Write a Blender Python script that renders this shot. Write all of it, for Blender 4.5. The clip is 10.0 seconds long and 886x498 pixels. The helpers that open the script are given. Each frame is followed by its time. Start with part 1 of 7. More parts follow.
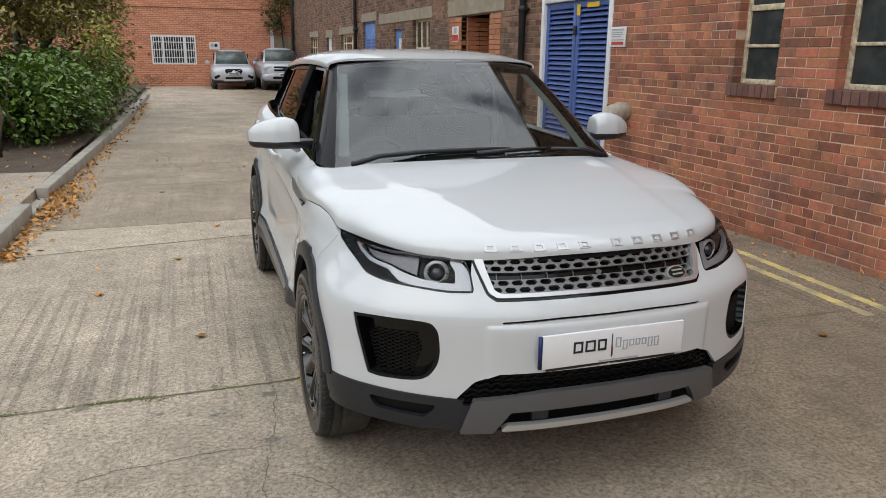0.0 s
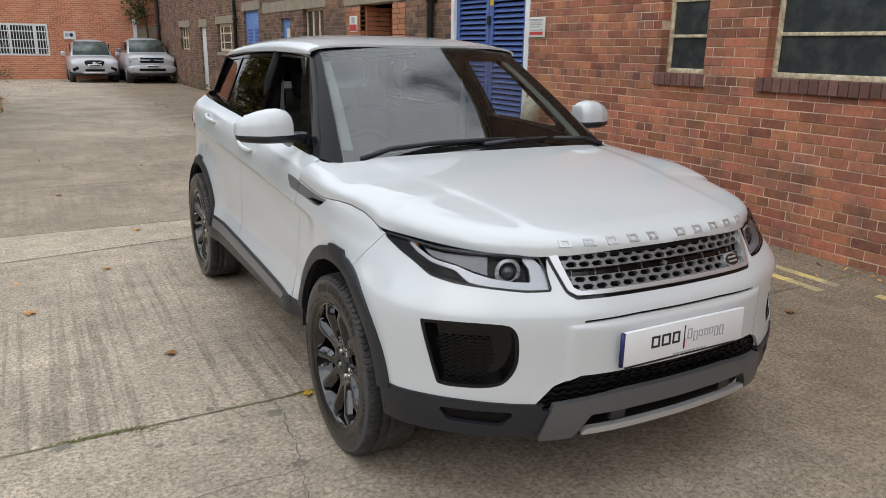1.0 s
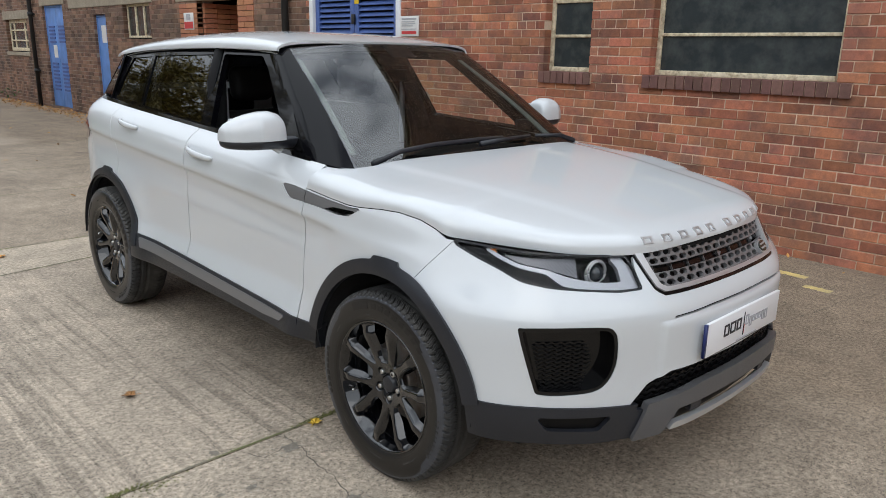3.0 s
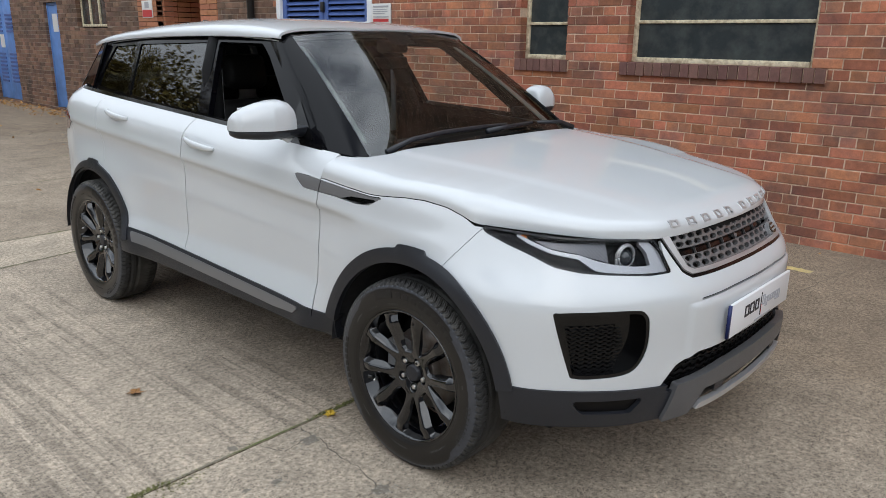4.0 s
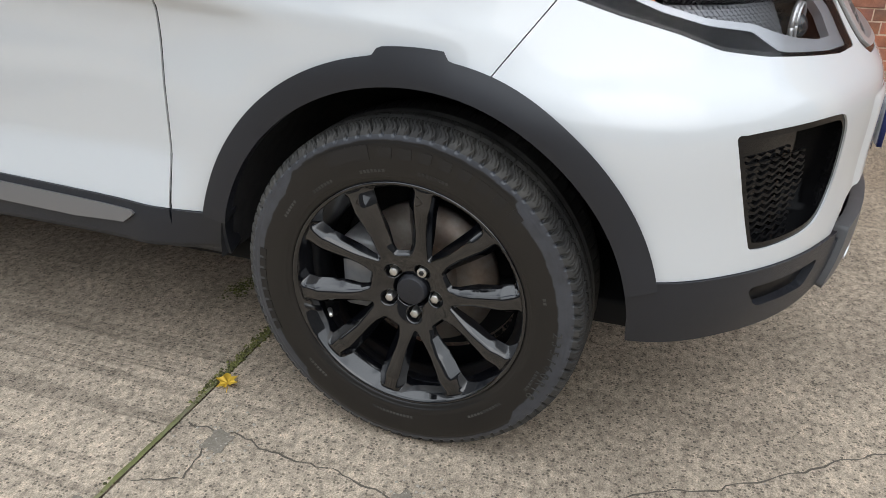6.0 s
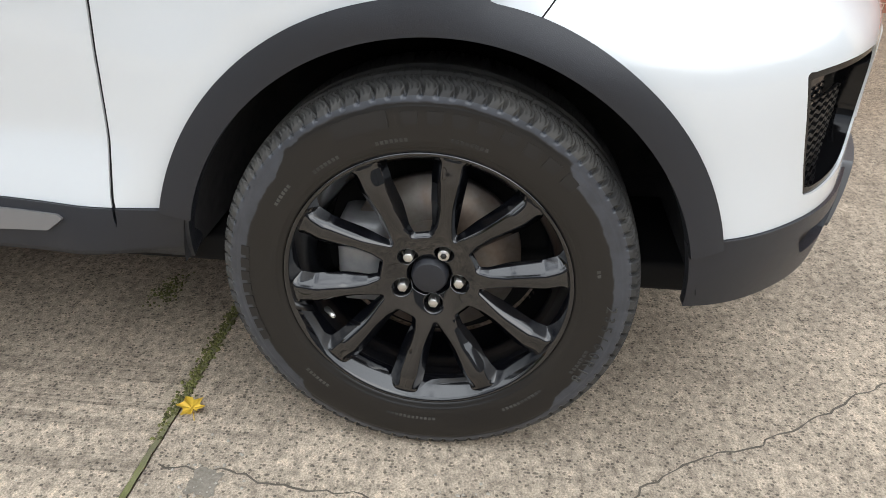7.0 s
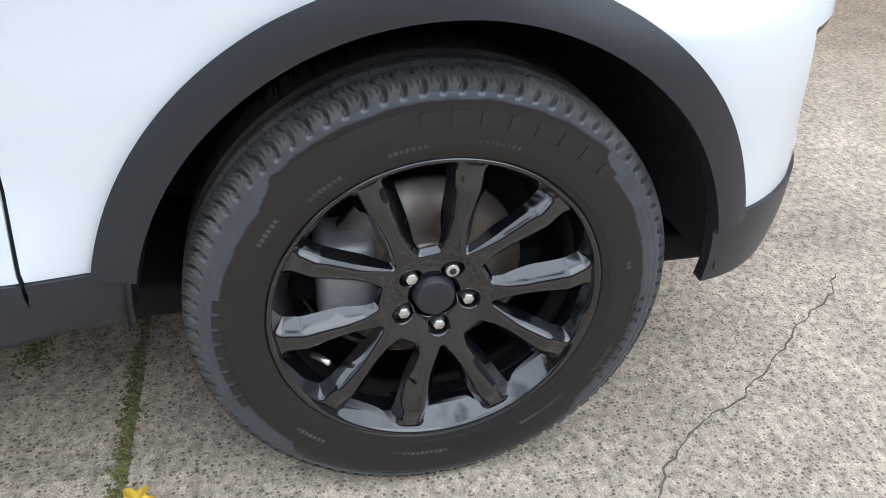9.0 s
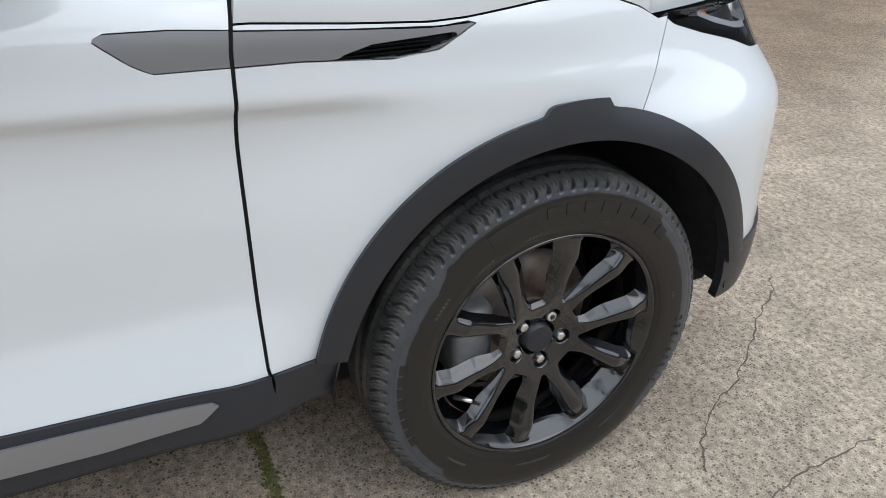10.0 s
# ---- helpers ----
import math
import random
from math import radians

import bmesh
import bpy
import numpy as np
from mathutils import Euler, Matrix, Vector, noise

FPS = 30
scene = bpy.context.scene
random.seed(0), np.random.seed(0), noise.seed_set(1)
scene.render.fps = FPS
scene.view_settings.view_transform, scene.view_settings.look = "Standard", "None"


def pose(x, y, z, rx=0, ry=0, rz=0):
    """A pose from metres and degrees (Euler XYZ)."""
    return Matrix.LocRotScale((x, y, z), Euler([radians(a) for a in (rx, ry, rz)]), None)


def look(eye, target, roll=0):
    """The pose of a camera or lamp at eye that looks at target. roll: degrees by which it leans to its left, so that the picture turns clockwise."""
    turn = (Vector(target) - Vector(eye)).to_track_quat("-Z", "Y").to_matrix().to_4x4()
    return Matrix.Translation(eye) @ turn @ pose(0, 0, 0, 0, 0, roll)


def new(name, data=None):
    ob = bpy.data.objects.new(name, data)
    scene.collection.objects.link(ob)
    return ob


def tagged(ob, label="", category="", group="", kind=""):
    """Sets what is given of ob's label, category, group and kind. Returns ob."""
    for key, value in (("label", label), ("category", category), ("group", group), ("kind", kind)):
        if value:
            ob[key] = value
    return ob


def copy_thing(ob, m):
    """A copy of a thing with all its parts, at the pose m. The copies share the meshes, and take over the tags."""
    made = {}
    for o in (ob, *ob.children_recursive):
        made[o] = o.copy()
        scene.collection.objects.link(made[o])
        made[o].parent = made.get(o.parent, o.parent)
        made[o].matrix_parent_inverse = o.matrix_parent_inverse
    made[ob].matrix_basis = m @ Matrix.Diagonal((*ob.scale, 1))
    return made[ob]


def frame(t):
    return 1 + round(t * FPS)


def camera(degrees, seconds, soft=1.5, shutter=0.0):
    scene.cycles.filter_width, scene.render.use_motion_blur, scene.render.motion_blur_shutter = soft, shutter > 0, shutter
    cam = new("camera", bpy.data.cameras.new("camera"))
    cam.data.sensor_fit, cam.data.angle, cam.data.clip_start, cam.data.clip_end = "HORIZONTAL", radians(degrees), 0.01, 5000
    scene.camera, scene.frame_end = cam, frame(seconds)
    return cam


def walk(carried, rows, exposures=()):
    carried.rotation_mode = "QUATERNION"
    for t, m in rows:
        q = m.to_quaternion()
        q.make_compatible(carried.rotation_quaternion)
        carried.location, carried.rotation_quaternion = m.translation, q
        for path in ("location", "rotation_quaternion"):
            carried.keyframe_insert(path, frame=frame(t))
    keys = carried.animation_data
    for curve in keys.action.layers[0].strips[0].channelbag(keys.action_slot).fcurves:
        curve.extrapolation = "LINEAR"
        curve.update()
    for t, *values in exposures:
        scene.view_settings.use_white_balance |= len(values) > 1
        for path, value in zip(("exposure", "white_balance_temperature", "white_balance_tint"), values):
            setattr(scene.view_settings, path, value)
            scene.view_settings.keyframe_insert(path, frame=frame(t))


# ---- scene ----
cam = camera(62.0, 10.0, 0.7)
PATH = [
    (0, (-1.371, -3.045, 1.644), (-0.746, -1.216, 1.131), 0.7),
    (0.5, (-1.657, -2.799, 1.615), (-0.864, -1.039, 1.094), 0.8),
    (1, (-1.911, -2.605, 1.607), (-0.973, -0.919, 1.079), 0.9),
    (1.5, (-2.144, -2.432, 1.599), (-1.076, -0.826, 1.07), 0.9),
    (2, (-2.258, -2.184, 1.577), (-1.075, -0.661, 1.05), 1.1),
    (2.5, (-2.39, -2.026, 1.576), (-1.111, -0.58, 1.053), 1.1),
    (4, (-2.706, -1.782, 1.564), (-1.284, -0.485, 1.02), 0.9),
    (4.5, (-2.579, -1.528, 1.514), (-1.107, -0.316, 0.91), 0.9),
    (4.7, (-2.517, -1.401, 1.465), (-1.01, -0.255, 0.818), 1.1),
    (5, (-2.419, -1.187, 1.365), (-0.868, -0.143, 0.653), 0.5),
    (5.5, (-2.311, -0.823, 1.25), (-0.686, 0.001, 0.426), 0.2),
    (6, (-2.145, -0.506, 1.12), (-0.454, 0.091, 0.234), 0.2),
    (6.2, (-2.11, -0.401, 1.086), (-0.397, 0.095, 0.181), 0.2),
    (7.3, (-1.997, -0.081, 1.056), (-0.27, -0.002, 0.05), 1.2),
    (7.5, (-1.975, -0.053, 1.056), (-0.254, -0.03, 0.037), 1.4),
    (8, (-1.9, 0.039, 1.04), (-0.205, -0.079, -0.015), 1.8),
    (8.5, (-1.816, 0.139, 1.04), (-0.153, -0.121, -0.041), 2.1),
    (9, (-1.796, 0.217, 1.042), (-0.169, -0.199, -0.043), 2.4),
    (9.5, (-1.886, 0.411, 1.151), (-0.286, -0.173, 0.103), 1.6),
    (10, (-1.913, 0.687, 1.262), (-0.345, -0.052, 0.264), 0.4),
]
walk(cam, [(t, look(eye, target, roll)) for t, eye, target, roll in PATH],
     exposures=((0,-0.72,6570,10),(2.5,-0.65,6380,10),(4.5,-0.67,6250,10),(5.5,-0.58,6350,10),(6.2,-0.22,6450,10),(7.4,0.08,6480,10),(8.5,0.22,6120,10),(9.2,0.22,5850,10),(10,-0.3,6200,10)))

# ---- sky and sun: a bright, thinly clouded afternoon ----
world = bpy.data.worlds.new("sky")
scene.world = world
world.use_nodes = True
wn, wl = world.node_tree.nodes, world.node_tree.links
wn.clear()
SUN_EL, SUN_AZ = 42, 234   # azimuth: degrees clockwise from +y
sky = wn.new("ShaderNodeTexSky")
sky.sky_type, sky.sun_disc = "NISHITA", False
sky.sun_elevation, sky.sun_rotation = radians(SUN_EL), radians(SUN_AZ)
sky.dust_density = 2.0
coord = wn.new("ShaderNodeTexCoord")
cloud = wn.new("ShaderNodeTexNoise")
cloud.inputs["Scale"].default_value, cloud.inputs["Detail"].default_value, cloud.inputs["Roughness"].default_value = 2.6, 6, 0.55
ramp = wn.new("ShaderNodeValToRGB")
ramp.color_ramp.elements[0].position, ramp.color_ramp.elements[1].position = 0.31, 0.47
clear_sky, cloud_sky, blend, wout = wn.new("ShaderNodeBackground"), wn.new("ShaderNodeBackground"), wn.new("ShaderNodeMixShader"), wn.new("ShaderNodeOutputWorld")
clear_sky.inputs["Strength"].default_value = 0.15
cloud_sky.inputs["Color"].default_value = (0.89, 0.945, 1.0, 1)
# an overcast sky is brighter overhead than at the horizon
split, rise = wn.new("ShaderNodeSeparateXYZ"), wn.new("ShaderNodeMapRange")
for k, v in zip(("From Min", "From Max", "To Min", "To Max"), (0.0, 1.0, 1.45, 3.4)):
    rise.inputs[k].default_value = v
wl.new(coord.outputs["Generated"], split.inputs[0])
wl.new(split.outputs["Z"], rise.inputs["Value"])
wl.new(rise.outputs["Result"], cloud_sky.inputs["Strength"])
wl.new(coord.outputs["Generated"], cloud.inputs["Vector"])
wl.new(cloud.outputs["Fac"], ramp.inputs["Fac"])
wl.new(sky.outputs["Color"], clear_sky.inputs["Color"])
wl.new(ramp.outputs["Color"], blend.inputs["Fac"])
wl.new(clear_sky.outputs["Background"], blend.inputs[1])
wl.new(cloud_sky.outputs["Background"], blend.inputs[2])
wl.new(blend.outputs["Shader"], wout.inputs["Surface"])
sun = new("sun", bpy.data.lights.new("sun", "SUN"))
sun.data.energy, sun.data.angle, sun.data.color = 0.5, radians(40), (1.0, 0.95, 0.88)
az, el = radians(SUN_AZ), radians(SUN_EL)
sun.matrix_world = look((math.sin(az) * math.cos(el) * 40, math.cos(az) * math.cos(el) * 40, math.sin(el) * 40), (0, 0, 0))


# ---- materials ----
def material(name, color, rough=0.5, metal=0.0, vary=0.0, vary_scale=3.0, grain=0.0, grain_scale=60.0, bump=0.0, bump_scale=80.0, coat=0.0,
             spec=0.5, per_piece=0.0, tint=None, tint_scale=1.0, tint_amount=0.0):
    """A procedural surface: base colour with broad stains, fine grain, relief and, for pieces, a shade of their own."""
    m = bpy.data.materials.new(name)
    m.use_nodes = True
    n, l = m.node_tree.nodes, m.node_tree.links
    b = n["Principled BSDF"]
    b.inputs["Roughness"].default_value, b.inputs["Metallic"].default_value = rough, metal
    b.inputs["Coat Weight"].default_value, b.inputs["Coat Roughness"].default_value = coat, 0.03
    b.inputs["Specular IOR Level"].default_value = spec
    b.inputs["Base Color"].default_value = (*color, 1)
    tc = n.new("ShaderNodeTexCoord")
    geo = n.new("ShaderNodeNewGeometry")
    place = geo.outputs["Position"]
    out = None

    def rgb():
        c = n.new("ShaderNodeRGB")
        c.outputs[0].default_value = (*color, 1)
        return c.outputs[0]

    def tex(scale, detail=6, rough_=0.6):
        t = n.new("ShaderNodeTexNoise")
        t.inputs["Scale"].default_value, t.inputs["Detail"].default_value, t.inputs["Roughness"].default_value = scale, detail, rough_
        l.new(place, t.inputs["Vector"])
        return t.outputs["Fac"]

    def scaled(col, fac, lo, hi):
        r = n.new("ShaderNodeMapRange")
        r.inputs["From Min"].default_value, r.inputs["From Max"].default_value = 0.25, 0.75
        r.inputs["To Min"].default_value, r.inputs["To Max"].default_value = lo, hi
        l.new(fac, r.inputs["Value"])
        v = n.new("ShaderNodeVectorMath")
        v.operation = "SCALE"
        l.new(col, v.inputs[0])
        l.new(r.outputs["Result"], v.inputs["Scale"])
        return v.outputs["Vector"]
    if tint:
        out = out or rgb()
        mix = n.new("ShaderNodeMix")
        mix.data_type = "RGBA"
        r = n.new("ShaderNodeMapRange")
        r.inputs["From Min"].default_value, r.inputs["From Max"].default_value, r.inputs["To Max"].default_value = 0.42, 0.66, tint_amount
        l.new(tex(tint_scale, 8), r.inputs["Value"])
        l.new(r.outputs["Result"], mix.inputs["Factor"])
        l.new(out, mix.inputs["A"])
        mix.inputs["B"].default_value = (*tint, 1)
        out = mix.outputs["Result"]
    if vary:
        out = scaled(out or rgb(), tex(vary_scale), 1 - vary, 1 + vary)
    if grain:
        out = scaled(out or rgb(), tex(grain_scale, 3, 0.7), 1 - grain, 1 + grain)
    if per_piece:
        info = n.new("ShaderNodeObjectInfo")
        add = n.new("ShaderNodeMath")
        add.operation = "ADD"
        l.new(info.outputs["Random"], add.inputs[0])
        l.new(geo.outputs["Random Per Island"], add.inputs[1])
        fr = n.new("ShaderNodeMath")
        fr.operation = "FRACT"
        l.new(add.outputs[0], fr.inputs[0])
        r = n.new("ShaderNodeMapRange")
        r.inputs["To Min"].default_value, r.inputs["To Max"].default_value = 1 - per_piece, 1 + per_piece
        l.new(fr.outputs[0], r.inputs["Value"])
        v = n.new("ShaderNodeVectorMath")
        v.operation = "SCALE"
        l.new(out or rgb(), v.inputs[0])
        l.new(r.outputs["Result"], v.inputs["Scale"])
        hsv = n.new("ShaderNodeHueSaturation")
        r2 = n.new("ShaderNodeMapRange")
        r2.inputs["To Min"].default_value, r2.inputs["To Max"].default_value = 0.492, 0.508
        sq = n.new("ShaderNodeMath")
        sq.operation = "MULTIPLY"
        sq.inputs[1].default_value = 7.31
        l.new(fr.outputs[0], sq.inputs[0])
        fr2 = n.new("ShaderNodeMath")
        fr2.operation = "FRACT"
        l.new(sq.outputs[0], fr2.inputs[0])
        l.new(fr2.outputs[0], r2.inputs["Value"])
        l.new(r2.outputs["Result"], hsv.inputs["Hue"])
        l.new(v.outputs["Vector"], hsv.inputs["Color"])
        out = hsv.outputs["Color"]
    if out:
        l.new(out, b.inputs["Base Color"])
    if bump:
        bp = n.new("ShaderNodeBump")
        bp.inputs["Strength"].default_value, bp.inputs["Distance"].default_value = 1.0, bump
        l.new(tex(bump_scale, 4, 0.65), bp.inputs["Height"])
        l.new(bp.outputs["Normal"], b.inputs["Normal"])
    return m


def pane(name, color, clear, rough=0.02, ior=2.0):
    """Thin glass: clear through, with the gloss of its face."""
    m = bpy.data.materials.new(name)
    m.use_nodes = True
    n, l = m.node_tree.nodes, m.node_tree.links
    n.remove(n["Principled BSDF"])
    see, shine, fres, mix = n.new("ShaderNodeBsdfTransparent"), n.new("ShaderNodeBsdfGlossy"), n.new("ShaderNodeFresnel"), n.new("ShaderNodeMixShader")
    see.inputs["Color"].default_value = (*[c * clear for c in color], 1)
    shine.inputs["Roughness"].default_value = rough
    fres.inputs["IOR"].default_value = ior
    l.new(fres.outputs["Fac"], mix.inputs["Fac"])
    l.new(see.outputs[0], mix.inputs[1])
    l.new(shine.outputs[0], mix.inputs[2])
    l.new(mix.outputs[0], n["Material Output"].inputs["Surface"])
    return m


PAINT = material("white car paint", (.60, .62, .635), .55, coat=1.0, spec=.12)
PAINT.node_tree.nodes["Principled BSDF"].inputs["Coat IOR"].default_value = 1.72
BLACK_GLOSS = material("gloss black trim", (.004, .004, .0045), .07, spec=.35)
PILLAR = material("gloss black pillar", (.003, .003, .0042), .05, spec=.16)
CLAD = material("grained black plastic", (.017, .0185, .0235), .38, spec=.46, bump=.0004, bump_scale=900, vary=.15)
SKID = material("grey satin plastic", (.12, .12, .124), .42, metal=.3, vary=.08, bump=.0002, bump_scale=700)
SILVER = material("bright silver trim", (.60, .60, .61), .30, metal=.65)
DARK_SILVER = material("smoked silver trim", (.20, .197, .20), .36, metal=.35)
MESH_BLACK = material("black grille plastic", (.005, .005, .0055), .40, spec=.2)
RUBBER = material("tyre rubber", (.034, .0336, .033), .66, spec=.3, vary=.25, vary_scale=9, bump=.0003, bump_scale=500, tint=(.115, .11, .10), tint_scale=6, tint_amount=.7)
RUBBER_MARK = material("moulded tyre lettering", (.017, .0155, .0145), .5, spec=.35)
WHEEL_BLACK = material("gloss black alloy", (.0032, .0035, .0048), .06, spec=.5, coat=.8)
STEEL = material("plain steel", (.72, .71, .69), .36, metal=1.0, vary=.2, vary_scale=40)
CALIPER = material("cast grey caliper", (.34, .34, .345), .5, metal=.4, vary=.2, vary_scale=30)
RUSTY = material("brake steel", (.36, .33, .30), .5, metal=.8, vary=.3, vary_scale=14, tint=(.16, .08, .04), tint_scale=9, tint_amount=.6)
SEAT = material("black seat leather", (.010, .0095, .0095), .5, spec=.3, bump=.001, bump_scale=120, vary=.2)
DASH = material("dark dashboard", (.016, .016, .017), .7, spec=.3, bump=.0005, bump_scale=500)
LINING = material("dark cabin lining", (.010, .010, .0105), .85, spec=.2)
FELT = material("grey felt arch lining", (.026, .026, .028), .9, spec=.2, vary=.3, vary_scale=30, bump=.001, bump_scale=300)
TRIM_GREY = material("grey cabin trim", (.27, .30, .28), .8)
HEADLINER = material("pale headliner", (.42, .42, .40), .9)
CLEAR = pane("clear glass", (.90, .97, .95), .84, ior=2.0)
TINTED = pane("privacy glass", (.5, .52, .48), .20)
LENS = pane("lamp lens", (1, 1, 1), .95, ior=1.20)
LAMP_BLACK = material("black lamp housing", (.003, .003, .0035), .16, spec=.12)
PLATE_W = material("white plate", (.80, .80, .82), .35, coat=.3)
INK = material("dark print", (.02, .02, .025), .5)
GREY_INK = material("grey print", (.42, .42, .45), .5)
RED_INK = material("red print", (.55, .05, .05), .5)
BLUE_INK = material("blue plate band", (.008, .018, .11), .4)
GREEN_INK = material("dark green enamel", (.006, .018, .013), .25, coat=.5)
GUIDE = material("frosted light guide", (.42, .43, .46), .30, metal=.45, coat=.3)
REFLECT = material("dim chrome reflector", (.16, .16, .17), .3, metal=1.0)
AMBER = material("amber side marker", (.75, .22, .03), .2, coat=.4)
# neutral grey for the added walls out of view that cut sky light
UNSEEN_GREY = material("plain grey of the unseen walls", (.17, .17, .17), .9, vary=.2, vary_scale=.6, bump=.004, bump_scale=30)

BRICK = material("red brick", (.42, .158, .086), .85, vary=.22, vary_scale=22, grain=.18, grain_scale=160, bump=.003, bump_scale=90, per_piece=.32,
                 tint=(.17, .095, .08), tint_scale=3.2, tint_amount=.75)
BRICK_SOOT = material("soot-darkened brick", (.225, .125, .082), .88, vary=.25, vary_scale=9, grain=.18, grain_scale=160, bump=.003, bump_scale=90, per_piece=.40, tint=(.085, .062, .048), tint_scale=1.4, tint_amount=.8)
BRICK_ORANGE = material("orange rubbed brick", (.45, .19, .10), .8, vary=.15, vary_scale=20, grain=.12, grain_scale=160, bump=.002, bump_scale=90, per_piece=.15)
BRICK_DARK = material("dark sill brick", (.17, .085, .07), .75, vary=.2, vary_scale=20, grain=.2, grain_scale=150, bump=.003, bump_scale=90, per_piece=.28)
MORTAR = material("lime mortar", (.66, .50, .375), .95, vary=.25, vary_scale=6, grain=.2, grain_scale=120, bump=.004, bump_scale=120)
MORTAR_SOOT = material("sooty mortar", (.30, .235, .185), .95, vary=.25, vary_scale=6, grain=.2, grain_scale=120, bump=.004, bump_scale=120)
STONE = material("sandstone lintel", (.33, .28, .21), .9, vary=.25, vary_scale=5, grain=.2, grain_scale=90, bump=.003, bump_scale=60)
CREAM = material("flaking cream paint", (.78, .69, .50), .6, vary=.2, vary_scale=12, bump=.002, bump_scale=70, tint=(.34, .24, .13), tint_scale=22, tint_amount=.75)
WHITE_PAINT = material("white painted wood", (.72, .73, .74), .5, vary=.12, vary_scale=6, bump=.0008, bump_scale=60)
BLUE = material("blue painted timber", (.065, .12, .34), .5, vary=.2, vary_scale=5, bump=.001, bump_scale=60)
BLUE_PALE = material("weathered blue doors", (.12, .26, .60), .55, vary=.25, vary_scale=3, bump=.001, bump_scale=60)
OBSCURE = material("wired window glass", (.030, .037, .039), .20, vary=.2, vary_scale=8, bump=.0012, bump_scale=260, tint=(.075, .084, .080), tint_scale=6, tint_amount=.7)
IRON = material("black cast iron", (.015, .015, .016), .5, bump=.001, bump_scale=90)
SIGN_W = material("white enamel sign", (.75, .75, .73), .4, vary=.08)
YELLOW = material("yellow sticker", (.75, .50, .02), .5)
DUCT = material("weathered pale duct", (.42, .38, .31), .6, vary=.3, vary_scale=14, bump=.002, bump_scale=50)
SOIL = material("leaf strewn soil", (.09, .065, .045), .95, vary=.4, vary_scale=5, grain=.4, grain_scale=60, bump=.02, bump_scale=18)
KERB = material("worn kerb stone", (.36, .33, .28), .9, vary=.2, vary_scale=4, grain=.25, grain_scale=120, bump=.003, bump_scale=80)
JOINT = material("dirt in a joint", (.19, .165, .12), .95, vary=.4, vary_scale=9, bump=.004, bump_scale=90, tint=(.14, .16, .035), tint_scale=2.6, tint_amount=.95)
MOSS = material("green moss", (.115, .115, .035), .95, vary=.4, vary_scale=20, per_piece=.5)
CHIP = material("worn hollow in concrete", (.21, .185, .15), .95, vary=.3, vary_scale=30, grain=.3, grain_scale=150)
CRACK = material("dark crack", (.11, .095, .075), .95, vary=.3, vary_scale=20)
LINE = material("worn yellow paint", (.66, .52, .20), .8, vary=.2, vary_scale=6, grain=.2, grain_scale=80, tint=(.34, .29, .22), tint_scale=3.5, tint_amount=1.0)
LEAF_HEDGE = material("glossy laurel leaf", (.095, .17, .020), .36, vary=.25, vary_scale=2, per_piece=.5)
LEAF_YELLOW = material("yellowing twig leaf", (.28, .30, .05), .5, vary=.25, vary_scale=2, per_piece=.4)
LEAF_BROWN = material("olive brown tree leaf", (.27, .22, .06), .55, vary=.3, vary_scale=1, per_piece=.5)
LEAF_TREE = material("tree leaf", (.05, .085, .02), .5, vary=.3, vary_scale=1, per_piece=.45)
LEAF_DEAD = material("fallen orange leaf", (.50, .26, .08), .8, vary=.3, vary_scale=12, per_piece=.5)
LEAF_GOLD = material("fallen yellow leaf", (.62, .40, .04), .6, vary=.2, vary_scale=40)
BARK = material("bark", (.10, .075, .05), .95, vary=.3, vary_scale=6, bump=.02, bump_scale=25)
FAR_SILVER = material("silver car paint", (.50, .51, .55), .35, metal=.2, coat=.6)
FAR_GLASS = material("far car glass", (.02, .025, .03), .05, coat=.5)
# mottled grey-green base colour paints the sky's reflection on the glass
FAR_SKY_SCREEN = material("windscreen with painted sky reflection", (.11, .135, .13), .25, vary=.5, vary_scale=4)
LAMP_GLASS = material("lamp glass", (.6, .62, .63), .15, coat=.5)


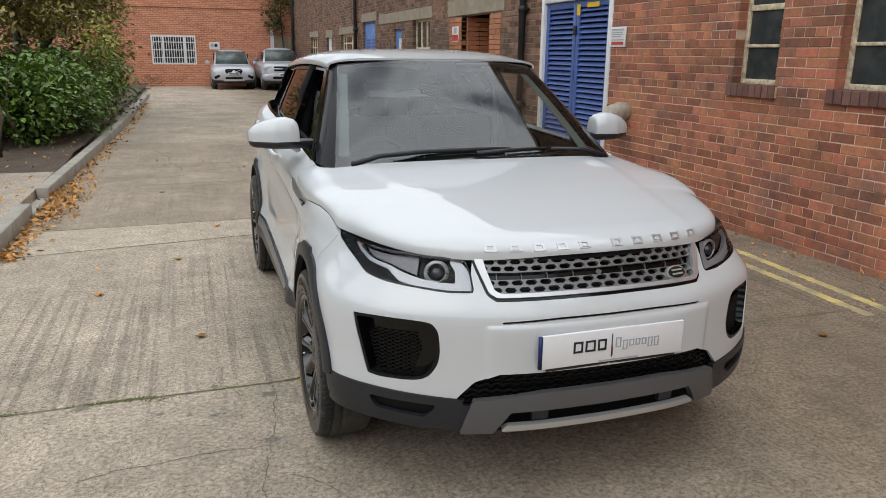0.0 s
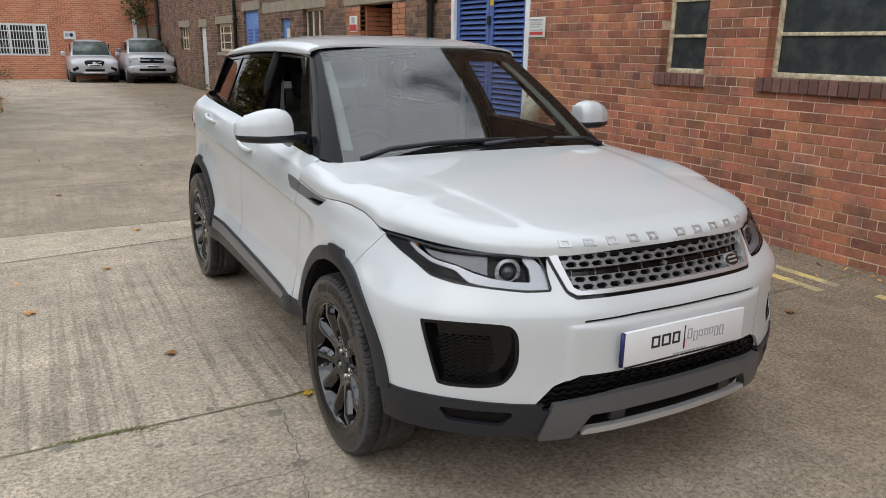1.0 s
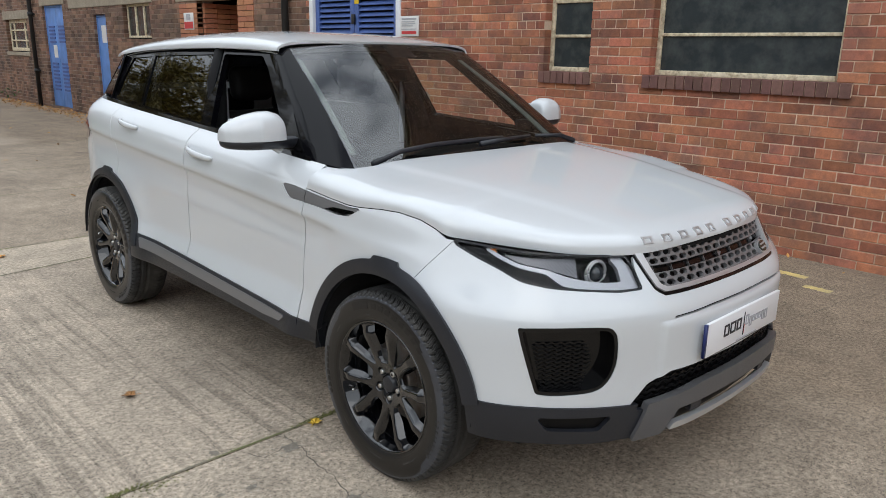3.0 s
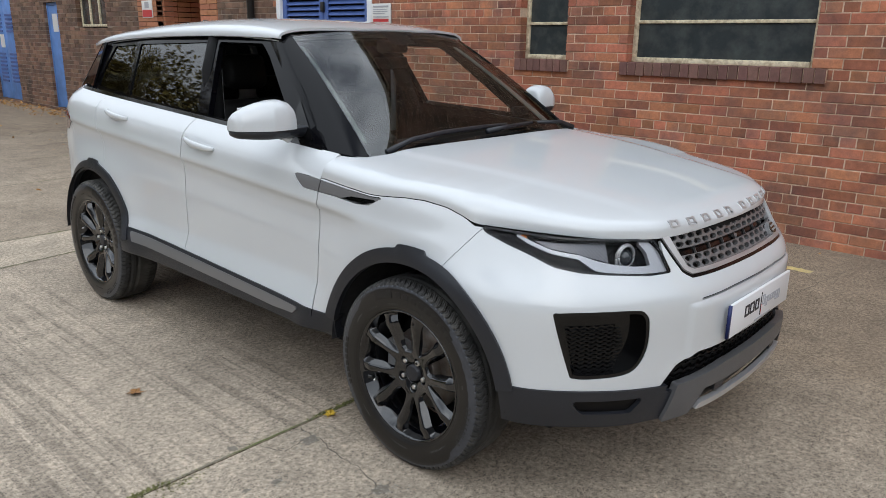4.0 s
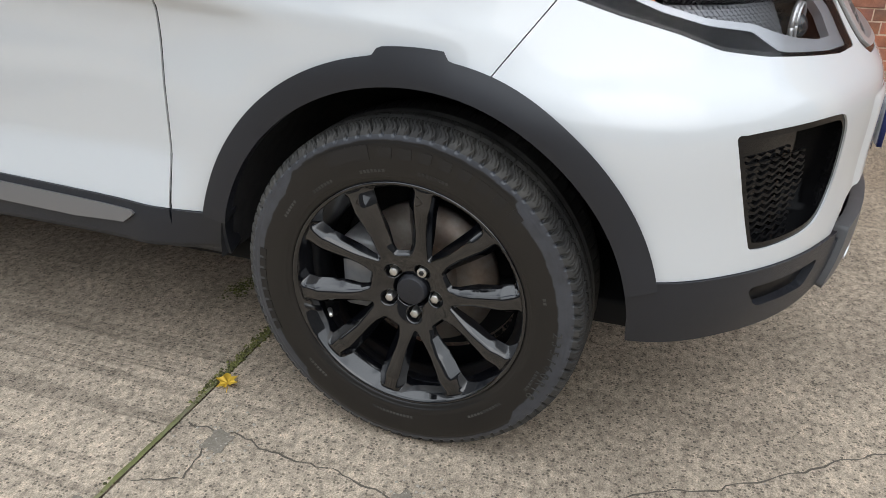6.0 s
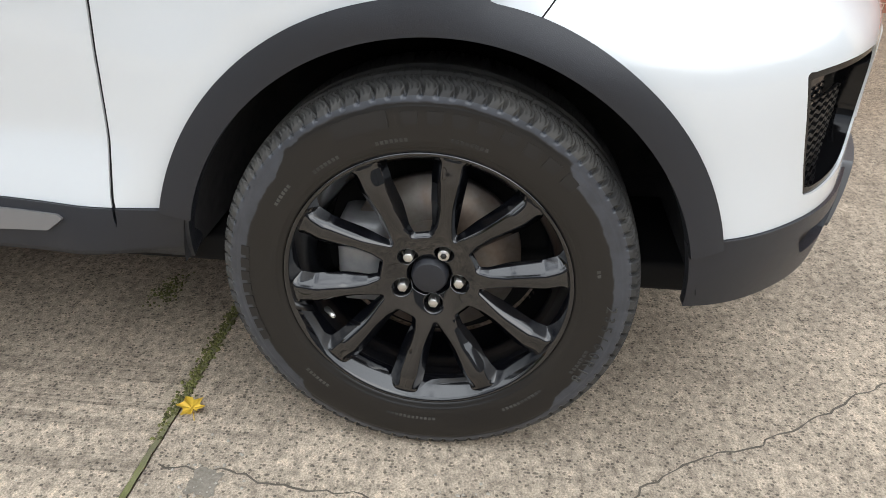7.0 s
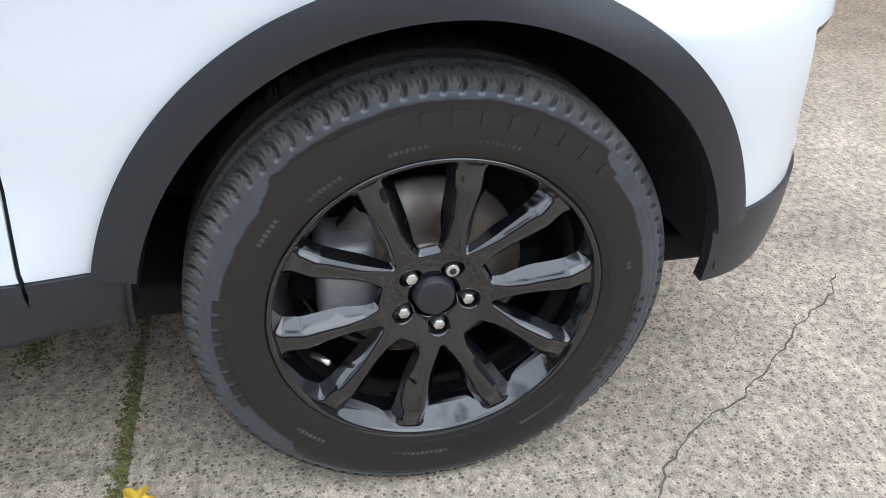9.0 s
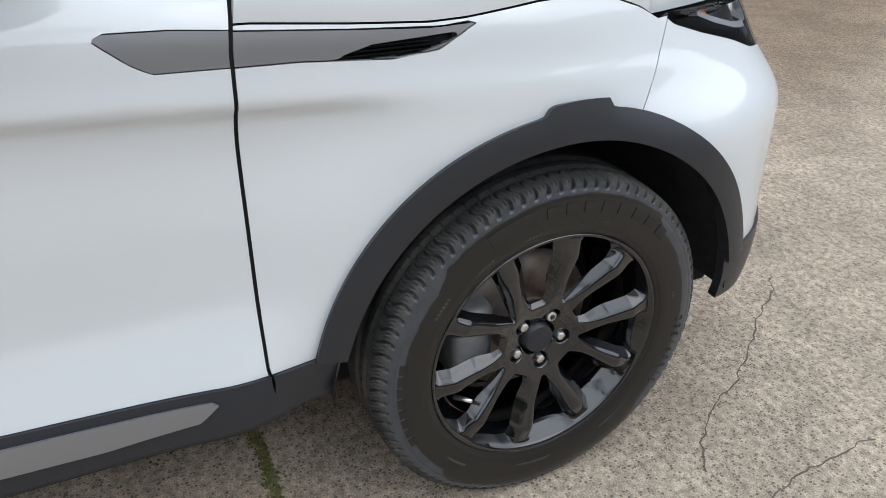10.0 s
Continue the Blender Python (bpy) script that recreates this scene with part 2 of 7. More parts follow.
def concrete(ribs, name, color=(.390, .322, .248), east_dark=1.0):
    """Brushed, weathered concrete: exposed aggregate, broad stains and ribs in the bays' length."""
    m = material(name, color, .9, vary=.28, vary_scale=1.1, grain=.0, bump=.0)
    n, l = m.node_tree.nodes, m.node_tree.links
    b = n["Principled BSDF"]
    place = n.new("ShaderNodeNewGeometry").outputs["Position"]
    base = b.inputs["Base Color"].links[0].from_socket

    def ranged(sock, a, z, lo, hi):
        r = n.new("ShaderNodeMapRange")
        for k, v in zip(("From Min", "From Max", "To Min", "To Max"), (a, z, lo, hi)):
            r.inputs[k].default_value = v
        l.new(sock, r.inputs["Value"])
        return r.outputs["Result"]

    def times(col, fac):
        v = n.new("ShaderNodeVectorMath")
        v.operation = "SCALE"
        l.new(col, v.inputs[0])
        l.new(fac, v.inputs["Scale"])
        return v.outputs["Vector"]
    vor = n.new("ShaderNodeTexVoronoi")
    vor.inputs["Scale"].default_value, vor.inputs["Randomness"].default_value = 125, 1.0
    l.new(place, vor.inputs["Vector"])
    dark = n.new("ShaderNodeSeparateColor")
    l.new(vor.outputs["Color"], dark.inputs["Color"])
    spots = n.new("ShaderNodeMath")
    spots.operation = "MULTIPLY"
    l.new(ranged(dark.outputs["Red"], .52, .74, 0, 1), spots.inputs[0])
    l.new(ranged(vor.outputs["Distance"], .36, .46, 1, 0), spots.inputs[1])
    fine = n.new("ShaderNodeTexNoise")
    fine.inputs["Scale"].default_value, fine.inputs["Detail"].default_value, fine.inputs["Roughness"].default_value = 230, 4, .75
    l.new(place, fine.inputs["Vector"])
    mid = n.new("ShaderNodeTexNoise")
    mid.inputs["Scale"].default_value, mid.inputs["Detail"].default_value = 7, 8
    l.new(place, mid.inputs["Vector"])
    col = times(base, ranged(spots.outputs[0], 0, 1, 1.12, .46))
    col = times(col, ranged(fine.outputs["Fac"], .34, .66, .52, 1.48))
    coarse = n.new("ShaderNodeTexNoise")
    coarse.inputs["Scale"].default_value, coarse.inputs["Detail"].default_value, coarse.inputs["Roughness"].default_value = 48, 3, .6
    l.new(place, coarse.inputs["Vector"])
    col = times(col, ranged(coarse.outputs["Fac"], .34, .66, .64, 1.28))
    col = times(col, ranged(mid.outputs["Fac"], .3, .72, .84, 1.14))
    # uneven ribs of the screeding board, along the bays
    stretch = n.new("ShaderNodeMapping")
    stretch.inputs["Scale"].default_value = (24, .45, 1)
    l.new(place, stretch.inputs["Vector"])
    wave = n.new("ShaderNodeTexNoise")
    wave.inputs["Scale"].default_value, wave.inputs["Detail"].default_value = 1.0, 3
    l.new(stretch.outputs["Vector"], wave.inputs["Vector"])
    patch = n.new("ShaderNodeTexNoise")
    patch.inputs["Scale"].default_value = .45
    l.new(place, patch.inputs["Vector"])
    rib = n.new("ShaderNodeMath")
    rib.operation = "MULTIPLY"
    l.new(ranged(wave.outputs["Fac"], .40, .50, 1, 0), rib.inputs[0])
    l.new(ranged(patch.outputs["Fac"], .40, .56, .15, 1), rib.inputs[1])
    col = times(col, ranged(rib.outputs[0], 0, 1, 1.0 + ribs * .12, 1.0 - ribs))
    # darker and browner towards the building, with a blotchy edge
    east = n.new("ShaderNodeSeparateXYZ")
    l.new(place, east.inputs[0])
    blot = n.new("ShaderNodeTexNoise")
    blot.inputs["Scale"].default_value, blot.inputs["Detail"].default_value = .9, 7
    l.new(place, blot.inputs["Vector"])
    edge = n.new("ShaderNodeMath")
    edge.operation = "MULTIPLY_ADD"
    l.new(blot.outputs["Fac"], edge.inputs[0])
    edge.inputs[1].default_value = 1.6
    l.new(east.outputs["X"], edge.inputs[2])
    east_mix = n.new("ShaderNodeMix")
    east_mix.data_type = "RGBA"
    l.new(ranged(edge.outputs[0], .9, 2.1, 0, east_dark), east_mix.inputs["Factor"])
    l.new(col, east_mix.inputs["A"])
    browned = n.new("ShaderNodeMix")
    browned.data_type, browned.blend_type = "RGBA", "MULTIPLY"
    browned.inputs["Factor"].default_value = 1.0
    browned.inputs["B"].default_value = (.64, .60, .55, 1)
    l.new(col, browned.inputs["A"])
    l.new(browned.outputs["Result"], east_mix.inputs["B"])
    l.new(east_mix.outputs["Result"], b.inputs["Base Color"])
    hgt = n.new("ShaderNodeMath")
    hgt.operation = "MULTIPLY_ADD"
    l.new(rib.outputs[0], hgt.inputs[0])
    hgt.inputs[1].default_value = -3 * ribs
    l.new(fine.outputs["Fac"], hgt.inputs[2])
    bp = n.new("ShaderNodeBump")
    bp.inputs["Strength"].default_value, bp.inputs["Distance"].default_value = .9, .004
    l.new(hgt.outputs[0], bp.inputs["Height"])
    l.new(bp.outputs["Normal"], b.inputs["Normal"])
    return m


def sidewall():
    """A tyre's dressed flank: dark and sheeny inside, a dried greyish bloom with ragged edges near the shoulder."""
    m = material("tyre sidewall with dried dressing", (.0105, .0095, .0088), .28, spec=.45, bump=.0002, bump_scale=400)
    n, l = m.node_tree.nodes, m.node_tree.links
    b = n["Principled BSDF"]

    def calc(op, x, y=None, z=None):
        q = n.new("ShaderNodeMath")
        q.operation = op
        for i, k in enumerate((x, y, z)):
            if k is None:
                continue
            if isinstance(k, (int, float)):
                q.inputs[i].default_value = k
            else:
                l.new(k, q.inputs[i])
        return q.outputs[0]

    def ranged(sock, a, z, lo, hi):
        r = n.new("ShaderNodeMapRange")
        for k, v in zip(("From Min", "From Max", "To Min", "To Max"), (a, z, lo, hi)):
            r.inputs[k].default_value = v
        l.new(sock, r.inputs["Value"])
        return r.outputs["Result"]

    def cloud_(scale, detail):
        t = n.new("ShaderNodeTexNoise")
        t.inputs["Scale"].default_value, t.inputs["Detail"].default_value = scale, detail
        l.new(local, t.inputs["Vector"])
        return t.outputs["Fac"]
    local = n.new("ShaderNodeTexCoord").outputs["Object"]
    sep = n.new("ShaderNodeSeparateXYZ")
    l.new(local, sep.inputs[0])
    y_, z_ = sep.outputs["Y"], sep.outputs["Z"]
    rad = calc("SQRT", calc("ADD", calc("MULTIPLY", y_, y_), calc("MULTIPLY", z_, z_)))
    fore = calc("ADD", calc("DIVIDE", calc("ABSOLUTE", y_), rad), ranged(cloud_(14, 3), .3, .7, -.06, .06))
    start = calc("ADD", ranged(fore, .66, .74, .3365, .3170), ranged(cloud_(34, 5), .3, .7, -.0018, .0018))
    dry = ranged(calc("SUBTRACT", rad, start), 0, .003, 0, 1)
    dry = calc("MULTIPLY", dry, ranged(cloud_(40, 6), .34, .60, .75, 1))
    mix = n.new("ShaderNodeMix")
    mix.data_type = "RGBA"
    l.new(dry, mix.inputs["Factor"])
    mix.inputs["A"].default_value, mix.inputs["B"].default_value = (.0105, .0095, .0088, 1), (.052, .056, .066, 1)
    l.new(mix.outputs["Result"], b.inputs["Base Color"])
    return m


SIDEWALL = sidewall()
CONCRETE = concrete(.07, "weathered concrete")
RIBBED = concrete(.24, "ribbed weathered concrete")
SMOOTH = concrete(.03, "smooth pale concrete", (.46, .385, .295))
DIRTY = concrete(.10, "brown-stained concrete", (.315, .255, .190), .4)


def brickwork():
    """Brickwork too far off to tell its bricks apart."""
    m = material("far brickwork", (.60, .225, .13), .9, vary=.2, vary_scale=.9, bump=0)
    n, l = m.node_tree.nodes, m.node_tree.links
    b = n["Principled BSDF"]
    base = b.inputs["Base Color"].links[0].from_socket
    geo = n.new("ShaderNodeNewGeometry")
    sep, com = n.new("ShaderNodeSeparateXYZ"), n.new("ShaderNodeCombineXYZ")
    l.new(geo.outputs["Position"], sep.inputs[0])
    add = n.new("ShaderNodeMath")
    add.operation = "ADD"
    l.new(sep.outputs["X"], add.inputs[0])
    l.new(sep.outputs["Y"], add.inputs[1])
    l.new(add.outputs[0], com.inputs["X"])
    l.new(sep.outputs["Z"], com.inputs["Y"])
    bt = n.new("ShaderNodeTexBrick")
    bt.inputs["Scale"].default_value, bt.inputs["Brick Width"].default_value, bt.inputs["Row Height"].default_value = 1, .24, .083
    bt.inputs["Mortar Size"].default_value, bt.inputs["Bias"].default_value = .006, 0
    l.new(com.outputs[0], bt.inputs["Vector"])
    v = n.new("ShaderNodeVectorMath")
    v.operation = "SCALE"
    v.inputs["Scale"].default_value = .68
    l.new(base, v.inputs[0])
    l.new(base, bt.inputs["Color1"])
    l.new(v.outputs["Vector"], bt.inputs["Color2"])
    bt.inputs["Mortar"].default_value = (.72, .47, .31, 1)
    l.new(bt.outputs["Color"], b.inputs["Base Color"])
    return m


BRICKWORK = brickwork()


# ---- small tools ----
def mesh_object(name, bm, mat, smooth_faces=True):
    me = bpy.data.meshes.new(name)
    for f in bm.faces:
        f.smooth = smooth_faces
    bm.to_mesh(me)
    bm.free()
    for m in (mat if isinstance(mat, (list, tuple)) else [mat]):
        me.materials.append(m)
    return new(name, me)


def part(name, bm, mat, parent, label="", smooth_faces=True):
    ob = mesh_object(name, bm, mat, smooth_faces)
    ob.parent = parent
    if label:
        tagged(ob, label)
    return ob


def thing(name, label, category, place=(0, 0, 0), group="", kind=""):
    ob = new(name)
    ob.location = place
    return tagged(ob, label, category, group, kind)


def boxes(*lots, bevel=0.0):
    """One bmesh of boxes (x0, x1, y0, y1, z0, z1)."""
    bm = bmesh.new()
    for x0, x1, y0, y1, z0, z1 in lots:
        r = bmesh.ops.create_cube(bm, size=1, matrix=Matrix.Translation(((x0 + x1) / 2, (y0 + y1) / 2, (z0 + z1) / 2)) @ Matrix.Diagonal((x1 - x0, y1 - y0, z1 - z0, 1)))
    if bevel:
        bmesh.ops.bevel(bm, geom=list(bm.edges), offset=bevel, segments=2, affect="EDGES", profile=.5)
    return bm


def rod(points, radius, sides=10, bm=None):
    """A round bar along a few points, with closed ends; radius may be one number or one for each point."""
    bm = bm or bmesh.new()
    pts = [Vector(p) for p in points]
    rad = radius if isinstance(radius, (list, tuple)) else [radius] * len(pts)
    rings = []
    ref = Vector((0, 0, 1))
    for i, p in enumerate(pts):
        d = (pts[min(i + 1, len(pts) - 1)] - pts[max(i - 1, 0)]).normalized()
        a = d.cross(ref)
        if a.length < .05:
            a = d.cross(Vector((1, 0, 0)))
        a.normalize()
        b = d.cross(a)
        rings.append([bm.verts.new(p + (a * math.cos(t) + b * math.sin(t)) * rad[i]) for t in [2 * math.pi * k / sides for k in range(sides)]])
    for r, q in zip(rings, rings[1:]):
        for k in range(sides):
            bm.faces.new((r[k], r[(k + 1) % sides], q[(k + 1) % sides], q[k]))
    bm.faces.new(rings[0][::-1])
    bm.faces.new(rings[-1])
    bmesh.ops.recalc_face_normals(bm, faces=bm.faces)
    return bm


def poly_field(a, b, pts, r=0.0):
    """Distance of the points (a, b) to a rounded polygon, negative inside."""
    pts = np.array(pts, float)
    d = np.full(np.shape(a), 1e9)
    inside = np.zeros(np.shape(a), bool)
    for (x0, y0), (x1, y1) in zip(pts, np.roll(pts, -1, 0)):
        ex, ey = x1 - x0, y1 - y0
        t = np.clip(((a - x0) * ex + (b - y0) * ey) / (ex * ex + ey * ey), 0, 1)
        d = np.minimum(d, np.hypot(a - x0 - t * ex, b - y0 - t * ey))
        if ey:
            inside ^= ((y0 > b) != (y1 > b)) & (a < (x1 - x0) * (b - y0) / ey + x0)
    return np.where(inside, -d, d) - r


def sheet(surface, us, vs, fields=(), thick=0.0, middle=(0, 1.3, .6), flip=None, weld=4e-4):
    """A surface over a grid, trimmed exactly where a field turns negative, with its edges turned in by thick."""
    us, vs = np.asarray(us, float), np.asarray(vs, float)
    U, V = np.meshgrid(us, vs, indexing="ij")
    P = surface(U, V)
    F = [np.broadcast_to(np.asarray(f(U, V, P), float), U.shape) for f in fields]
    K = np.stack(F, -1) if F else np.ones((*U.shape, 1))
    uv, index, faces = [], {}, []

    def vert(p):
        key = (round(p[0], 6), round(p[1], 6))
        if key not in index:
            index[key] = len(uv)
            uv.append(p[:2])
        return index[key]
    ok = K.min(-1) > 0
    for i in range(len(us) - 1):
        for j in range(len(vs) - 1):
            ids = ((i, j), (i + 1, j), (i + 1, j + 1), (i, j + 1))
            if ok[i, j] and ok[i + 1, j] and ok[i + 1, j + 1] and ok[i, j + 1]:
                faces.append([vert((us[a], vs[b])) for a, b in ids])
                continue
            if max(K[a, b].min() for a, b in ids) < -.2:
                continue
            ring = [(us[a], vs[b], *K[a, b]) for a, b in ids]
            for f in range(K.shape[-1]):
                cut = []
                for p, q in zip(ring, ring[1:] + ring[:1]):
                    fp, fq = p[2 + f], q[2 + f]
                    if fp >= 0:
                        cut.append(p)
                    if (fp >= 0) != (fq >= 0):
                        t = fp / (fp - fq)
                        cut.append(tuple(a + (b - a) * t for a, b in zip(p, q)))
                ring = cut
                if len(ring) < 3:
                    break
            if len(ring) >= 3:
                ids = []
                for p in ring:
                    k = vert(p)
                    if k not in ids:
                        ids.append(k)
                if len(ids) >= 3:
                    faces.append(ids)
    bm = bmesh.new()
    if not uv:
        return bm
    uv = np.array(uv)
    pts = surface(uv[:, 0], uv[:, 1])
    me = bpy.data.meshes.new("work")
    me.from_pydata(pts.tolist(), [], faces)
    bm.from_mesh(me)
    bpy.data.meshes.remove(me)
    bmesh.ops.remove_doubles(bm, verts=bm.verts, dist=weld)
    bm.normal_update()
    mid = Vector(middle)
    turn = flip if flip is not None else sum(f.normal.dot(f.calc_center_median() - mid) * f.calc_area() for f in bm.faces) < 0
    if turn:
        bmesh.ops.reverse_faces(bm, faces=bm.faces)
        bm.normal_update()
    if thick:
        edge = [e for e in bm.edges if e.is_boundary]
        nor = {}
        for e in edge:
            for v in e.verts:
                nor[tuple(v.co)] = v.normal.copy()
        new_geom = bmesh.ops.extrude_edge_only(bm, edges=edge)["geom"]
        for e in edge:
            e.smooth = False
        for v in new_geom:
            if isinstance(v, bmesh.types.BMVert):
                v.co -= nor.get(tuple(v.co), Vector((0, 0, 0))) * thick
    return bm


def offset_surface(surface, d, e=2e-3):
    """The surface shifted by d along its outward normal (away from the car's middle)."""
    def at(u, v):
        p = surface(u, v)
        a = surface(u + e, v) - surface(u - e, v)
        b = surface(u, v + e) - surface(u, v - e)
        n = np.cross(a, b)
        n /= np.maximum(np.linalg.norm(n, axis=-1, keepdims=True), 1e-12)
        s = np.sign(((p - np.array((0, 1.3, .6))) * n).sum(-1, keepdims=True))
        return p + n * s * d
    return at


def span(a, b, step):
    return np.linspace(a, b, max(2, int(round(abs(b - a) / step)) + 1))


def round_poly(pts, n=6):
    """A closed smooth outline through a few corners."""
    p = np.array(pts, float)
    out = []
    for i in range(len(p)):
        a, b, c, d = p[i - 1], p[i], p[(i + 1) % len(p)], p[(i + 2) % len(p)]
        for t in np.arange(n) / n:
            out.append(.5 * (2 * b + (c - a) * t + (2 * a - 5 * b + 4 * c - d) * t * t + (3 * b - a - 3 * c + d) * t**3))
    return out


# ---- shape of the car's skin: plan curve, vertical profiles, shut lines ----
def curve(xs, ys):
    """A natural cubic spline through a few stations."""
    xs, ys = np.array(xs, float), np.array(ys, float)
    n = len(xs)
    h = np.diff(xs)
    a, r = np.zeros((n, n)), np.zeros(n)
    a[0, 0] = a[-1, -1] = 1
    for i in range(1, n - 1):
        a[i, i - 1], a[i, i], a[i, i + 1] = h[i - 1], 2 * (h[i - 1] + h[i]), h[i]
        r[i] = 6 * ((ys[i + 1] - ys[i]) / h[i] - (ys[i] - ys[i - 1]) / h[i - 1])
    m = np.linalg.solve(a, r)

    def at(x):
        x = np.clip(np.asarray(x, float), xs[0], xs[-1])
        i = np.clip(np.searchsorted(xs, x) - 1, 0, n - 2)
        d0, d1, w = xs[i + 1] - x, x - xs[i], h[i]
        return (m[i] * d0**3 + m[i + 1] * d1**3) / (6 * w) + (ys[i] / w - m[i] * w / 6) * d0 + (ys[i + 1] / w - m[i + 1] * w / 6) * d1
    return at


def smooth(a, b, x):
    t = np.clip((np.asarray(x, float) - a) / (b - a), 0, 1)
    return t * t * (3 - 2 * t)


PLAN_X = (0, .20, .40, .56, .710, .824, .900, .931, .934, .929, .918, .915, .915, .905, .87, .78, .60, .30, 0)
PLAN_Y = (-.895, -.888, -.86, -.80, -.722, -.628, -.50, -.34, -.15, .2, .9, 1.6, 2.3, 2.8, 3.12, 3.34, 3.44, 3.475, 3.48)
PLAN_S = np.concatenate([[0], np.cumsum(np.hypot(np.diff(PLAN_X), np.diff(PLAN_Y)))])
plan_x, plan_y = curve(PLAN_S, PLAN_X), curve(PLAN_S, PLAN_Y)
front_lean = curve((.20, .36, .42, .50, .60, .72, .78, .84, .94, 1.02), (-.05, -.008, 0, 0, -.002, 0, -.012, -.055, -.115, -.17))
side_lean = curve((0, .5, .8, 1, 1.17, 1.4, 1.7, 1.9, 2, 2.1, 2.5, 2.82, 3, 3.2), (-.09, -.045, -.020, -.012, -.012, -.013, -.012, -.005, 0, -.003, -.017, -.062, -.11, -.16))


def crease_z(y):
    return .915 + .058 * (np.asarray(y) - .3)


def belt_z(y):
    return 1.115 + .053 * (np.asarray(y) - .4)


def skin(s, z):
    """The lower body: s metres along the plan curve from the nose's middle, signed to the side, and the height z."""
    s, z = np.broadcast_arrays(np.asarray(s, float), np.asarray(z, float))
    side, t = np.sign(s) + (s == 0), np.abs(s)
    x, y = plan_x(t), plan_y(t)
    e = 1e-3
    tx, ty = plan_x(t + e) - plan_x(np.maximum(t - e, 0)), plan_y(t + e) - plan_y(np.maximum(t - e, 0))
    k = np.hypot(tx, ty) + 1e-12
    nx, ny = -ty / k * -1, -tx / k
    knots = np.stack([np.full_like(y, .22), np.full_like(y, .50), crease_z(y), belt_z(y)])
    q = np.where(z < knots[1], (z - .22) / .28, np.where(z < knots[2], 1 + (z - .5) / (knots[2] - .5), 2 + (z - knots[2]) / (knots[3] - knots[2])))
    wf = 1 - smooth(-.50, .10, y)
    flank = side_lean(q)
    run = smooth(.42, .62, y) * (1 - smooth(2.25, 2.5, y))
    flank = flank + .034 * run * (np.logaddexp(0, (.605 - z) / .008) * .008 / .10) * (z > .40)
    under = crease_z(y) - z
    flank = flank - .013 * smooth(0, .022, under) * (1 - smooth(.03, .20, under)) * smooth(.24, .42, y)
    d = wf * front_lean(z) + (1 - wf) * flank
    d = d + .008 * (1 - smooth(.445, .465, t)) * smooth(.50, .53, z) * (1 - smooth(.730, .742, z))
    for hub in (0.0, 2.66):
        r = np.hypot(y - hub, z - .36)
        d = d + .022 * np.exp(-((r - .47) / .15) ** 2) * (1 - smooth(.80, .98, z)) * smooth(.3, .7, x)
    d = d - .10 * smooth(3.0, 3.4, y) * smooth(.95, 1.25, z)
    return np.stack([side * (x + nx * d), y + ny * d, z], -1)


_S = np.linspace(.7, PLAN_S[-1] - .3, 1500)


def side_skin(y, z, side=1):
    """The skin's flank over the place (y, z) of the side view."""
    y, z = np.broadcast_arrays(np.asarray(y, float), np.asarray(z, float))
    s = np.interp(y, plan_y(_S), _S)
    for _ in range(3):
        s = s + (y - skin(s, z)[..., 1]) * 1.0
    return skin(side * s, z)


def hood_shut(y):
    return np.interp(y, (-.235, -.19, -.12, -.03, .05, .12, .18, .24, .36, .5), (.967, .990, 1.013, 1.026, 1.026, 1.020, 1.015, 1.014, 1.022, 1.034))


def door_cut(z):
    return np.interp(z, (.36, .5, .6, .75, .87, 1.0, 1.07, 1.15), (.525, .543, .541, .538, .535, .527, .515, .504))


def sill_edge(y):
    return .487 + .032 * (np.asarray(y) - .5)


# the bonnet: half sections from its leading edge back to the doors
LEAD_X = np.linspace(0, .828, 60)
LEAD_Y = curve((0, .20, .40, .475, .555, .68, .77, .828), (-.790, -.779, -.741, -.715, -.668, -.565, -.402, -.238))(LEAD_X)
LEAD_Z = curve((0, .20, .475, .68, .828), (.955, .953, .943, .956, .967))(LEAD_X)
REAR_Y = np.linspace(-.225, .52, 60)
HOOD_W = np.concatenate([np.linspace(0, .5, 60), np.linspace(.51, 1, 60)])
HOOD_Y = np.concatenate([LEAD_Y, REAR_Y])
HOOD_Z = np.concatenate([LEAD_Z, hood_shut(REAR_Y)])
HOOD_X = np.concatenate([LEAD_X, side_skin(REAR_Y, hood_shut(REAR_Y))[:, 0]])
_ker = np.exp(-np.linspace(-2, 2, 9) ** 2)
_ker /= _ker.sum()
HOOD_X = np.convolve(np.pad(HOOD_X, 4, mode="reflect", reflect_type="odd"), _ker, "valid")
hood_mid = curve((-.79, -.6, -.4, -.2, 0, .2, .4, .6), (1.010, 1.037, 1.066, 1.090, 1.110, 1.128, 1.143, 1.153))


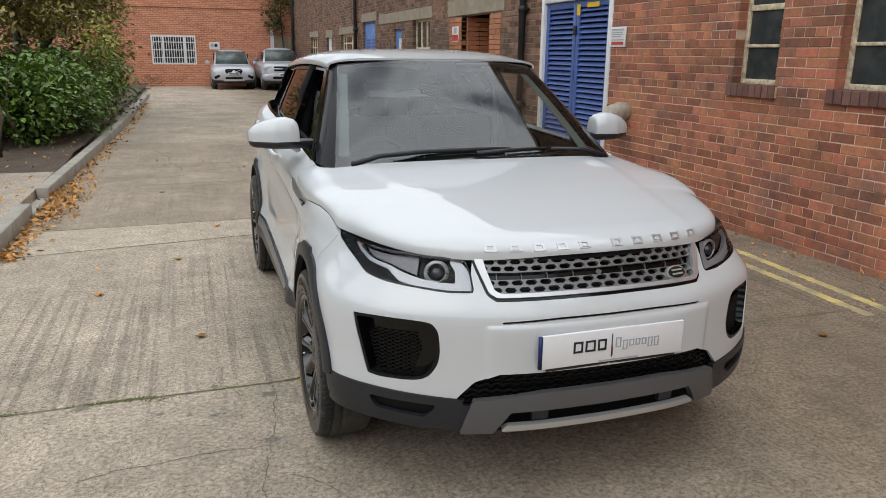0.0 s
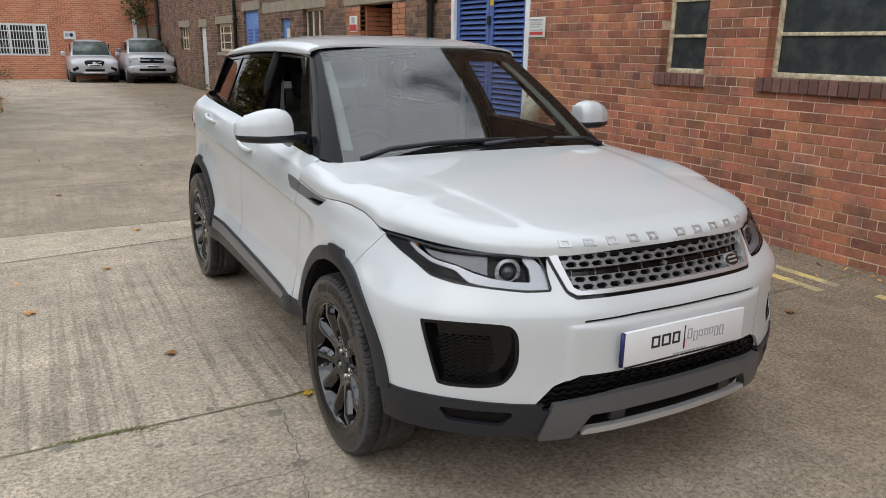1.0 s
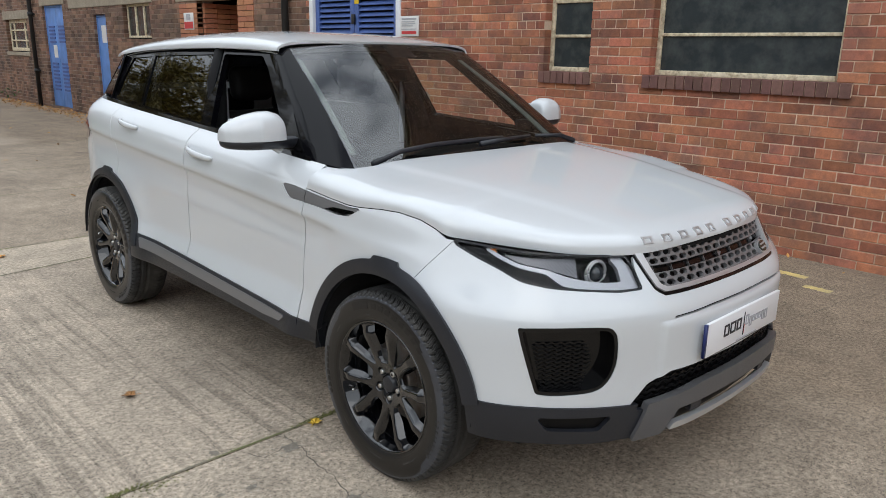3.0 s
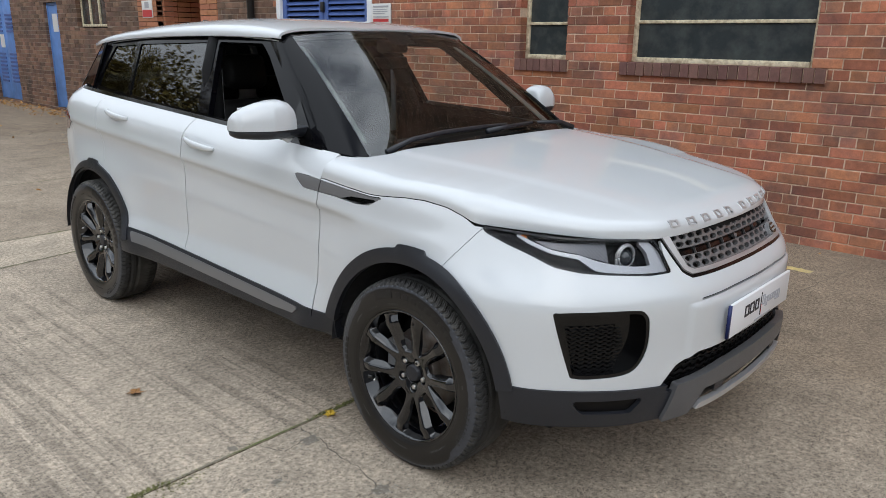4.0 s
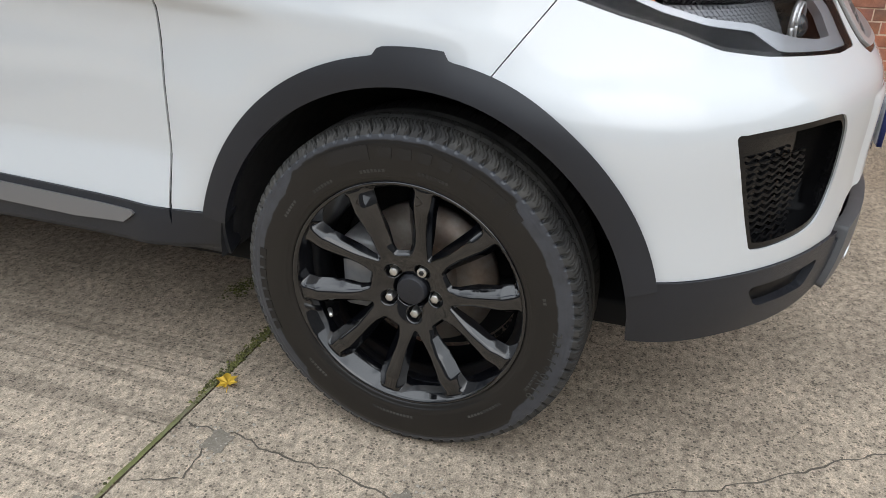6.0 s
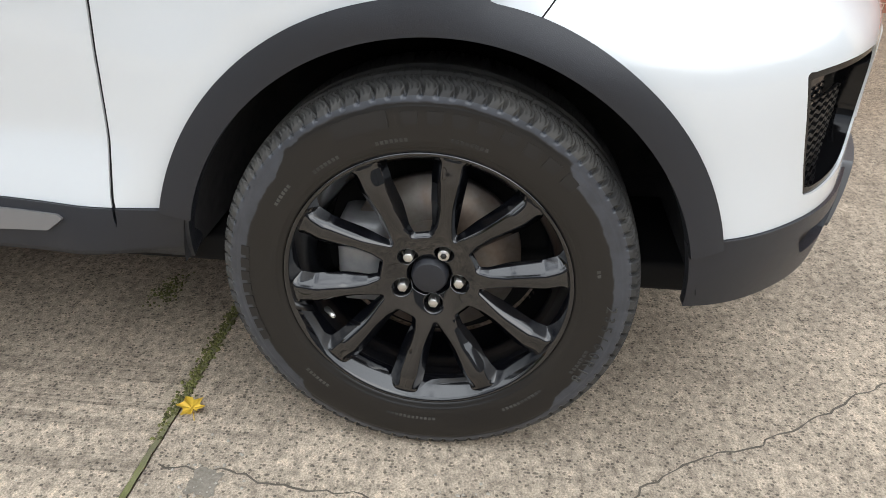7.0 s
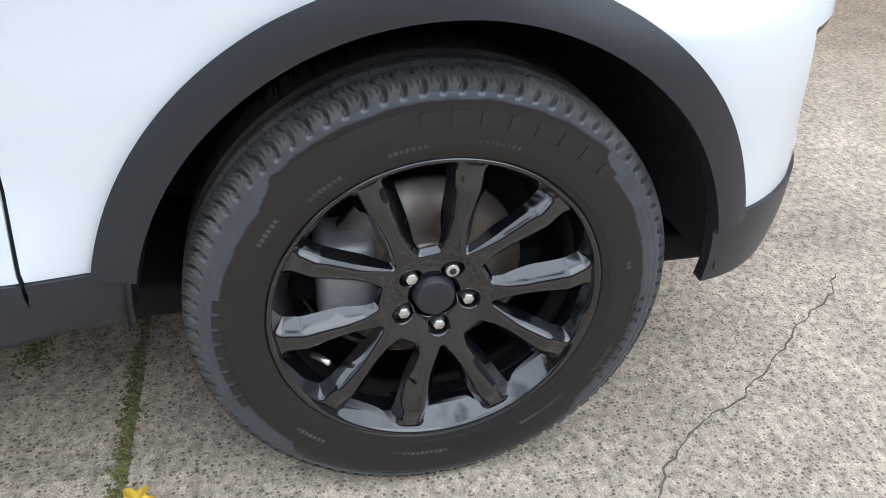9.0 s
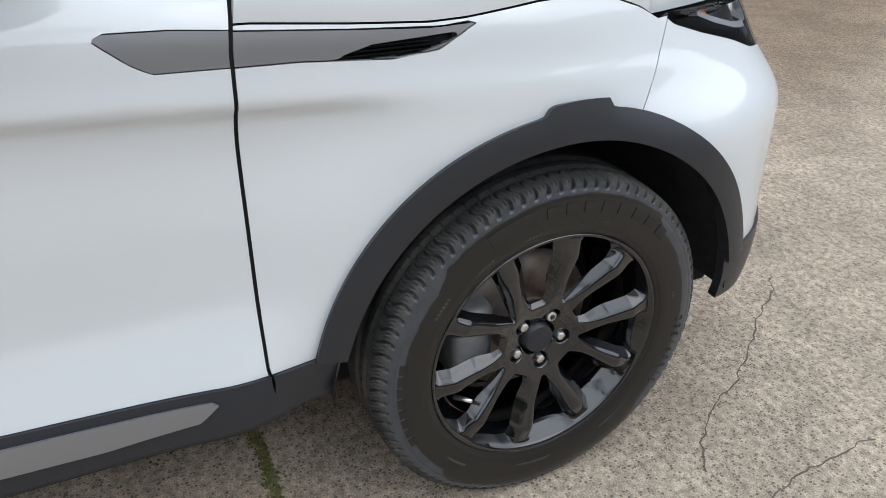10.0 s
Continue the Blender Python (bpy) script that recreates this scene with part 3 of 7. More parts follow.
def hood(w, a):
    """w: station from the leading edge (0) to the doors (1); a: from one shut line (-1) over the middle (0) to the other (1)."""
    w, a = np.broadcast_arrays(np.asarray(w, float), np.asarray(a, float))
    y, xe, ze = (np.interp(w, HOOD_W, t) for t in (HOOD_Y, HOOD_X, HOOD_Z))
    d = np.clip((y + .79) / .13, 0, 1)
    top = hood_mid(y) - .055 * (1 - np.sqrt(np.maximum(0, 1 - (1 - d) ** 2)))
    n = 3.4
    th = np.abs(a) * math.pi / 2
    x = xe * np.sin(th) ** (2 / n)
    z = ze + (top - ze) * np.maximum(np.cos(th), 0) ** (2 / n)
    ridge = .43 + .16 * smooth(-.75, .45, y)
    z = z - .005 * smooth(ridge, ridge + .07, x) * (1 - smooth(ridge + .10, ridge + .30, x)) * smooth(-.78, -.5, y)
    return np.stack([np.sign(a) * x, y, z], -1)


def hood_rear(x):
    return np.interp(np.abs(x), (0, .4, .68, .76, .80, .825, 1), (.345, .355, .375, .40, .45, .60, .60))


def windscreen(u, v):
    u, v = np.broadcast_arrays(np.asarray(u, float), np.asarray(v, float))
    a = np.stack([.79 * u, .375 + .05 * u**2, 1.105 + 0 * u], -1)
    b = np.stack([.622 * u, 1.06 + .075 * u**2, 1.607 - .036 * u**2], -1)
    bow = np.stack([0 * u, -.6 * np.sin(math.pi * v), .8 * np.sin(math.pi * v)], -1) * (.022 * (1 - .4 * u**2))[..., None]
    return a + (b - a) * v[..., None] + bow


def daylight(y, z, side=1):
    """The plane of the side windows."""
    y, z = np.broadcast_arrays(np.asarray(y, float), np.asarray(z, float))
    x = .828 - .46 * (z - 1.09) - .25 * (z - 1.09) * (1.56 - z) * -.3 - .035 * smooth(2.3, 3.1, y) + .0 * y
    return np.stack([side * x, y, z], -1)


def a_pillar(a, v, side=1):
    a, v = np.broadcast_arrays(np.asarray(a, float), np.asarray(v, float))
    p = windscreen(side * .925 + 0 * v, v)
    z = 1.132 + (1.562 - 1.132) * v
    q = daylight(.60 + .655 * v + .02 * np.sin(math.pi * v), z, side)
    out = p + (q - p) * a[..., None]
    return out + np.stack([side * .014 * np.sin(math.pi * a), -.008 * np.sin(math.pi * a), .006 * np.sin(math.pi * a)], -1)


roof_mid = curve((1.0, 1.3, 1.7, 2.2, 2.7, 3.1, 3.3), (1.602, 1.648, 1.669, 1.657, 1.624, 1.580, 1.550))
roof_edge = curve((1.0, 1.3, 1.8, 2.3, 2.9, 3.3), (1.556, 1.566, 1.570, 1.560, 1.530, 1.495))
roof_half = curve((1.0, 1.3, 1.8, 2.4, 2.9, 3.1, 3.3), (.632, .632, .634, .632, .617, .60, .55))


def roof(y, a):
    y, a = np.broadcast_arrays(np.asarray(y, float), np.asarray(a, float))
    th, n = np.abs(a) * math.pi / 2, 3.0
    x = roof_half(y) * np.sin(th) ** (2 / n)
    z = roof_edge(y) + (roof_mid(y) - roof_edge(y)) * np.maximum(np.cos(th), 0) ** (2 / n)
    return np.stack([np.sign(a) * x, y, z], -1)
# ---- the yard ----
WALL_X, WALL_TOP, FAR_Y = 3.575, 6.6, 34.6
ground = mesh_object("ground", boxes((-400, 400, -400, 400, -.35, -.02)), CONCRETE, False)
tagged(ground, "weathered grey concrete yard running to the far wall", "ground", kind="structure")


def slab(x0, x1, y0, y1, skew0=0.0, skew1=0.0):
    """One concrete bay, its edges slightly rounded and worn; skew: how much further its ends lie at x1."""
    bm = bmesh.new()
    n = 14
    rows = []
    for j, (ya, sk, inset, z) in enumerate(((y0, skew0, 0, -.03), (y0, skew0, 0, -.006), (y0, skew0, .006, 0), (y1, skew1, -.006, 0), (y1, skew1, 0, -.006), (y1, skew1, 0, -.03))):
        row = []
        for i in range(n + 1):
            t = i / n
            wob = .007 * noise.noise(Vector((t * 9, ya * 3, 1.7)))
            row.append(bm.verts.new((x0 + (x1 - x0) * t, ya + sk * t + inset + wob, z)))
        rows.append(row)
    for r, q in zip(rows, rows[1:]):
        for i in range(n):
            bm.faces.new((r[i], r[i + 1], q[i + 1], q[i]))
    return bm


G = .0035
BAYS = ((-9.0, .53, 0, 0), (.53, 3.50, 0, .95), (3.50, 4.44, .95, .20), (4.44, 6.75, .20, .35), (6.75, 8.55, .35, .1), (8.55, 11.35, .1, 0), (11.35, 16.5, 0, .2), (16.5, 22.5, .2, 0), (22.5, 28.5, 0, 0), (28.5, FAR_Y, 0, 0))
for y0, y1, k0, k1 in BAYS:
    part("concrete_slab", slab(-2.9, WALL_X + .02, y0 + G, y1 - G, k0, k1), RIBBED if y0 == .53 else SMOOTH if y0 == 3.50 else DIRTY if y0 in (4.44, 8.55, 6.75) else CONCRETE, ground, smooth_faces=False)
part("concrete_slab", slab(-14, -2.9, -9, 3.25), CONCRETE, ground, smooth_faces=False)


def ribbon(points, width, z, seed, ragged=.5, least=.35):
    """A crooked strip on the ground: a crack or a joint's filling."""
    rnd = random.Random(seed)
    bm, pair = bmesh.new(), None
    pts = [Vector((*p, 0)) for p in points]
    for a, b in zip(pts, pts[1:]):
        steps = max(2, int((b - a).length / .016))
        side = Vector((-(b - a).y, (b - a).x, 0)).normalized()
        for i in range(steps + (b is pts[-1])):
            p = a.lerp(b, i / steps)
            p += side * (rnd.uniform(-.6, .6) * width * ragged + (noise.noise(p * 22) * .012 + noise.noise(p * 6) * .02) * (ragged > .5))
            w = width * rnd.uniform(least, 1)
            q = (bm.verts.new((*(p + side * w / 2).xy, z)), bm.verts.new((*(p - side * w / 2).xy, z)))
            if pair:
                bm.faces.new((pair[0], pair[1], q[1], q[0]))
            pair = q
    bmesh.ops.recalc_face_normals(bm, faces=bm.faces)
    for f in bm.faces:
        if f.normal.z < 0:
            f.normal_flip()
    return bm


part("joint_dirt", ribbon(((-2.9, .53), (-1.2, .53), (3.5, .53)), .014, .0012, 3, .15, .72), JOINT, ground, "mossy dirt in a slab joint")


def moss(name, spots, seed, mat=MOSS, label="green moss along a slab joint"):
    """Small low uneven mounds, moss cushions or crumbs, at the spots (x, y, radius)."""
    r = random.Random(seed)
    verts, faces = [], []
    for x, y, rad in spots:
        k = len(verts)
        turn = r.uniform(0, 6)
        for i in range(6):
            a = turn + i * math.tau / 6
            q = rad * r.uniform(.6, 1.2)
            verts.append((x + q * math.cos(a), y + q * math.sin(a), .0008))
        for i in range(6):
            a = turn + .5 + i * math.tau / 6
            q = rad * r.uniform(.35, .6)
            verts.append((x + q * math.cos(a), y + q * math.sin(a), .001 + rad * r.uniform(.35, .6)))
        verts.append((x, y, .001 + rad * r.uniform(.6, .9)))
        for i in range(6):
            j = (i + 1) % 6
            faces += [(k + i, k + j, k + 6 + i), (k + j, k + 6 + j, k + 6 + i), (k + 6 + i, k + 6 + j, k + 12)]
    me = bpy.data.meshes.new(name)
    me.from_pydata(verts, [], faces)
    bm = bmesh.new()
    bm.from_mesh(me)
    bpy.data.meshes.remove(me)
    return part(name, bm, mat, ground, label)


r_ = random.Random(41)
cushions = []
for k in range(2900):
    x = r_.uniform(-2.4, -.2)
    here = noise.noise(Vector((x * 3.1, 0, 4.2))) + .55 * math.exp(-((x + .60) / .30) ** 2)
    if here > r_.uniform(-.05, .55):
        cushions.append((x, .536 + r_.gauss(0, .008) + .006 * noise.noise(Vector((x * 9, 3, 0))), r_.uniform(.0015, .0055)))
for cx, cy, sx, sy, n in ((-.47, .745, .035, .018, 220), (-1.62, .50, .05, .02, 90)):
    for k in range(n):
        cushions.append((cx + r_.gauss(0, sx), cy + r_.gauss(0, sy), r_.uniform(.0015, .005)))
moss("moss", cushions, 8)
crumbs = [(r_.uniform(-2.6, 1.2), r_.uniform(-1.9, 1.6), r_.uniform(.0012, .0034)) for k in range(520)]
for cx, cy, spread, n in ((-1.10, .40, .05, 60), (-1.13, -.06, .05, 46), (-1.36, .25, .035, 30), (-.80, .36, .03, 16)):
    crumbs += [(cx + r_.gauss(0, spread), cy + r_.gauss(0, spread * .7), r_.uniform(.0012, .0045)) for k in range(n)]
tagged(moss("loose_grit", crumbs, 9, KERB, "pale crumbs of broken concrete"), "pale crumbs of broken concrete", kind="stuff")
for k, (y, sk) in enumerate(((3.50, .95), (4.44, .2), (6.75, .35), (8.55, .1), (11.35, 0), (16.5, .2), (22.5, 0), (28.5, 0))):
    part("joint_dirt", ribbon(((-2.9, y), (3.5, y + sk)), .022, .0012, 30 + k, .25, .6), JOINT, ground)
CRACKS = (((-.52, -1.15), (-.635, -1.015), (-.70, -.90), (-.758, -.813), (-.882, -.652), (-.95, -.50), (-1.016, -.411), (-1.09, -.36)),
          ((-1.06, .50), (-1.07, .36), (-1.10, .12), (-1.14, -.11), (-1.5, -.10), (-1.9, -.16)),
          ((-1.14, -.11), (-1.20, -.42), (-1.17, -.8)), ((1.3, -.12), (1.545, -.154), (1.677, -.255), (2.051, -.371), (3.0, -.5)),
          ((-1.25, .50), (-1.22, .40), (-1.08, .42)), ((-.3, 12.6), (.6, 13.2), (1.2, 13.0), (2.6, 14.4)), ((-1.9, 14.6), (-.4, 14.3), (1.4, 15.1)), ((0, 9.2), (.9, 9.9), (2.4, 9.7)),
          ((-.9, 17.4), (.8, 18.0), (2.9, 17.5)), ((.2, 12.5), (.35, 11.4)))
for k, c in enumerate(CRACKS):
    part("crack", ribbon(c, .0055 if k < 5 else .013, .0015, 50 + k, .9), CRACK, ground, smooth_faces=False)
crack_rnd = random.Random(77)
for k in range(26):
    x, y, an = crack_rnd.uniform(-2.4, 2.2), crack_rnd.uniform(6.9, 20), crack_rnd.uniform(-.5, .5) + (math.pi / 2 if k % 3 == 0 else 0)
    line = [(x, y)]
    for i in range(crack_rnd.randint(3, 7)):
        an += crack_rnd.uniform(-.6, .6)
        x, y = x + .28 * math.cos(an), y + .34 * math.sin(an)
        line.append((max(-2.8, min(x, 3.3)), y))
    part("crack", ribbon(line, .016, .0015, 200 + k, .8), CRACK, ground, smooth_faces=False)
rnd = random.Random(5)
for x, y, r in ((-1.10, .40, .055), (-1.36, .25, .03), (-1.47, .28, .02), (-1.60, .33, .03), (-1.13, -.06, .04), (-1.35, .56, .03), (-1.95, .50, .05)):
    bm = bmesh.new()
    mid = bm.verts.new((x, y, .0018))
    rim = []
    for k in range(36):
        a = k * math.tau / 36
        q = r * (.75 + .45 * noise.noise(Vector((math.cos(a) * 1.6 + x * 9, math.sin(a) * 1.6, y * 7)))) * rnd.uniform(.88, 1.1)
        rim.append(bm.verts.new((x + q * math.cos(a), y + q * .75 * math.sin(a), .0018)))
    for k in range(36):
        bm.faces.new((mid, rim[k], rim[(k + 1) % 36]))
    part("chipped_patch", bm, CHIP, ground, smooth_faces=False)
for k, line_ in enumerate((((2.80, .40), (2.85, 1.7), (2.87, 7.5)), ((2.82, -.33), (2.83, -.14)), ((3.01, .42), (3.09, 2.0), (3.12, 7.5)), ((3.05, -.08), (3.06, .16)))):
    part("yellow_line", ribbon(line_, .092, .0022, 400 + k, .12, .72), LINE, ground, "worn double yellow line", False)

# kerb and planting bed
kerb = thing("kerb", "worn concrete kerb stones with a step by the path", "kerb", kind="structure")
KERB_X = curve((3.3, 5, 8, 13, 20, 34), (-2.93, -2.93, -2.87, -2.76, -2.70, -2.70))
y = 3.3
while y < 26:
    ln = .91
    x0, x1 = float(KERB_X(y)), float(KERB_X(y + ln))
    low = .0 if 4.95 < y + .4 < 5.9 else .115
    bm = boxes((-.13, 0, .005, ln - .005, -.05, .035 + low), bevel=.012)
    for v in bm.verts:
        v.co.x += x0 + (x1 - x0) * (v.co.y / ln)
        v.co.y += y
    part("kerb_stone", bm, KERB, kerb)
    y += ln
bm = boxes((-14, -3.06, 3.25, 7.4, -.04, .125), bevel=.01)
path_slab = tagged(mesh_object("side_path", bm, CONCRETE, False), "raised concrete path behind the kerb", "path", kind="structure")
bm = bmesh.new()
bmesh.ops.create_grid(bm, x_segments=40, y_segments=60, size=1)
for v in bm.verts:
    v.co = Vector((-8.5 + v.co.x * 5.45, 20.5 + v.co.y * 13.1, 0))
    v.co.z = .125 + .06 * noise.noise(v.co * .7) + .03 * noise.noise(v.co * 3)
soil_bed = tagged(mesh_object("soil_bed", bm, SOIL), "bare brown soil bed strewn with leaves", "soil", kind="structure")

# ---- brick building along the yard ----
OPENINGS = ((.10, 1.71, 1.40, 2.75), (2.37, 2.93, 1.40, 2.75), (5.16, 7.10, .05, 2.42), (9.10, 10.50, .05, 2.33), (12.45, 13.75, 1.70, 2.36),
            (14.70, 15.40, .05, 2.20), (17.35, 18.85, .05, 2.48), (20.25, 22.2, 1.35, 2.20), (23.9, 24.8, .05, 2.15), (26.9, 28.6, 1.35, 2.2))
wall = thing("wall_east", "long red brick wall of an old works building", "wall", kind="structure")


def wall_cells(y0, y1, z0, z1):
    wider = [(o[0] - .006, o[1] + .006, o[2] - .006, o[3] + .006) for o in OPENINGS]
    ys = sorted({y0, y1, *[v for o in wider for v in o[:2] if y0 < v < y1]})
    lots = []
    for a, b in zip(ys, ys[1:]):
        hole = [o for o in wider if o[0] <= a and b <= o[1]]
        if hole:
            lots += [(a, b, z0, hole[0][2]), (a, b, hole[0][3], z1)]
        else:
            lots.append((a, b, z0, z1))
    return lots


SOOT_Y = 7.16       # beyond the louvred door the old brickwork is blackened
for y0, y1, mat in ((-9, SOOT_Y, MORTAR), (SOOT_Y, FAR_Y, MORTAR_SOOT)):
    part("wall_core", boxes(*[(WALL_X + .0055, WALL_X + .30, a, b, c, d) for a, b, c, d in wall_cells(y0, y1, -.3, 3.0)] + [(WALL_X + .0055, WALL_X + .30, y0, y1, 3.0, WALL_TOP)]), mat, wall, "mortar between the bricks", False)
part("coping", boxes((WALL_X - .06, WALL_X + .36, -9, FAR_Y, WALL_TOP, WALL_TOP + .12)), STONE, wall, smooth_faces=False)
room = tagged(mesh_object("room_behind", boxes((WALL_X + 3.2, WALL_X + 3.3, -9, FAR_Y, -.3, WALL_TOP), (WALL_X + .3, WALL_X + 3.3, -9, FAR_Y, WALL_TOP - .2, WALL_TOP)), LINING, False), "dark rooms behind the windows", "wall", kind="structure")

COURSE, PITCH, BED = .083, .240, .0078
SILLS = ((-.02, 1.76, 1.285, 1.40), (2.33, 2.97, 1.285, 1.40), (20.2, 22.3, 1.24, 1.35))
LINTELS = ((12.3, 16.9, 2.36, 2.60), (17.2, 19.0, 2.48, 2.70), (20.0, 22.4, 2.20, 2.42), (23.7, 25.0, 2.15, 2.40), (26.7, 28.8, 2.2, 2.42), (8.5, 11.3, 2.33, 2.62))


def brick_mesh(ln, ht, dp=.11):
    """A fired brick with chipped, rounded arrises; its face looks to -x, its corner lies at the origin."""
    bm = boxes((0, dp, 0, ln, 0, ht))
    bmesh.ops.bevel(bm, geom=[e for e in bm.edges if all(abs(v.co.x) < 1e-6 for v in e.verts)], offset=.004, segments=1, affect="EDGES")
    for v in bm.verts:
        v.co += Vector((.0, noise.noise(v.co * 40 + Vector((ln, 0, 3))), noise.noise(v.co * 40))) * .0018
    return bm


def mesh_of(bm, mat):
    me = bpy.data.meshes.new("brick")
    bm.to_mesh(me)
    bm.free()
    me.materials.append(mat)
    return me


single = {}
lots = {"red": ([], []), "sooty": ([], []), "orange": ([], [])}
rnd = random.Random(11)
singles = []
course = 0
z = -.10
while z < WALL_TOP - COURSE:
    far_end = FAR_Y if z < 4.3 else 12
    header = course % 6 == 5
    step = PITCH / 2 if header else PITCH
    y = -6.0 - (0 if course % 2 else PITCH / 2) - (PITCH / 4 if header else 0)
    while y < far_end:
        a, b = y + BED / 2 + rnd.uniform(0, .002), y + step - BED / 2
        c, d = z + BED / 2, z + COURSE - BED / 2 - rnd.uniform(0, .0025)
        whole = True
        for o in OPENINGS + SILLS + LINTELS:
            if a < o[1] and b > o[0]:       # a sliver of overlap only trims the brick
                if c < o[2] < d < o[2] + .024:
                    d = o[2] - .002
                elif c < o[3] < d and o[3] - c < .024:
                    c = o[3] + .002
            if c < o[3] and d > o[2] + .004:
                if o[0] <= a and b <= o[1]:
                    if c < o[2] - .018:
                        d, whole = o[2] - .004, False
                    elif d > o[3] + .018:
                        c, whole = o[3] + .004, False
                    else:
                        a = b
                elif a < o[0] < b:
                    b, whole = o[0], False
                elif a < o[1] < b:
                    a, whole = o[1], False
        if b - a > .02:
            out = rnd.uniform(-.004, .003)
            if whole and -.3 < y < 3.6 and .45 < z < 1.75 and len(singles) < 300:
                singles.append((a, c, out, header))
            else:
                patch_ = math.hypot((y - 4.62) / .42, (z - 1.0) / .24) < 1 and rnd.random() < .8
                # unseen courses above 2.95 m are darkened too, dimming their windscreen reflection
                joined_v, joined_f = lots["sooty" if y > SOOT_Y - .1 or z > 2.95 else "orange" if patch_ else "red"]
                n0, e = len(joined_v), .0035
                x = WALL_X + out
                joined_v += [(x + .11, a, c), (x + .11, b, c), (x + .11, b, d), (x + .11, a, d), (x + e, a, c), (x + e, b, c), (x + e, b, d), (x + e, a, d),
                             (x, a + e, c + e), (x, b - e, c + e), (x, b - e, d - e), (x, a + e, d - e)]
                joined_f += [(n0 + i, n0 + j, n0 + 4 + j, n0 + 4 + i)[::-1] for i, j in ((0, 1), (1, 2), (2, 3), (3, 0))]
                joined_f += [(n0 + 4 + i, n0 + 4 + j, n0 + 8 + j, n0 + 8 + i)[::-1] for i, j in ((0, 1), (1, 2), (2, 3), (3, 0))]
                joined_f.append((n0 + 8, n0 + 11, n0 + 10, n0 + 9))
        y += step
    z += COURSE
    course += 1
for shade_, mat, text in (("red", BRICK, "red brick courses in garden wall bond"), ("sooty", BRICK_SOOT, "soot-darkened brown courses, plus unseen upper courses darkened alike"), ("orange", BRICK_ORANGE, "newer orange bricks round a flue")):
    me = bpy.data.meshes.new("brick_courses")
    me.from_pydata(*lots[shade_][:1], [], lots[shade_][1])
    me.materials.append(mat)
    ob = new("brick_courses", me)
    ob.parent = wall
    tagged(ob, text, kind="stuff")


def window(name, y0, y1, z0, z1, bars_z, bars_y, frame_mat, label, deep=.10, fw=.045):
    w = thing(name, label, "window", kind="structure")
    x = WALL_X + deep
    part("window_frame", boxes((x, x + .05, y0, y0 + fw, z0, z1), (x, x + .05, y1 - fw, y1, z0, z1), (x - .012, x + .05, y0 + fw, y1 - fw, z0, z0 + fw), (x, x + .05, y0 + fw, y1 - fw, z1 - fw, z1), bevel=.004), frame_mat, w)
    ys, zs = [y0 + fw, *bars_y, y1 - fw], [z0 + fw, *[b[0] for b in bars_z], z1 - fw]
    for bz, hz in bars_z:
        part("glazing_bar", boxes((x - .004, x + .04, y0 + fw, y1 - fw, bz - hz, bz + hz), bevel=.003), frame_mat, w)
    for by in bars_y:
        part("mullion", boxes((x - .006, x + .042, by - .028, by + .028, z0 + fw, z1 - fw), bevel=.003), frame_mat, w)
    for a, b in zip(ys, ys[1:]):
        for c, d in zip(zs, zs[1:]):
            part("pane", boxes((x + .018, x + .024, a + .001, b - .001, c + .001, d - .001)), OBSCURE, w, "dusty dark glass", False)
    return w


def brick_sill(y0, y1, z0, z1):
    s = thing("window_sill", "projecting sill of dark bricks on edge", "sill", kind="structure")
    n = round((y1 - y0) / .083)
    for i in range(n):
        a = y0 + (y1 - y0) * i / n
        bm = boxes((WALL_X - .035 + .006 * noise.noise(Vector((a * 9, 0, 0))), WALL_X + .11, a + .004, a + (y1 - y0) / n - .004, z0 + .006 * noise.noise(Vector((a * 7, 3, 0))), z1), bevel=.005)
        part("sill_brick", bm, BRICK_DARK, s, smooth_faces=False)
    part("sill_mortar", boxes((WALL_X - .02, WALL_X + .1, y0 + .003, y1 - .003, z0 + .008, z1 - .008)), MORTAR, s, smooth_faces=False)


window("window_1", .10, 1.71, 1.40, 2.75, ((1.755, .014), (2.12, .024), (2.45, .014)), (), CREAM, "wide steel window with flaking cream frame and dark wired glass")
window("window_2", 2.37, 2.93, 1.40, 2.75, ((1.745, .014), (2.085, .026), (2.42, .014)), (), CREAM, "narrow steel window with flaking cream frame and dark glass")
window("window_3", 12.47, 13.73, 1.72, 2.36, (), (12.9, 13.3), CREAM, "window with cream timber mullions under a stone lintel", .08)
window("window_4", 20.3, 22.15, 1.37, 2.20, ((1.65, .02), (1.92, .02)), (20.75, 21.7), CREAM, "weathered cream window with small panes", .08, .09)
window("window_5", 26.95, 28.55, 1.37, 2.2, ((1.8, .02),), (27.5, 28.0), CREAM, "broken pale window far along the wall", .08)
for s in SILLS[:2]:
    brick_sill(*s)
part_stone = thing("stone_lintels", "sandstone lintels over the doors and windows", "lintel", kind="structure")
for a, b, c, d in LINTELS:
    part("lintel", boxes((WALL_X - .012, WALL_X + .2, a, b, c, d), bevel=.008), STONE, part_stone, smooth_faces=False)
part("lintel", boxes((WALL_X - .03, WALL_X + .15, 20.2, 22.3, 1.25, 1.345), bevel=.008), STONE, part_stone, smooth_faces=False)

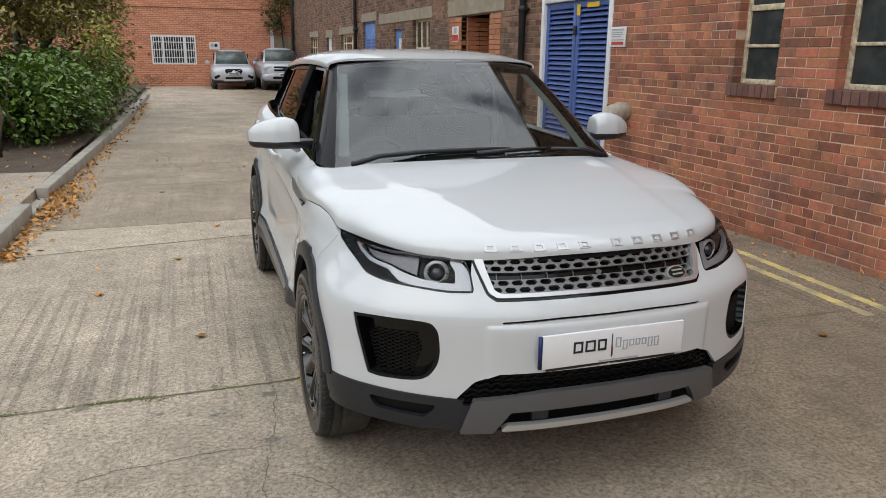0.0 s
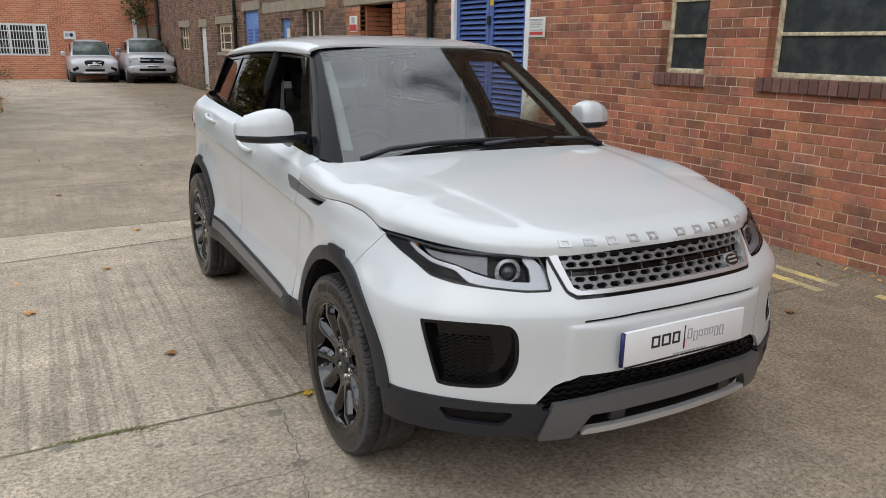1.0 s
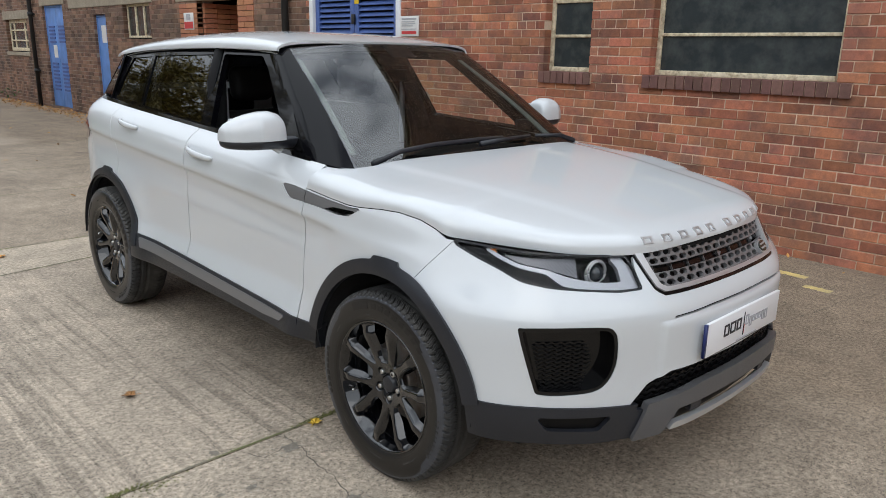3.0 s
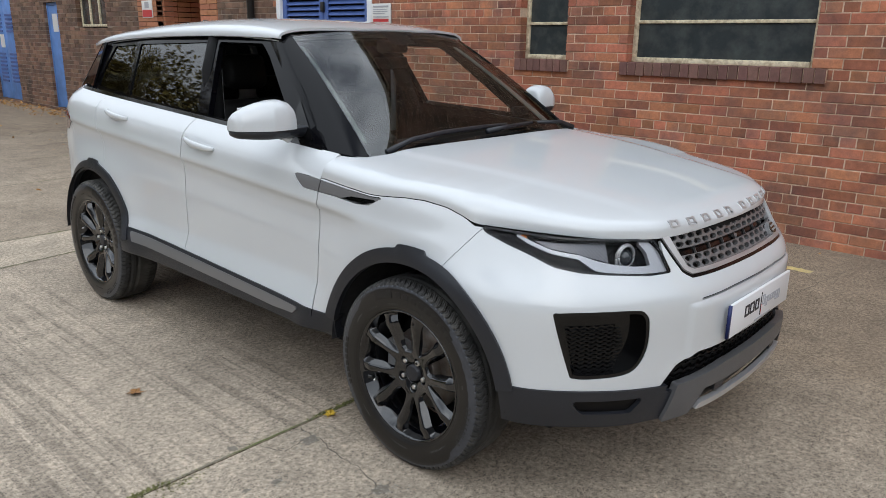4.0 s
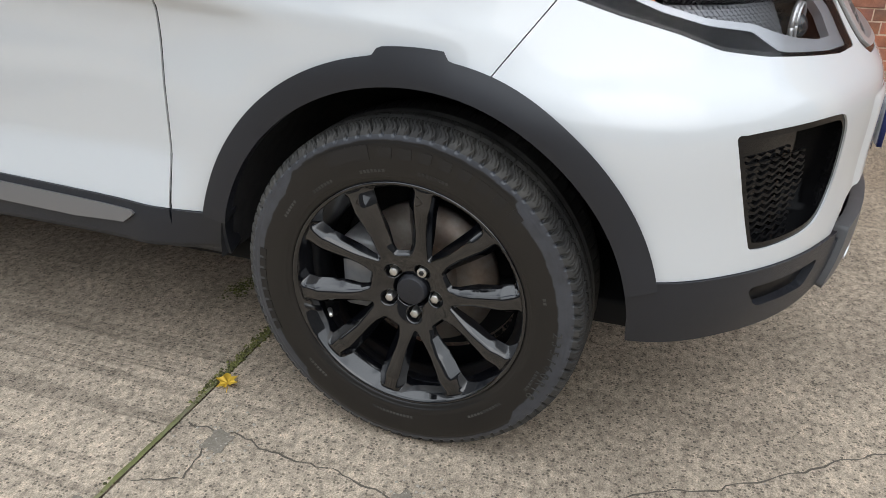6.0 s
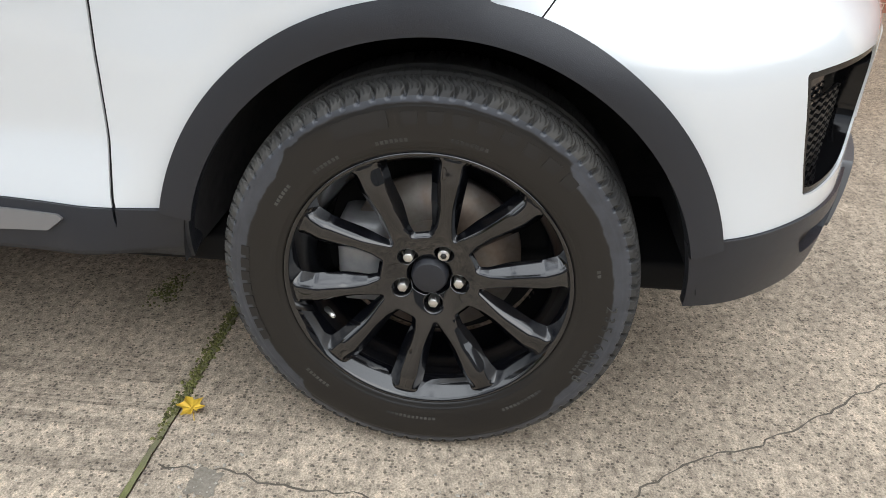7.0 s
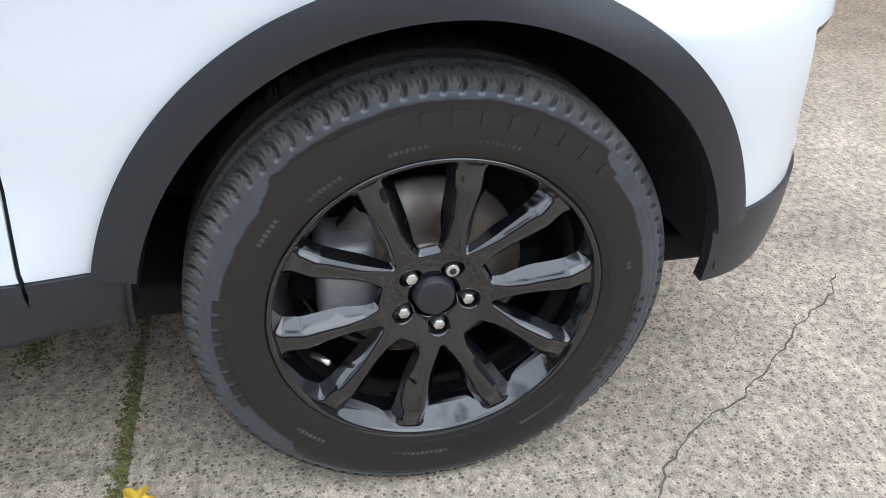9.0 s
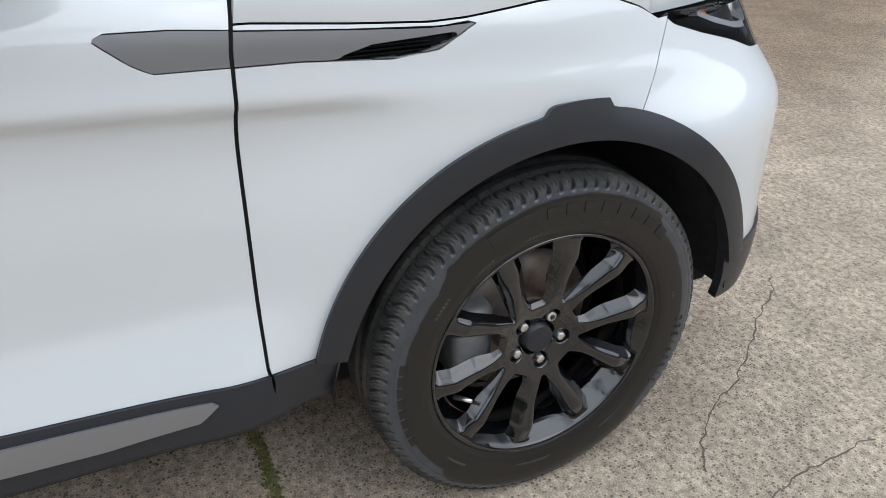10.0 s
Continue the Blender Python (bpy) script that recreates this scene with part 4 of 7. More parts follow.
# louvred double door
def louvre_door():
    d = thing("door_1", "blue louvred double doors in a white timber frame", "door", kind="structure")
    x = WALL_X + .03
    part("door_frame", boxes((WALL_X - .015, x + .12, 5.16, 5.245, .05, 2.40), (WALL_X - .015, x + .12, 7.015, 7.10, .05, 2.40), (WALL_X - .013, x + .12, 5.245, 7.015, 2.345, 2.42), bevel=.004), WHITE_PAINT, d, "white timber frame")
    for a, b in ((5.25, 6.125), (6.135, 7.01)):
        leaf = part("door_leaf", boxes((x, x + .05, a, a + .085, .06, 2.34), (x, x + .05, b - .085, b, .06, 2.34), (x + .001, x + .05, a + .085, b - .085, 2.25, 2.34), (x + .001, x + .05, a + .085, b - .085, .06, .2), bevel=.003), BLUE, d)
        z = .22
        while z < 2.24:
            bm = boxes((-.032, .032, a + .085, b - .085, -.004, .004))
            bmesh.ops.transform(bm, matrix=Matrix.Translation((x + .024, 0, z)) @ Matrix.Rotation(radians(-48), 4, "Y"), verts=bm.verts)
            part("slat", bm, BLUE, leaf, smooth_faces=False)
            z += .069
        part("back_board", boxes((x + .052, x + .06, a, b, .06, 2.34)), LINING, leaf, smooth_faces=False)
    part("notice", boxes((x - .004, x - .001, 6.03, 6.12, 2.15, 2.29)), YELLOW, d, "yellow warning notice", False)
    part("notice", boxes((x - .004, x - .001, 5.55, 5.85, 2.24, 2.30)), YELLOW, d, "yellow warning notice", False)
    part("padlock_bar", boxes((x - .03, x - .001, 6.10, 6.16, 1.9, 2.02), bevel=.004), IRON, d)


louvre_door()


def plain_door(name, y0, y1, z1, louvres, label, mat):
    d = thing(name, label, "door", kind="structure")
    x = WALL_X + .06
    part("door_frame", boxes((x, x + .08, y0, y0 + .05, .05, z1), (x, x + .08, y1 - .05, y1, .05, z1), (x, x + .08, y0 + .05, y1 - .05, z1 - .05, z1), bevel=.003), mat, d)
    n = 2 if y1 - y0 > 1.2 else 1
    w = (y1 - y0 - .1) / n
    for k in range(n):
        a = y0 + .05 + k * w
        leaf = part("door_leaf", boxes((x + .01, x + .055, a + .004, a + w - .004, .06, z1 - .055), bevel=.003), mat, d)
        if louvres:
            for zz in [.45 + .09 * i for i in range(8)] + [1.6 + .09 * i for i in range(5)]:
                part("slat", boxes((x - .006, x + .009, a + w * .2, a + w * .8, zz, zz + .045)), BLUE, leaf, smooth_faces=False)
    return d


d2 = plain_door("door_2", 14.70, 15.40, 2.20, False, "pale blue single door with a notice", BLUE_PALE)
part("notice", boxes((WALL_X + .060, WALL_X + .068, 14.9, 15.15, 1.62, 1.98)), SIGN_W, d2, "white and yellow notice", False)
d3 = plain_door("door_3", 17.35, 18.85, 2.48, True, "pale blue double doors with louvred panels", BLUE_PALE)
part("notice", boxes((WALL_X + .060, WALL_X + .068, 18.2, 18.45, 1.25, 1.55)), SIGN_W, d3, "small white notice", False)
plain_door("door_4", 23.9, 24.8, 2.15, False, "narrow dark door with a white frame", WHITE_PAINT)

# recessed brick porch with orange jambs
porch = thing("brick_porch", "recessed brick doorway with orange brick jambs", "doorway", kind="structure")
part("porch_back", boxes((WALL_X + .95, WALL_X + 1.0, 9.1, 10.5, .05, 2.33)), BRICKWORK, porch, smooth_faces=False)
lots_o = []
zz, k = .06, 0
while zz < 2.25:
    for y0, y1 in ((10.50, 11.16), (8.62, 9.10)):
        lots_o.append((WALL_X - .012, WALL_X + .09, y0, y0 + (y1 - y0) * (.42 if k % 2 else .58) - .005, zz, zz + .072))
        lots_o.append((WALL_X - .012, WALL_X + .09, y0 + (y1 - y0) * (.42 if k % 2 else .58) + .005, y1, zz, zz + .072))
    for y0 in (9.102, 10.428):
        lots_o += [(WALL_X + .10 + .24 * j, WALL_X + .33 + .24 * j, y0, y0 + .07, zz, zz + .072) for j in range(3)]
    zz += COURSE
    k += 1
part("jamb_bricks", boxes(*lots_o), BRICK_ORANGE, porch, "orange rubbed brick jambs", False)


def sign(name, y0, y1, z0, z1, label, rows):
    s = thing(name, label, "sign")
    part("board", boxes((WALL_X - .022, WALL_X - .006, y0, y1, z0, z1), bevel=.002), SIGN_W, s)
    for a, b, c, d, m in rows:
        part("printing", boxes((WALL_X - .0265, WALL_X - .0225, y0 + (y1 - y0) * (1 - b), y0 + (y1 - y0) * (1 - a), z0 + (z1 - z0) * c, z0 + (z1 - z0) * d)), m, s, smooth_faces=False)


sign("wall_sign", 4.82, 5.15, 1.74, 1.975, "white wall sign with lines of small print", [(.1, .9, .82, .9, GREY_INK), (.1, .8, .70, .74, GREY_INK), (.1, .85, .60, .64, GREY_INK), (.1, .7, .50, .54, GREY_INK), (.1, .9, .12, .26, RED_INK), (.1, .9, .34, .38, GREY_INK)])
sign("wall_sign", 10.62, 10.98, 1.86, 2.14, "white sign with a red lower panel on brick", [(.05, .95, .06, .46, RED_INK), (.3, .7, .56, .92, GREY_INK)])

for y0, z1 in ((7.62, WALL_TOP), (19.55, WALL_TOP), (33.3, WALL_TOP)):
    p = thing("downpipe", "black cast iron downpipe fixed to the brick wall", "pipe", group="downpipes on the wall")
    part("pipe", rod([(WALL_X - .08, y0, -.02), (WALL_X - .08, y0, z1)], .052, 12), IRON, p)
    for zz in (.9, 2.3, 3.8, 5.2):
        part("collar", rod([(WALL_X - .08, y0, zz - .05), (WALL_X - .08, y0, zz + .05)], .066, 12), IRON, p)
        part("bracket", boxes((WALL_X - .06, WALL_X + .003, y0 - .09, y0 + .09, zz - .02, zz + .02)), IRON, p, smooth_faces=False)
duct = thing("flue_cowl", "pale weathered elbow flue on the brick wall", "flue")
part("elbow", rod([(WALL_X + .02, 4.72, 1.00), (WALL_X - .10, 4.72, 1.00), (WALL_X - .20, 4.72, .97), (WALL_X - .25, 4.72, .88), (WALL_X - .26, 4.72, .74)], .11, 18), DUCT, duct)
part("rim", rod([(WALL_X - .26, 4.72, .76), (WALL_X - .26, 4.72, .71)], .125, 18), DUCT, duct)

# ---- far end of the yard ----
FX0, FX1, FZ0, FZ1 = -2.82, -.86, 1.0, 2.31
far_wall = tagged(mesh_object("wall_north", boxes((FX1, 3.575, FAR_Y, FAR_Y + .3, -.3, 5.4), (-30, FX0, FAR_Y, FAR_Y + .3, -.3, 5.4), (FX0, FX1, FAR_Y, FAR_Y + .3, -.3, FZ0), (FX0, FX1, FAR_Y, FAR_Y + .3, FZ1, 5.4)), BRICKWORK, False), "orange red brick wall closing the yard", "wall", kind="structure")
part("string_course", boxes((-30, 3.5, FAR_Y - .05, FAR_Y - .003, 3.55, 3.64)), BRICKWORK, far_wall, smooth_faces=False)
fw = thing("window_6", "white barred window in the far brick wall", "window", kind="structure")
part("window_frame", boxes((FX0, FX0 + .07, FAR_Y - .01, FAR_Y + .08, FZ0, FZ1), (FX1 - .07, FX1, FAR_Y - .01, FAR_Y + .08, FZ0, FZ1), (FX0 + .07, FX1 - .07, FAR_Y - .01, FAR_Y + .08, FZ0, FZ0 + .07), (FX0 + .07, FX1 - .07, FAR_Y - .01, FAR_Y + .08, FZ1 - .08, FZ1)), WHITE_PAINT, fw, smooth_faces=False)
part("pane", boxes((FX0 + .07, FX1 - .07, FAR_Y + .06, FAR_Y + .07, FZ0 + .07, FZ1 - .08)), OBSCURE, fw, smooth_faces=False)
for i in range(17):
    xx = FX0 + .12 + i * (FX1 - FX0 - .24) / 16
    part("bar", boxes((xx - .014, xx + .014, FAR_Y - .005, FAR_Y + .02, FZ0 + .07, FZ1 - .08)), WHITE_PAINT, fw, smooth_faces=False)
for zz in (1.30, 1.65, 2.0):
    part("bar", boxes((FX0 + .07, FX1 - .07, FAR_Y - .03, FAR_Y - .006, zz - .02, zz + .02)), WHITE_PAINT, fw, smooth_faces=False)
for xx in (FX0 + .52, FX1 - .50):
    part("mullion", boxes((xx - .045, xx + .045, FAR_Y - .031, FAR_Y + .02, FZ0 + .07, FZ1 - .08)), WHITE_PAINT, fw, smooth_faces=False)
fs = thing("wall_sign", "small white sign with dark pictograms on brick", "sign")
part("board", boxes((-.26, .21, FAR_Y - .04, FAR_Y - .01, 1.69, 2.03)), SIGN_W, fs, smooth_faces=False)
part("printing", boxes((-.20, -.07, FAR_Y - .045, FAR_Y - .041, 1.80, 1.96)), GREY_INK, fs, smooth_faces=False)
part("printing", rod([(.04, FAR_Y - .047, 1.88), (.04, FAR_Y - .041, 1.88)], .075, 18), BLUE_INK, fs)
gate = thing("side_gate", "grey timber gate post beside the far corner", "gate")
part("post", boxes((2.55, 2.7, FAR_Y - .35, FAR_Y - .2, 0, 2.6)), WHITE_PAINT, gate, smooth_faces=False)
for i in range(5):
    part("board", boxes((2.72 + i * .16, 2.86 + i * .16, FAR_Y - .3, FAR_Y - .26, .1, 2.3)), STONE, gate, smooth_faces=False)
# added unseen walls behind and beside the camera, blocking low sky light
unseen_south = tagged(mesh_object("wall_south", boxes((-18, 14, -20, -19.7, -.3, 7.0)), UNSEEN_GREY, False), "added unseen south wall, blocking low sky light", "wall", kind="structure")
unseen_west = tagged(mesh_object("wall_west", boxes((-18.3, -18, -20, FAR_Y, -.3, 7.0)), UNSEEN_GREY, False), "added unseen west wall, blocking low sky light", "wall", kind="structure")


# ---- plants ----
def leaves(name, spots, size, mat, parent, seed, droop=.4, label="", kind="stuff"):
    """Many single leaves, each a folded blade, at the spots (x, y, z)."""
    r = np.random.default_rng(seed)
    p = np.asarray(spots, float)
    n = len(p)
    yaw, pitch, roll = r.uniform(0, 2 * np.pi, n), r.normal(-droop, .5, n), r.normal(0, .5, n)
    s = size * r.uniform(.6, 1.25, n)
    d = np.stack([np.cos(yaw) * np.cos(pitch), np.sin(yaw) * np.cos(pitch), np.sin(pitch)], -1)
    a = np.stack([-np.sin(yaw), np.cos(yaw), np.zeros(n)], -1)
    a = a * np.cos(roll)[:, None] + np.cross(d, a) * np.sin(roll)[:, None]
    up = np.cross(d, a)
    L, W = d * s[:, None], a * s[:, None] * .27
    fold = up * s[:, None] * .06
    v = np.stack([p, p + L * .35 + W + fold, p + L * .75 + W * .75 + fold, p + L, p + L * .75 - W * .75 + fold, p + L * .35 - W + fold], 1).reshape(-1, 3)
    k = np.arange(n)[:, None] * 6
    f = np.concatenate([k + [0, 1, 2, 3], k + [0, 3, 4, 5]])
    me = bpy.data.meshes.new(name)
    me.from_pydata(v.tolist(), [], f.tolist())
    me.materials.append(mat)
    ob = new(name, me)
    ob.parent = parent
    return tagged(ob, label, kind=kind)


def clumps(centres, count, seed, shell=.55):
    """Spots in uneven clumps (x, y, z, rx, ry, rz), denser towards their skins."""
    r = np.random.default_rng(seed)
    out = []
    for c in centres:
        n = int(count * c[3] * c[4] ** .5 * c[5] ** .5) + 1
        d = r.normal(size=(n, 3))
        d /= np.linalg.norm(d, axis=1, keepdims=True)
        out.append(np.array(c[:3]) + d * np.array(c[3:]) * (shell + (1 - shell) * r.random((n, 1)) ** .6) * (1 + .12 * r.normal(size=(n, 1))))
    o = np.concatenate(out)
    return o[o[:, 2] > .14]


r = np.random.default_rng(4)
hedge = thing("laurel_hedge", "dense glossy green laurel hedge beside the kerb", "hedge", (-4.0, 12, .1))
hc = [(-3.75 + r.uniform(-.75, .5) - .5 * (yy < 10.8), yy, r.uniform(.5, 1.18), r.uniform(.6, .85), r.uniform(.6, .85), r.uniform(.5, .66)) for yy in np.arange(10.2, 17.0, .20)]
hc += [(-5.6 + r.uniform(-.8, .6), yy, r.uniform(.5, 1.25), .8, .8, .65) for yy in np.arange(9.8, 18.0, .45)] + [(-7.6 + r.uniform(-1, .8), yy, r.uniform(.6, 1.3), 1, 1, .75) for yy in np.arange(9.6, 18.0, .6)]
hs = clumps(hc, 1050, 8) - np.array((-4.0, 12, .1))
leaves("leaf_mass", hs, .115, LEAF_HEDGE, hedge, 3, label="glossy green leaves")
tips = clumps([(-3.1, yy, 1.45 + .5 * np.sin(yy), .45, .5, .7) for yy in np.arange(14.0, 18.5, .5)], 420, 9, .2) - np.array((-4.0, 12, .1))
leaves("young_leaf_mass", tips, .10, LEAF_YELLOW, hedge, 5, label="yellow green young leaves")
for k in range(9):
    yy = 9 + k
    part("stem", rod([(0 + .2 * math.sin(k), yy - 12, 0), (.1 * math.cos(k * 2), yy - 12, .6), (.3 * math.sin(k * 3), yy - 11.9, 1.3)], [.035, .028, .012], 7), BARK, hedge)


def tree(name, x, y, height, spread, mat, seed, label, bare=1.6, count=150, size=.13):
    t = thing(name, label, "tree", (x, y, .1), group="trees in the yard")
    rr = random.Random(seed)
    bm = rod([(0, 0, -.1), (.08, .05, height * .25), (-.05, .1, height * .55), (.1, 0, height * .85)], [.22, .17, .11, .04], 10)
    cs = []
    for k in range(16):
        h = bare + (height - bare) * rr.random()
        an, ln = rr.uniform(0, math.tau), spread * rr.uniform(.45, 1) * (1.15 - h / height * .6)
        tip = Vector((math.cos(an) * ln, math.sin(an) * ln, h + rr.uniform(-.2, .9)))
        rod([(0, 0, h - .5), tuple(tip * .5 + Vector((0, 0, h * .5 - .05))), tuple(tip)], [.06, .04, .012], 6, bm)
        for q in (.55, .8, 1.0):
            for _ in range(2):
                cs.append((tip.x * q + rr.uniform(-.5, .5), tip.y * q + rr.uniform(-.5, .5), tip.z + rr.uniform(-.6, .6), rr.uniform(.4, .8), rr.uniform(.4, .8), rr.uniform(.3, .55)))
    part("trunk", bm, BARK, t)
    leaves("crown", clumps(cs, count, seed, .15), size, mat, t, seed, label="loose crown of small leaves", kind="")
    return t


tree("tree", -6.2, 14.5, 6.5, 3.6, LEAF_BROWN, 21, "tree with olive brown autumn leaves over the hedge", 1.7, 330, .14)
tree("tree", -5.0, 16.8, 5.2, 3.0, LEAF_BROWN, 27, "small tree with dense olive brown leaves over the hedge", 1.9, 700, .12)
tree("tree", -4.9, 19.6, 4.8, 2.5, LEAF_BROWN, 33, "low tree with olive leaves hanging over the hedge", 1.3, 420, .13)
tree("tree", -7.5, 20.5, 7.0, 3.6, LEAF_BROWN, 22, "tree with olive brown leaves behind the hedge", 1.8, 260, .14)
tree("tree", -8.6, 8.2, 8.0, 3.4, LEAF_TREE, 24, "leafy green tree behind the path", 2.0, 170, .15)
sap = thing("climbing_shrub", "green shrub climbing the far corner of the wall", "shrub", (3.05, FAR_Y - .5, 0))
leaves("leaf_mass", clumps([(r.uniform(-.6, .5), r.uniform(-.3, .2), zz, .55, .3, .5) for zz in np.arange(2.7, 5.6, .22)], 520, 14, .2), .13, LEAF_TREE, sap, 6, label="small green leaves")
part("stem", rod([(0, 0, 0), (.1, 0, 1.5), (0, .1, 3.2), (.1, 0, 5)], [.05, .04, .03, .012], 7), BARK, sap)
weeds = thing("weeds", "weeds along the foot of the far walls", "weeds", (0, 0, 0))
wspots = np.concatenate([clumps([(-3.4 + r.uniform(-.3, .8), FAR_Y - .4, .3, .45, .2, .35) for _ in range(7)], 240, 15, .1), clumps([(3.35, yy, .2, .2, .5, .25) for yy in np.arange(21.5, 31, .8)], 200, 16, .1), clumps([(-2.6, yy, .45, .3, .35, .35) for yy in (15.2, 16.2, 17.3)], 260, 17, .1)])
leaves("leaf_mass", wspots, .09, LEAF_TREE, weeds, 7, label="small green weeds")


def litter(name, label, spots, seed, mat=LEAF_DEAD, size=.06):
    t = thing(name, label, "leaves", kind="stuff")
    q = np.asarray(spots, float)
    return leaves("leaf", q, size, mat, t, seed, droop=-.05, label=label)


r = np.random.default_rng(12)
n = 900
ly = 3.4 + 19 * r.random(n) ** 1.6
lx = KERB_X(ly) + .02 + np.abs(r.normal(0, .10, n))
drift = np.stack([-2.78 + r.normal(0, .12, 420), 5.9 + r.normal(0, .75, 420), .01 + .03 * r.random(420)], -1)
litter("fallen_leaves", "orange autumn leaves gathered along the kerb", np.concatenate([np.stack([lx, ly, .006 + .012 * r.random(n)], -1), drift]), 31)
n = 420
litter("fallen_leaves", "dry brown leaves scattered on path and soil", np.stack([-3.1 - 3.5 * r.random(n) ** 1.4, 3.6 + 14 * r.random(n), np.full(n, .15)], -1), 32)
n = 620
wy = -.8 + 24 * r.random(n) ** .7
litter("fallen_leaves", "brown leaves along the foot of the brick wall", np.stack([WALL_X - .04 - np.abs(r.normal(0, .22, n)) - .15 * (wy > 14), wy, np.full(n, .008)], -1), 33, size=.05)
n = 900
wy = 8.5 + 14 * r.random(n)
litter("fallen_leaves", "heap of brown leaves and twigs by the wall", np.stack([WALL_X - .05 - np.abs(r.normal(0, .28, n)), wy, .006 + .03 * r.random(n)], -1), 35, size=.06)
n = 60
litter("fallen_leaves", "a few pale leaves scattered over the concrete", np.stack([-2.6 + 5.9 * r.random(n), 1.0 + 20 * r.random(n), np.full(n, .006)], -1), 34)


def maple_leaf(x, y, turn, size=.05, mat=LEAF_GOLD):
    t = thing("fallen_leaf", "small yellow leaf lying on the concrete", "leaf", (x, y, .004), group="single fallen leaves")
    t.rotation_euler = (0, 0, turn)
    bm = bmesh.new()
    # three broad toothed lobes and two small ones, curled along the veins
    rl_ = random.Random(round(x * 1000))
    rings, sides = [], 44
    for q in (.12, .4, .7, 1.0):
        row = []
        for k in range(sides):
            a = math.tau * k / sides
            lobe = max((1 - .12 * i) * math.exp(-((a - i * 1.05 * s_ + math.pi) % math.tau - math.pi) ** 2 / (.22, .16, .12)[i]) for i in range(3) for s_ in (-1, 1))
            rad = size * q * (.34 + .46 * lobe * q + (.05 * rl_.uniform(-1, 1) if q == 1 else 0))
            row.append(bm.verts.new((rad * math.cos(a), rad * math.sin(a) * .85, .002 + size * (.16 * q * q * abs(math.sin(a + .4)) + .05 * q * math.sin(7 * a + x * 50)) + size * .03)))
        rings.append(row)
    bm.faces.new(rings[0])
    for a_, b_ in zip(rings, rings[1:]):
        for k in range(sides):
            bm.faces.new((a_[k], a_[(k + 1) % sides], b_[(k + 1) % sides], b_[k]))
    part("blade", bm, mat, t)
    part("stalk", rod([(-size * .3, 0, .003), (-size * .8, .004, .004)], .0012, 5), mat, t)


maple_leaf(-.912, .496, .6)
for x, y in ((-1.396, 1.285), (-2.05, 2.3), (-1.55, 3.1), (-1.2, 4.25), (2.2, .2), (1.9, 1.7), (-1.75, 6.2)):
    maple_leaf(x, y, x * 7, .055, LEAF_DEAD)


# ---- the white car ----
car = thing("car", "white five-door compact SUV with black wheels and cladding", "car")
LAMP = ((1.29, .970), (1.075, .964), (.80, .958), (.632, .949), (.545, .942), (.522, .90), (.506, .839), (.60, .837), (.71, .846), (.86, .858), (.965, .871), (1.05, .895), (1.17, .922), (1.26, .948))
LAMP_CUT = ((1.295, .972), (1.295, 1.2), (.50, 1.2), *LAMP[5:])
GRILLE = ((-.530, .958), (-.515, .925), (-.460, .832), (-.425, .815), (.425, .815), (.460, .832), (.515, .925), (.530, .958))
GRILLE_CUT = (*GRILLE, (.530, 1.2), (-.530, 1.2))
FOG = round_poly(((.955, .733), (.943, .745), (.83, .750), (.68, .745), (.640, .728), (.625, .69), (.624, .61), (.652, .552), (.70, .525), (.80, .520), (.880, .525), (.900, .55)), 4)
INTAKE = ((-.58, .44), (-.555, .470), (-.50, .528), (-.41, .562), (.41, .562), (.50, .528), (.555, .470), (.58, .44))
SLOT = ((-.41, .744), (-.2, .750), (.2, .750), (.41, .744), (.41, .752), (.2, .759), (-.2, .759), (-.41, .752))


def clad_top(s):
    """The white bumper's lower edge."""
    return .463 + .022 * smooth(.5, .95, np.abs(s))


def bumper_line(z):
    """Where the front bumper meets the wing."""
    return np.interp(z, (.45, .815, .967, 1.1), (-.10, -.155, -.268, -.365))


def arch(p, hub, radius):
    return np.hypot(p[..., 1] - hub + .010, p[..., 2] - .368) - radius


ab = lambda u: np.abs(u)
FRONT_S = span(-1.45, 1.45, .0125)
Z_FINE = np.concatenate([span(.43, .735, .0115), span(.735, .768, .003)[1:], span(.768, 1.0, .0115)[1:]])
part("front_bumper", sheet(skin, FRONT_S, Z_FINE, (
    lambda u, v, p: bumper_line(v) - .0015 - p[..., 1], lambda u, v, p: v - clad_top(u), lambda u, v, p: arch(p, 0, .455),
    lambda u, v, p: poly_field(ab(u), v, LAMP_CUT), lambda u, v, p: poly_field(u, v, GRILLE_CUT), lambda u, v, p: poly_field(ab(u), v, FOG),
    lambda u, v, p: poly_field(u, v, INTAKE), lambda u, v, p: poly_field(u, v, SLOT), lambda u, v, p: .9655 - v + 0 * u), .012), PAINT, car)
part("bumper_slot", sheet(offset_surface(skin, -.014), span(-.43, .43, .02), span(.73, .77, .01)), MESH_BLACK, car)
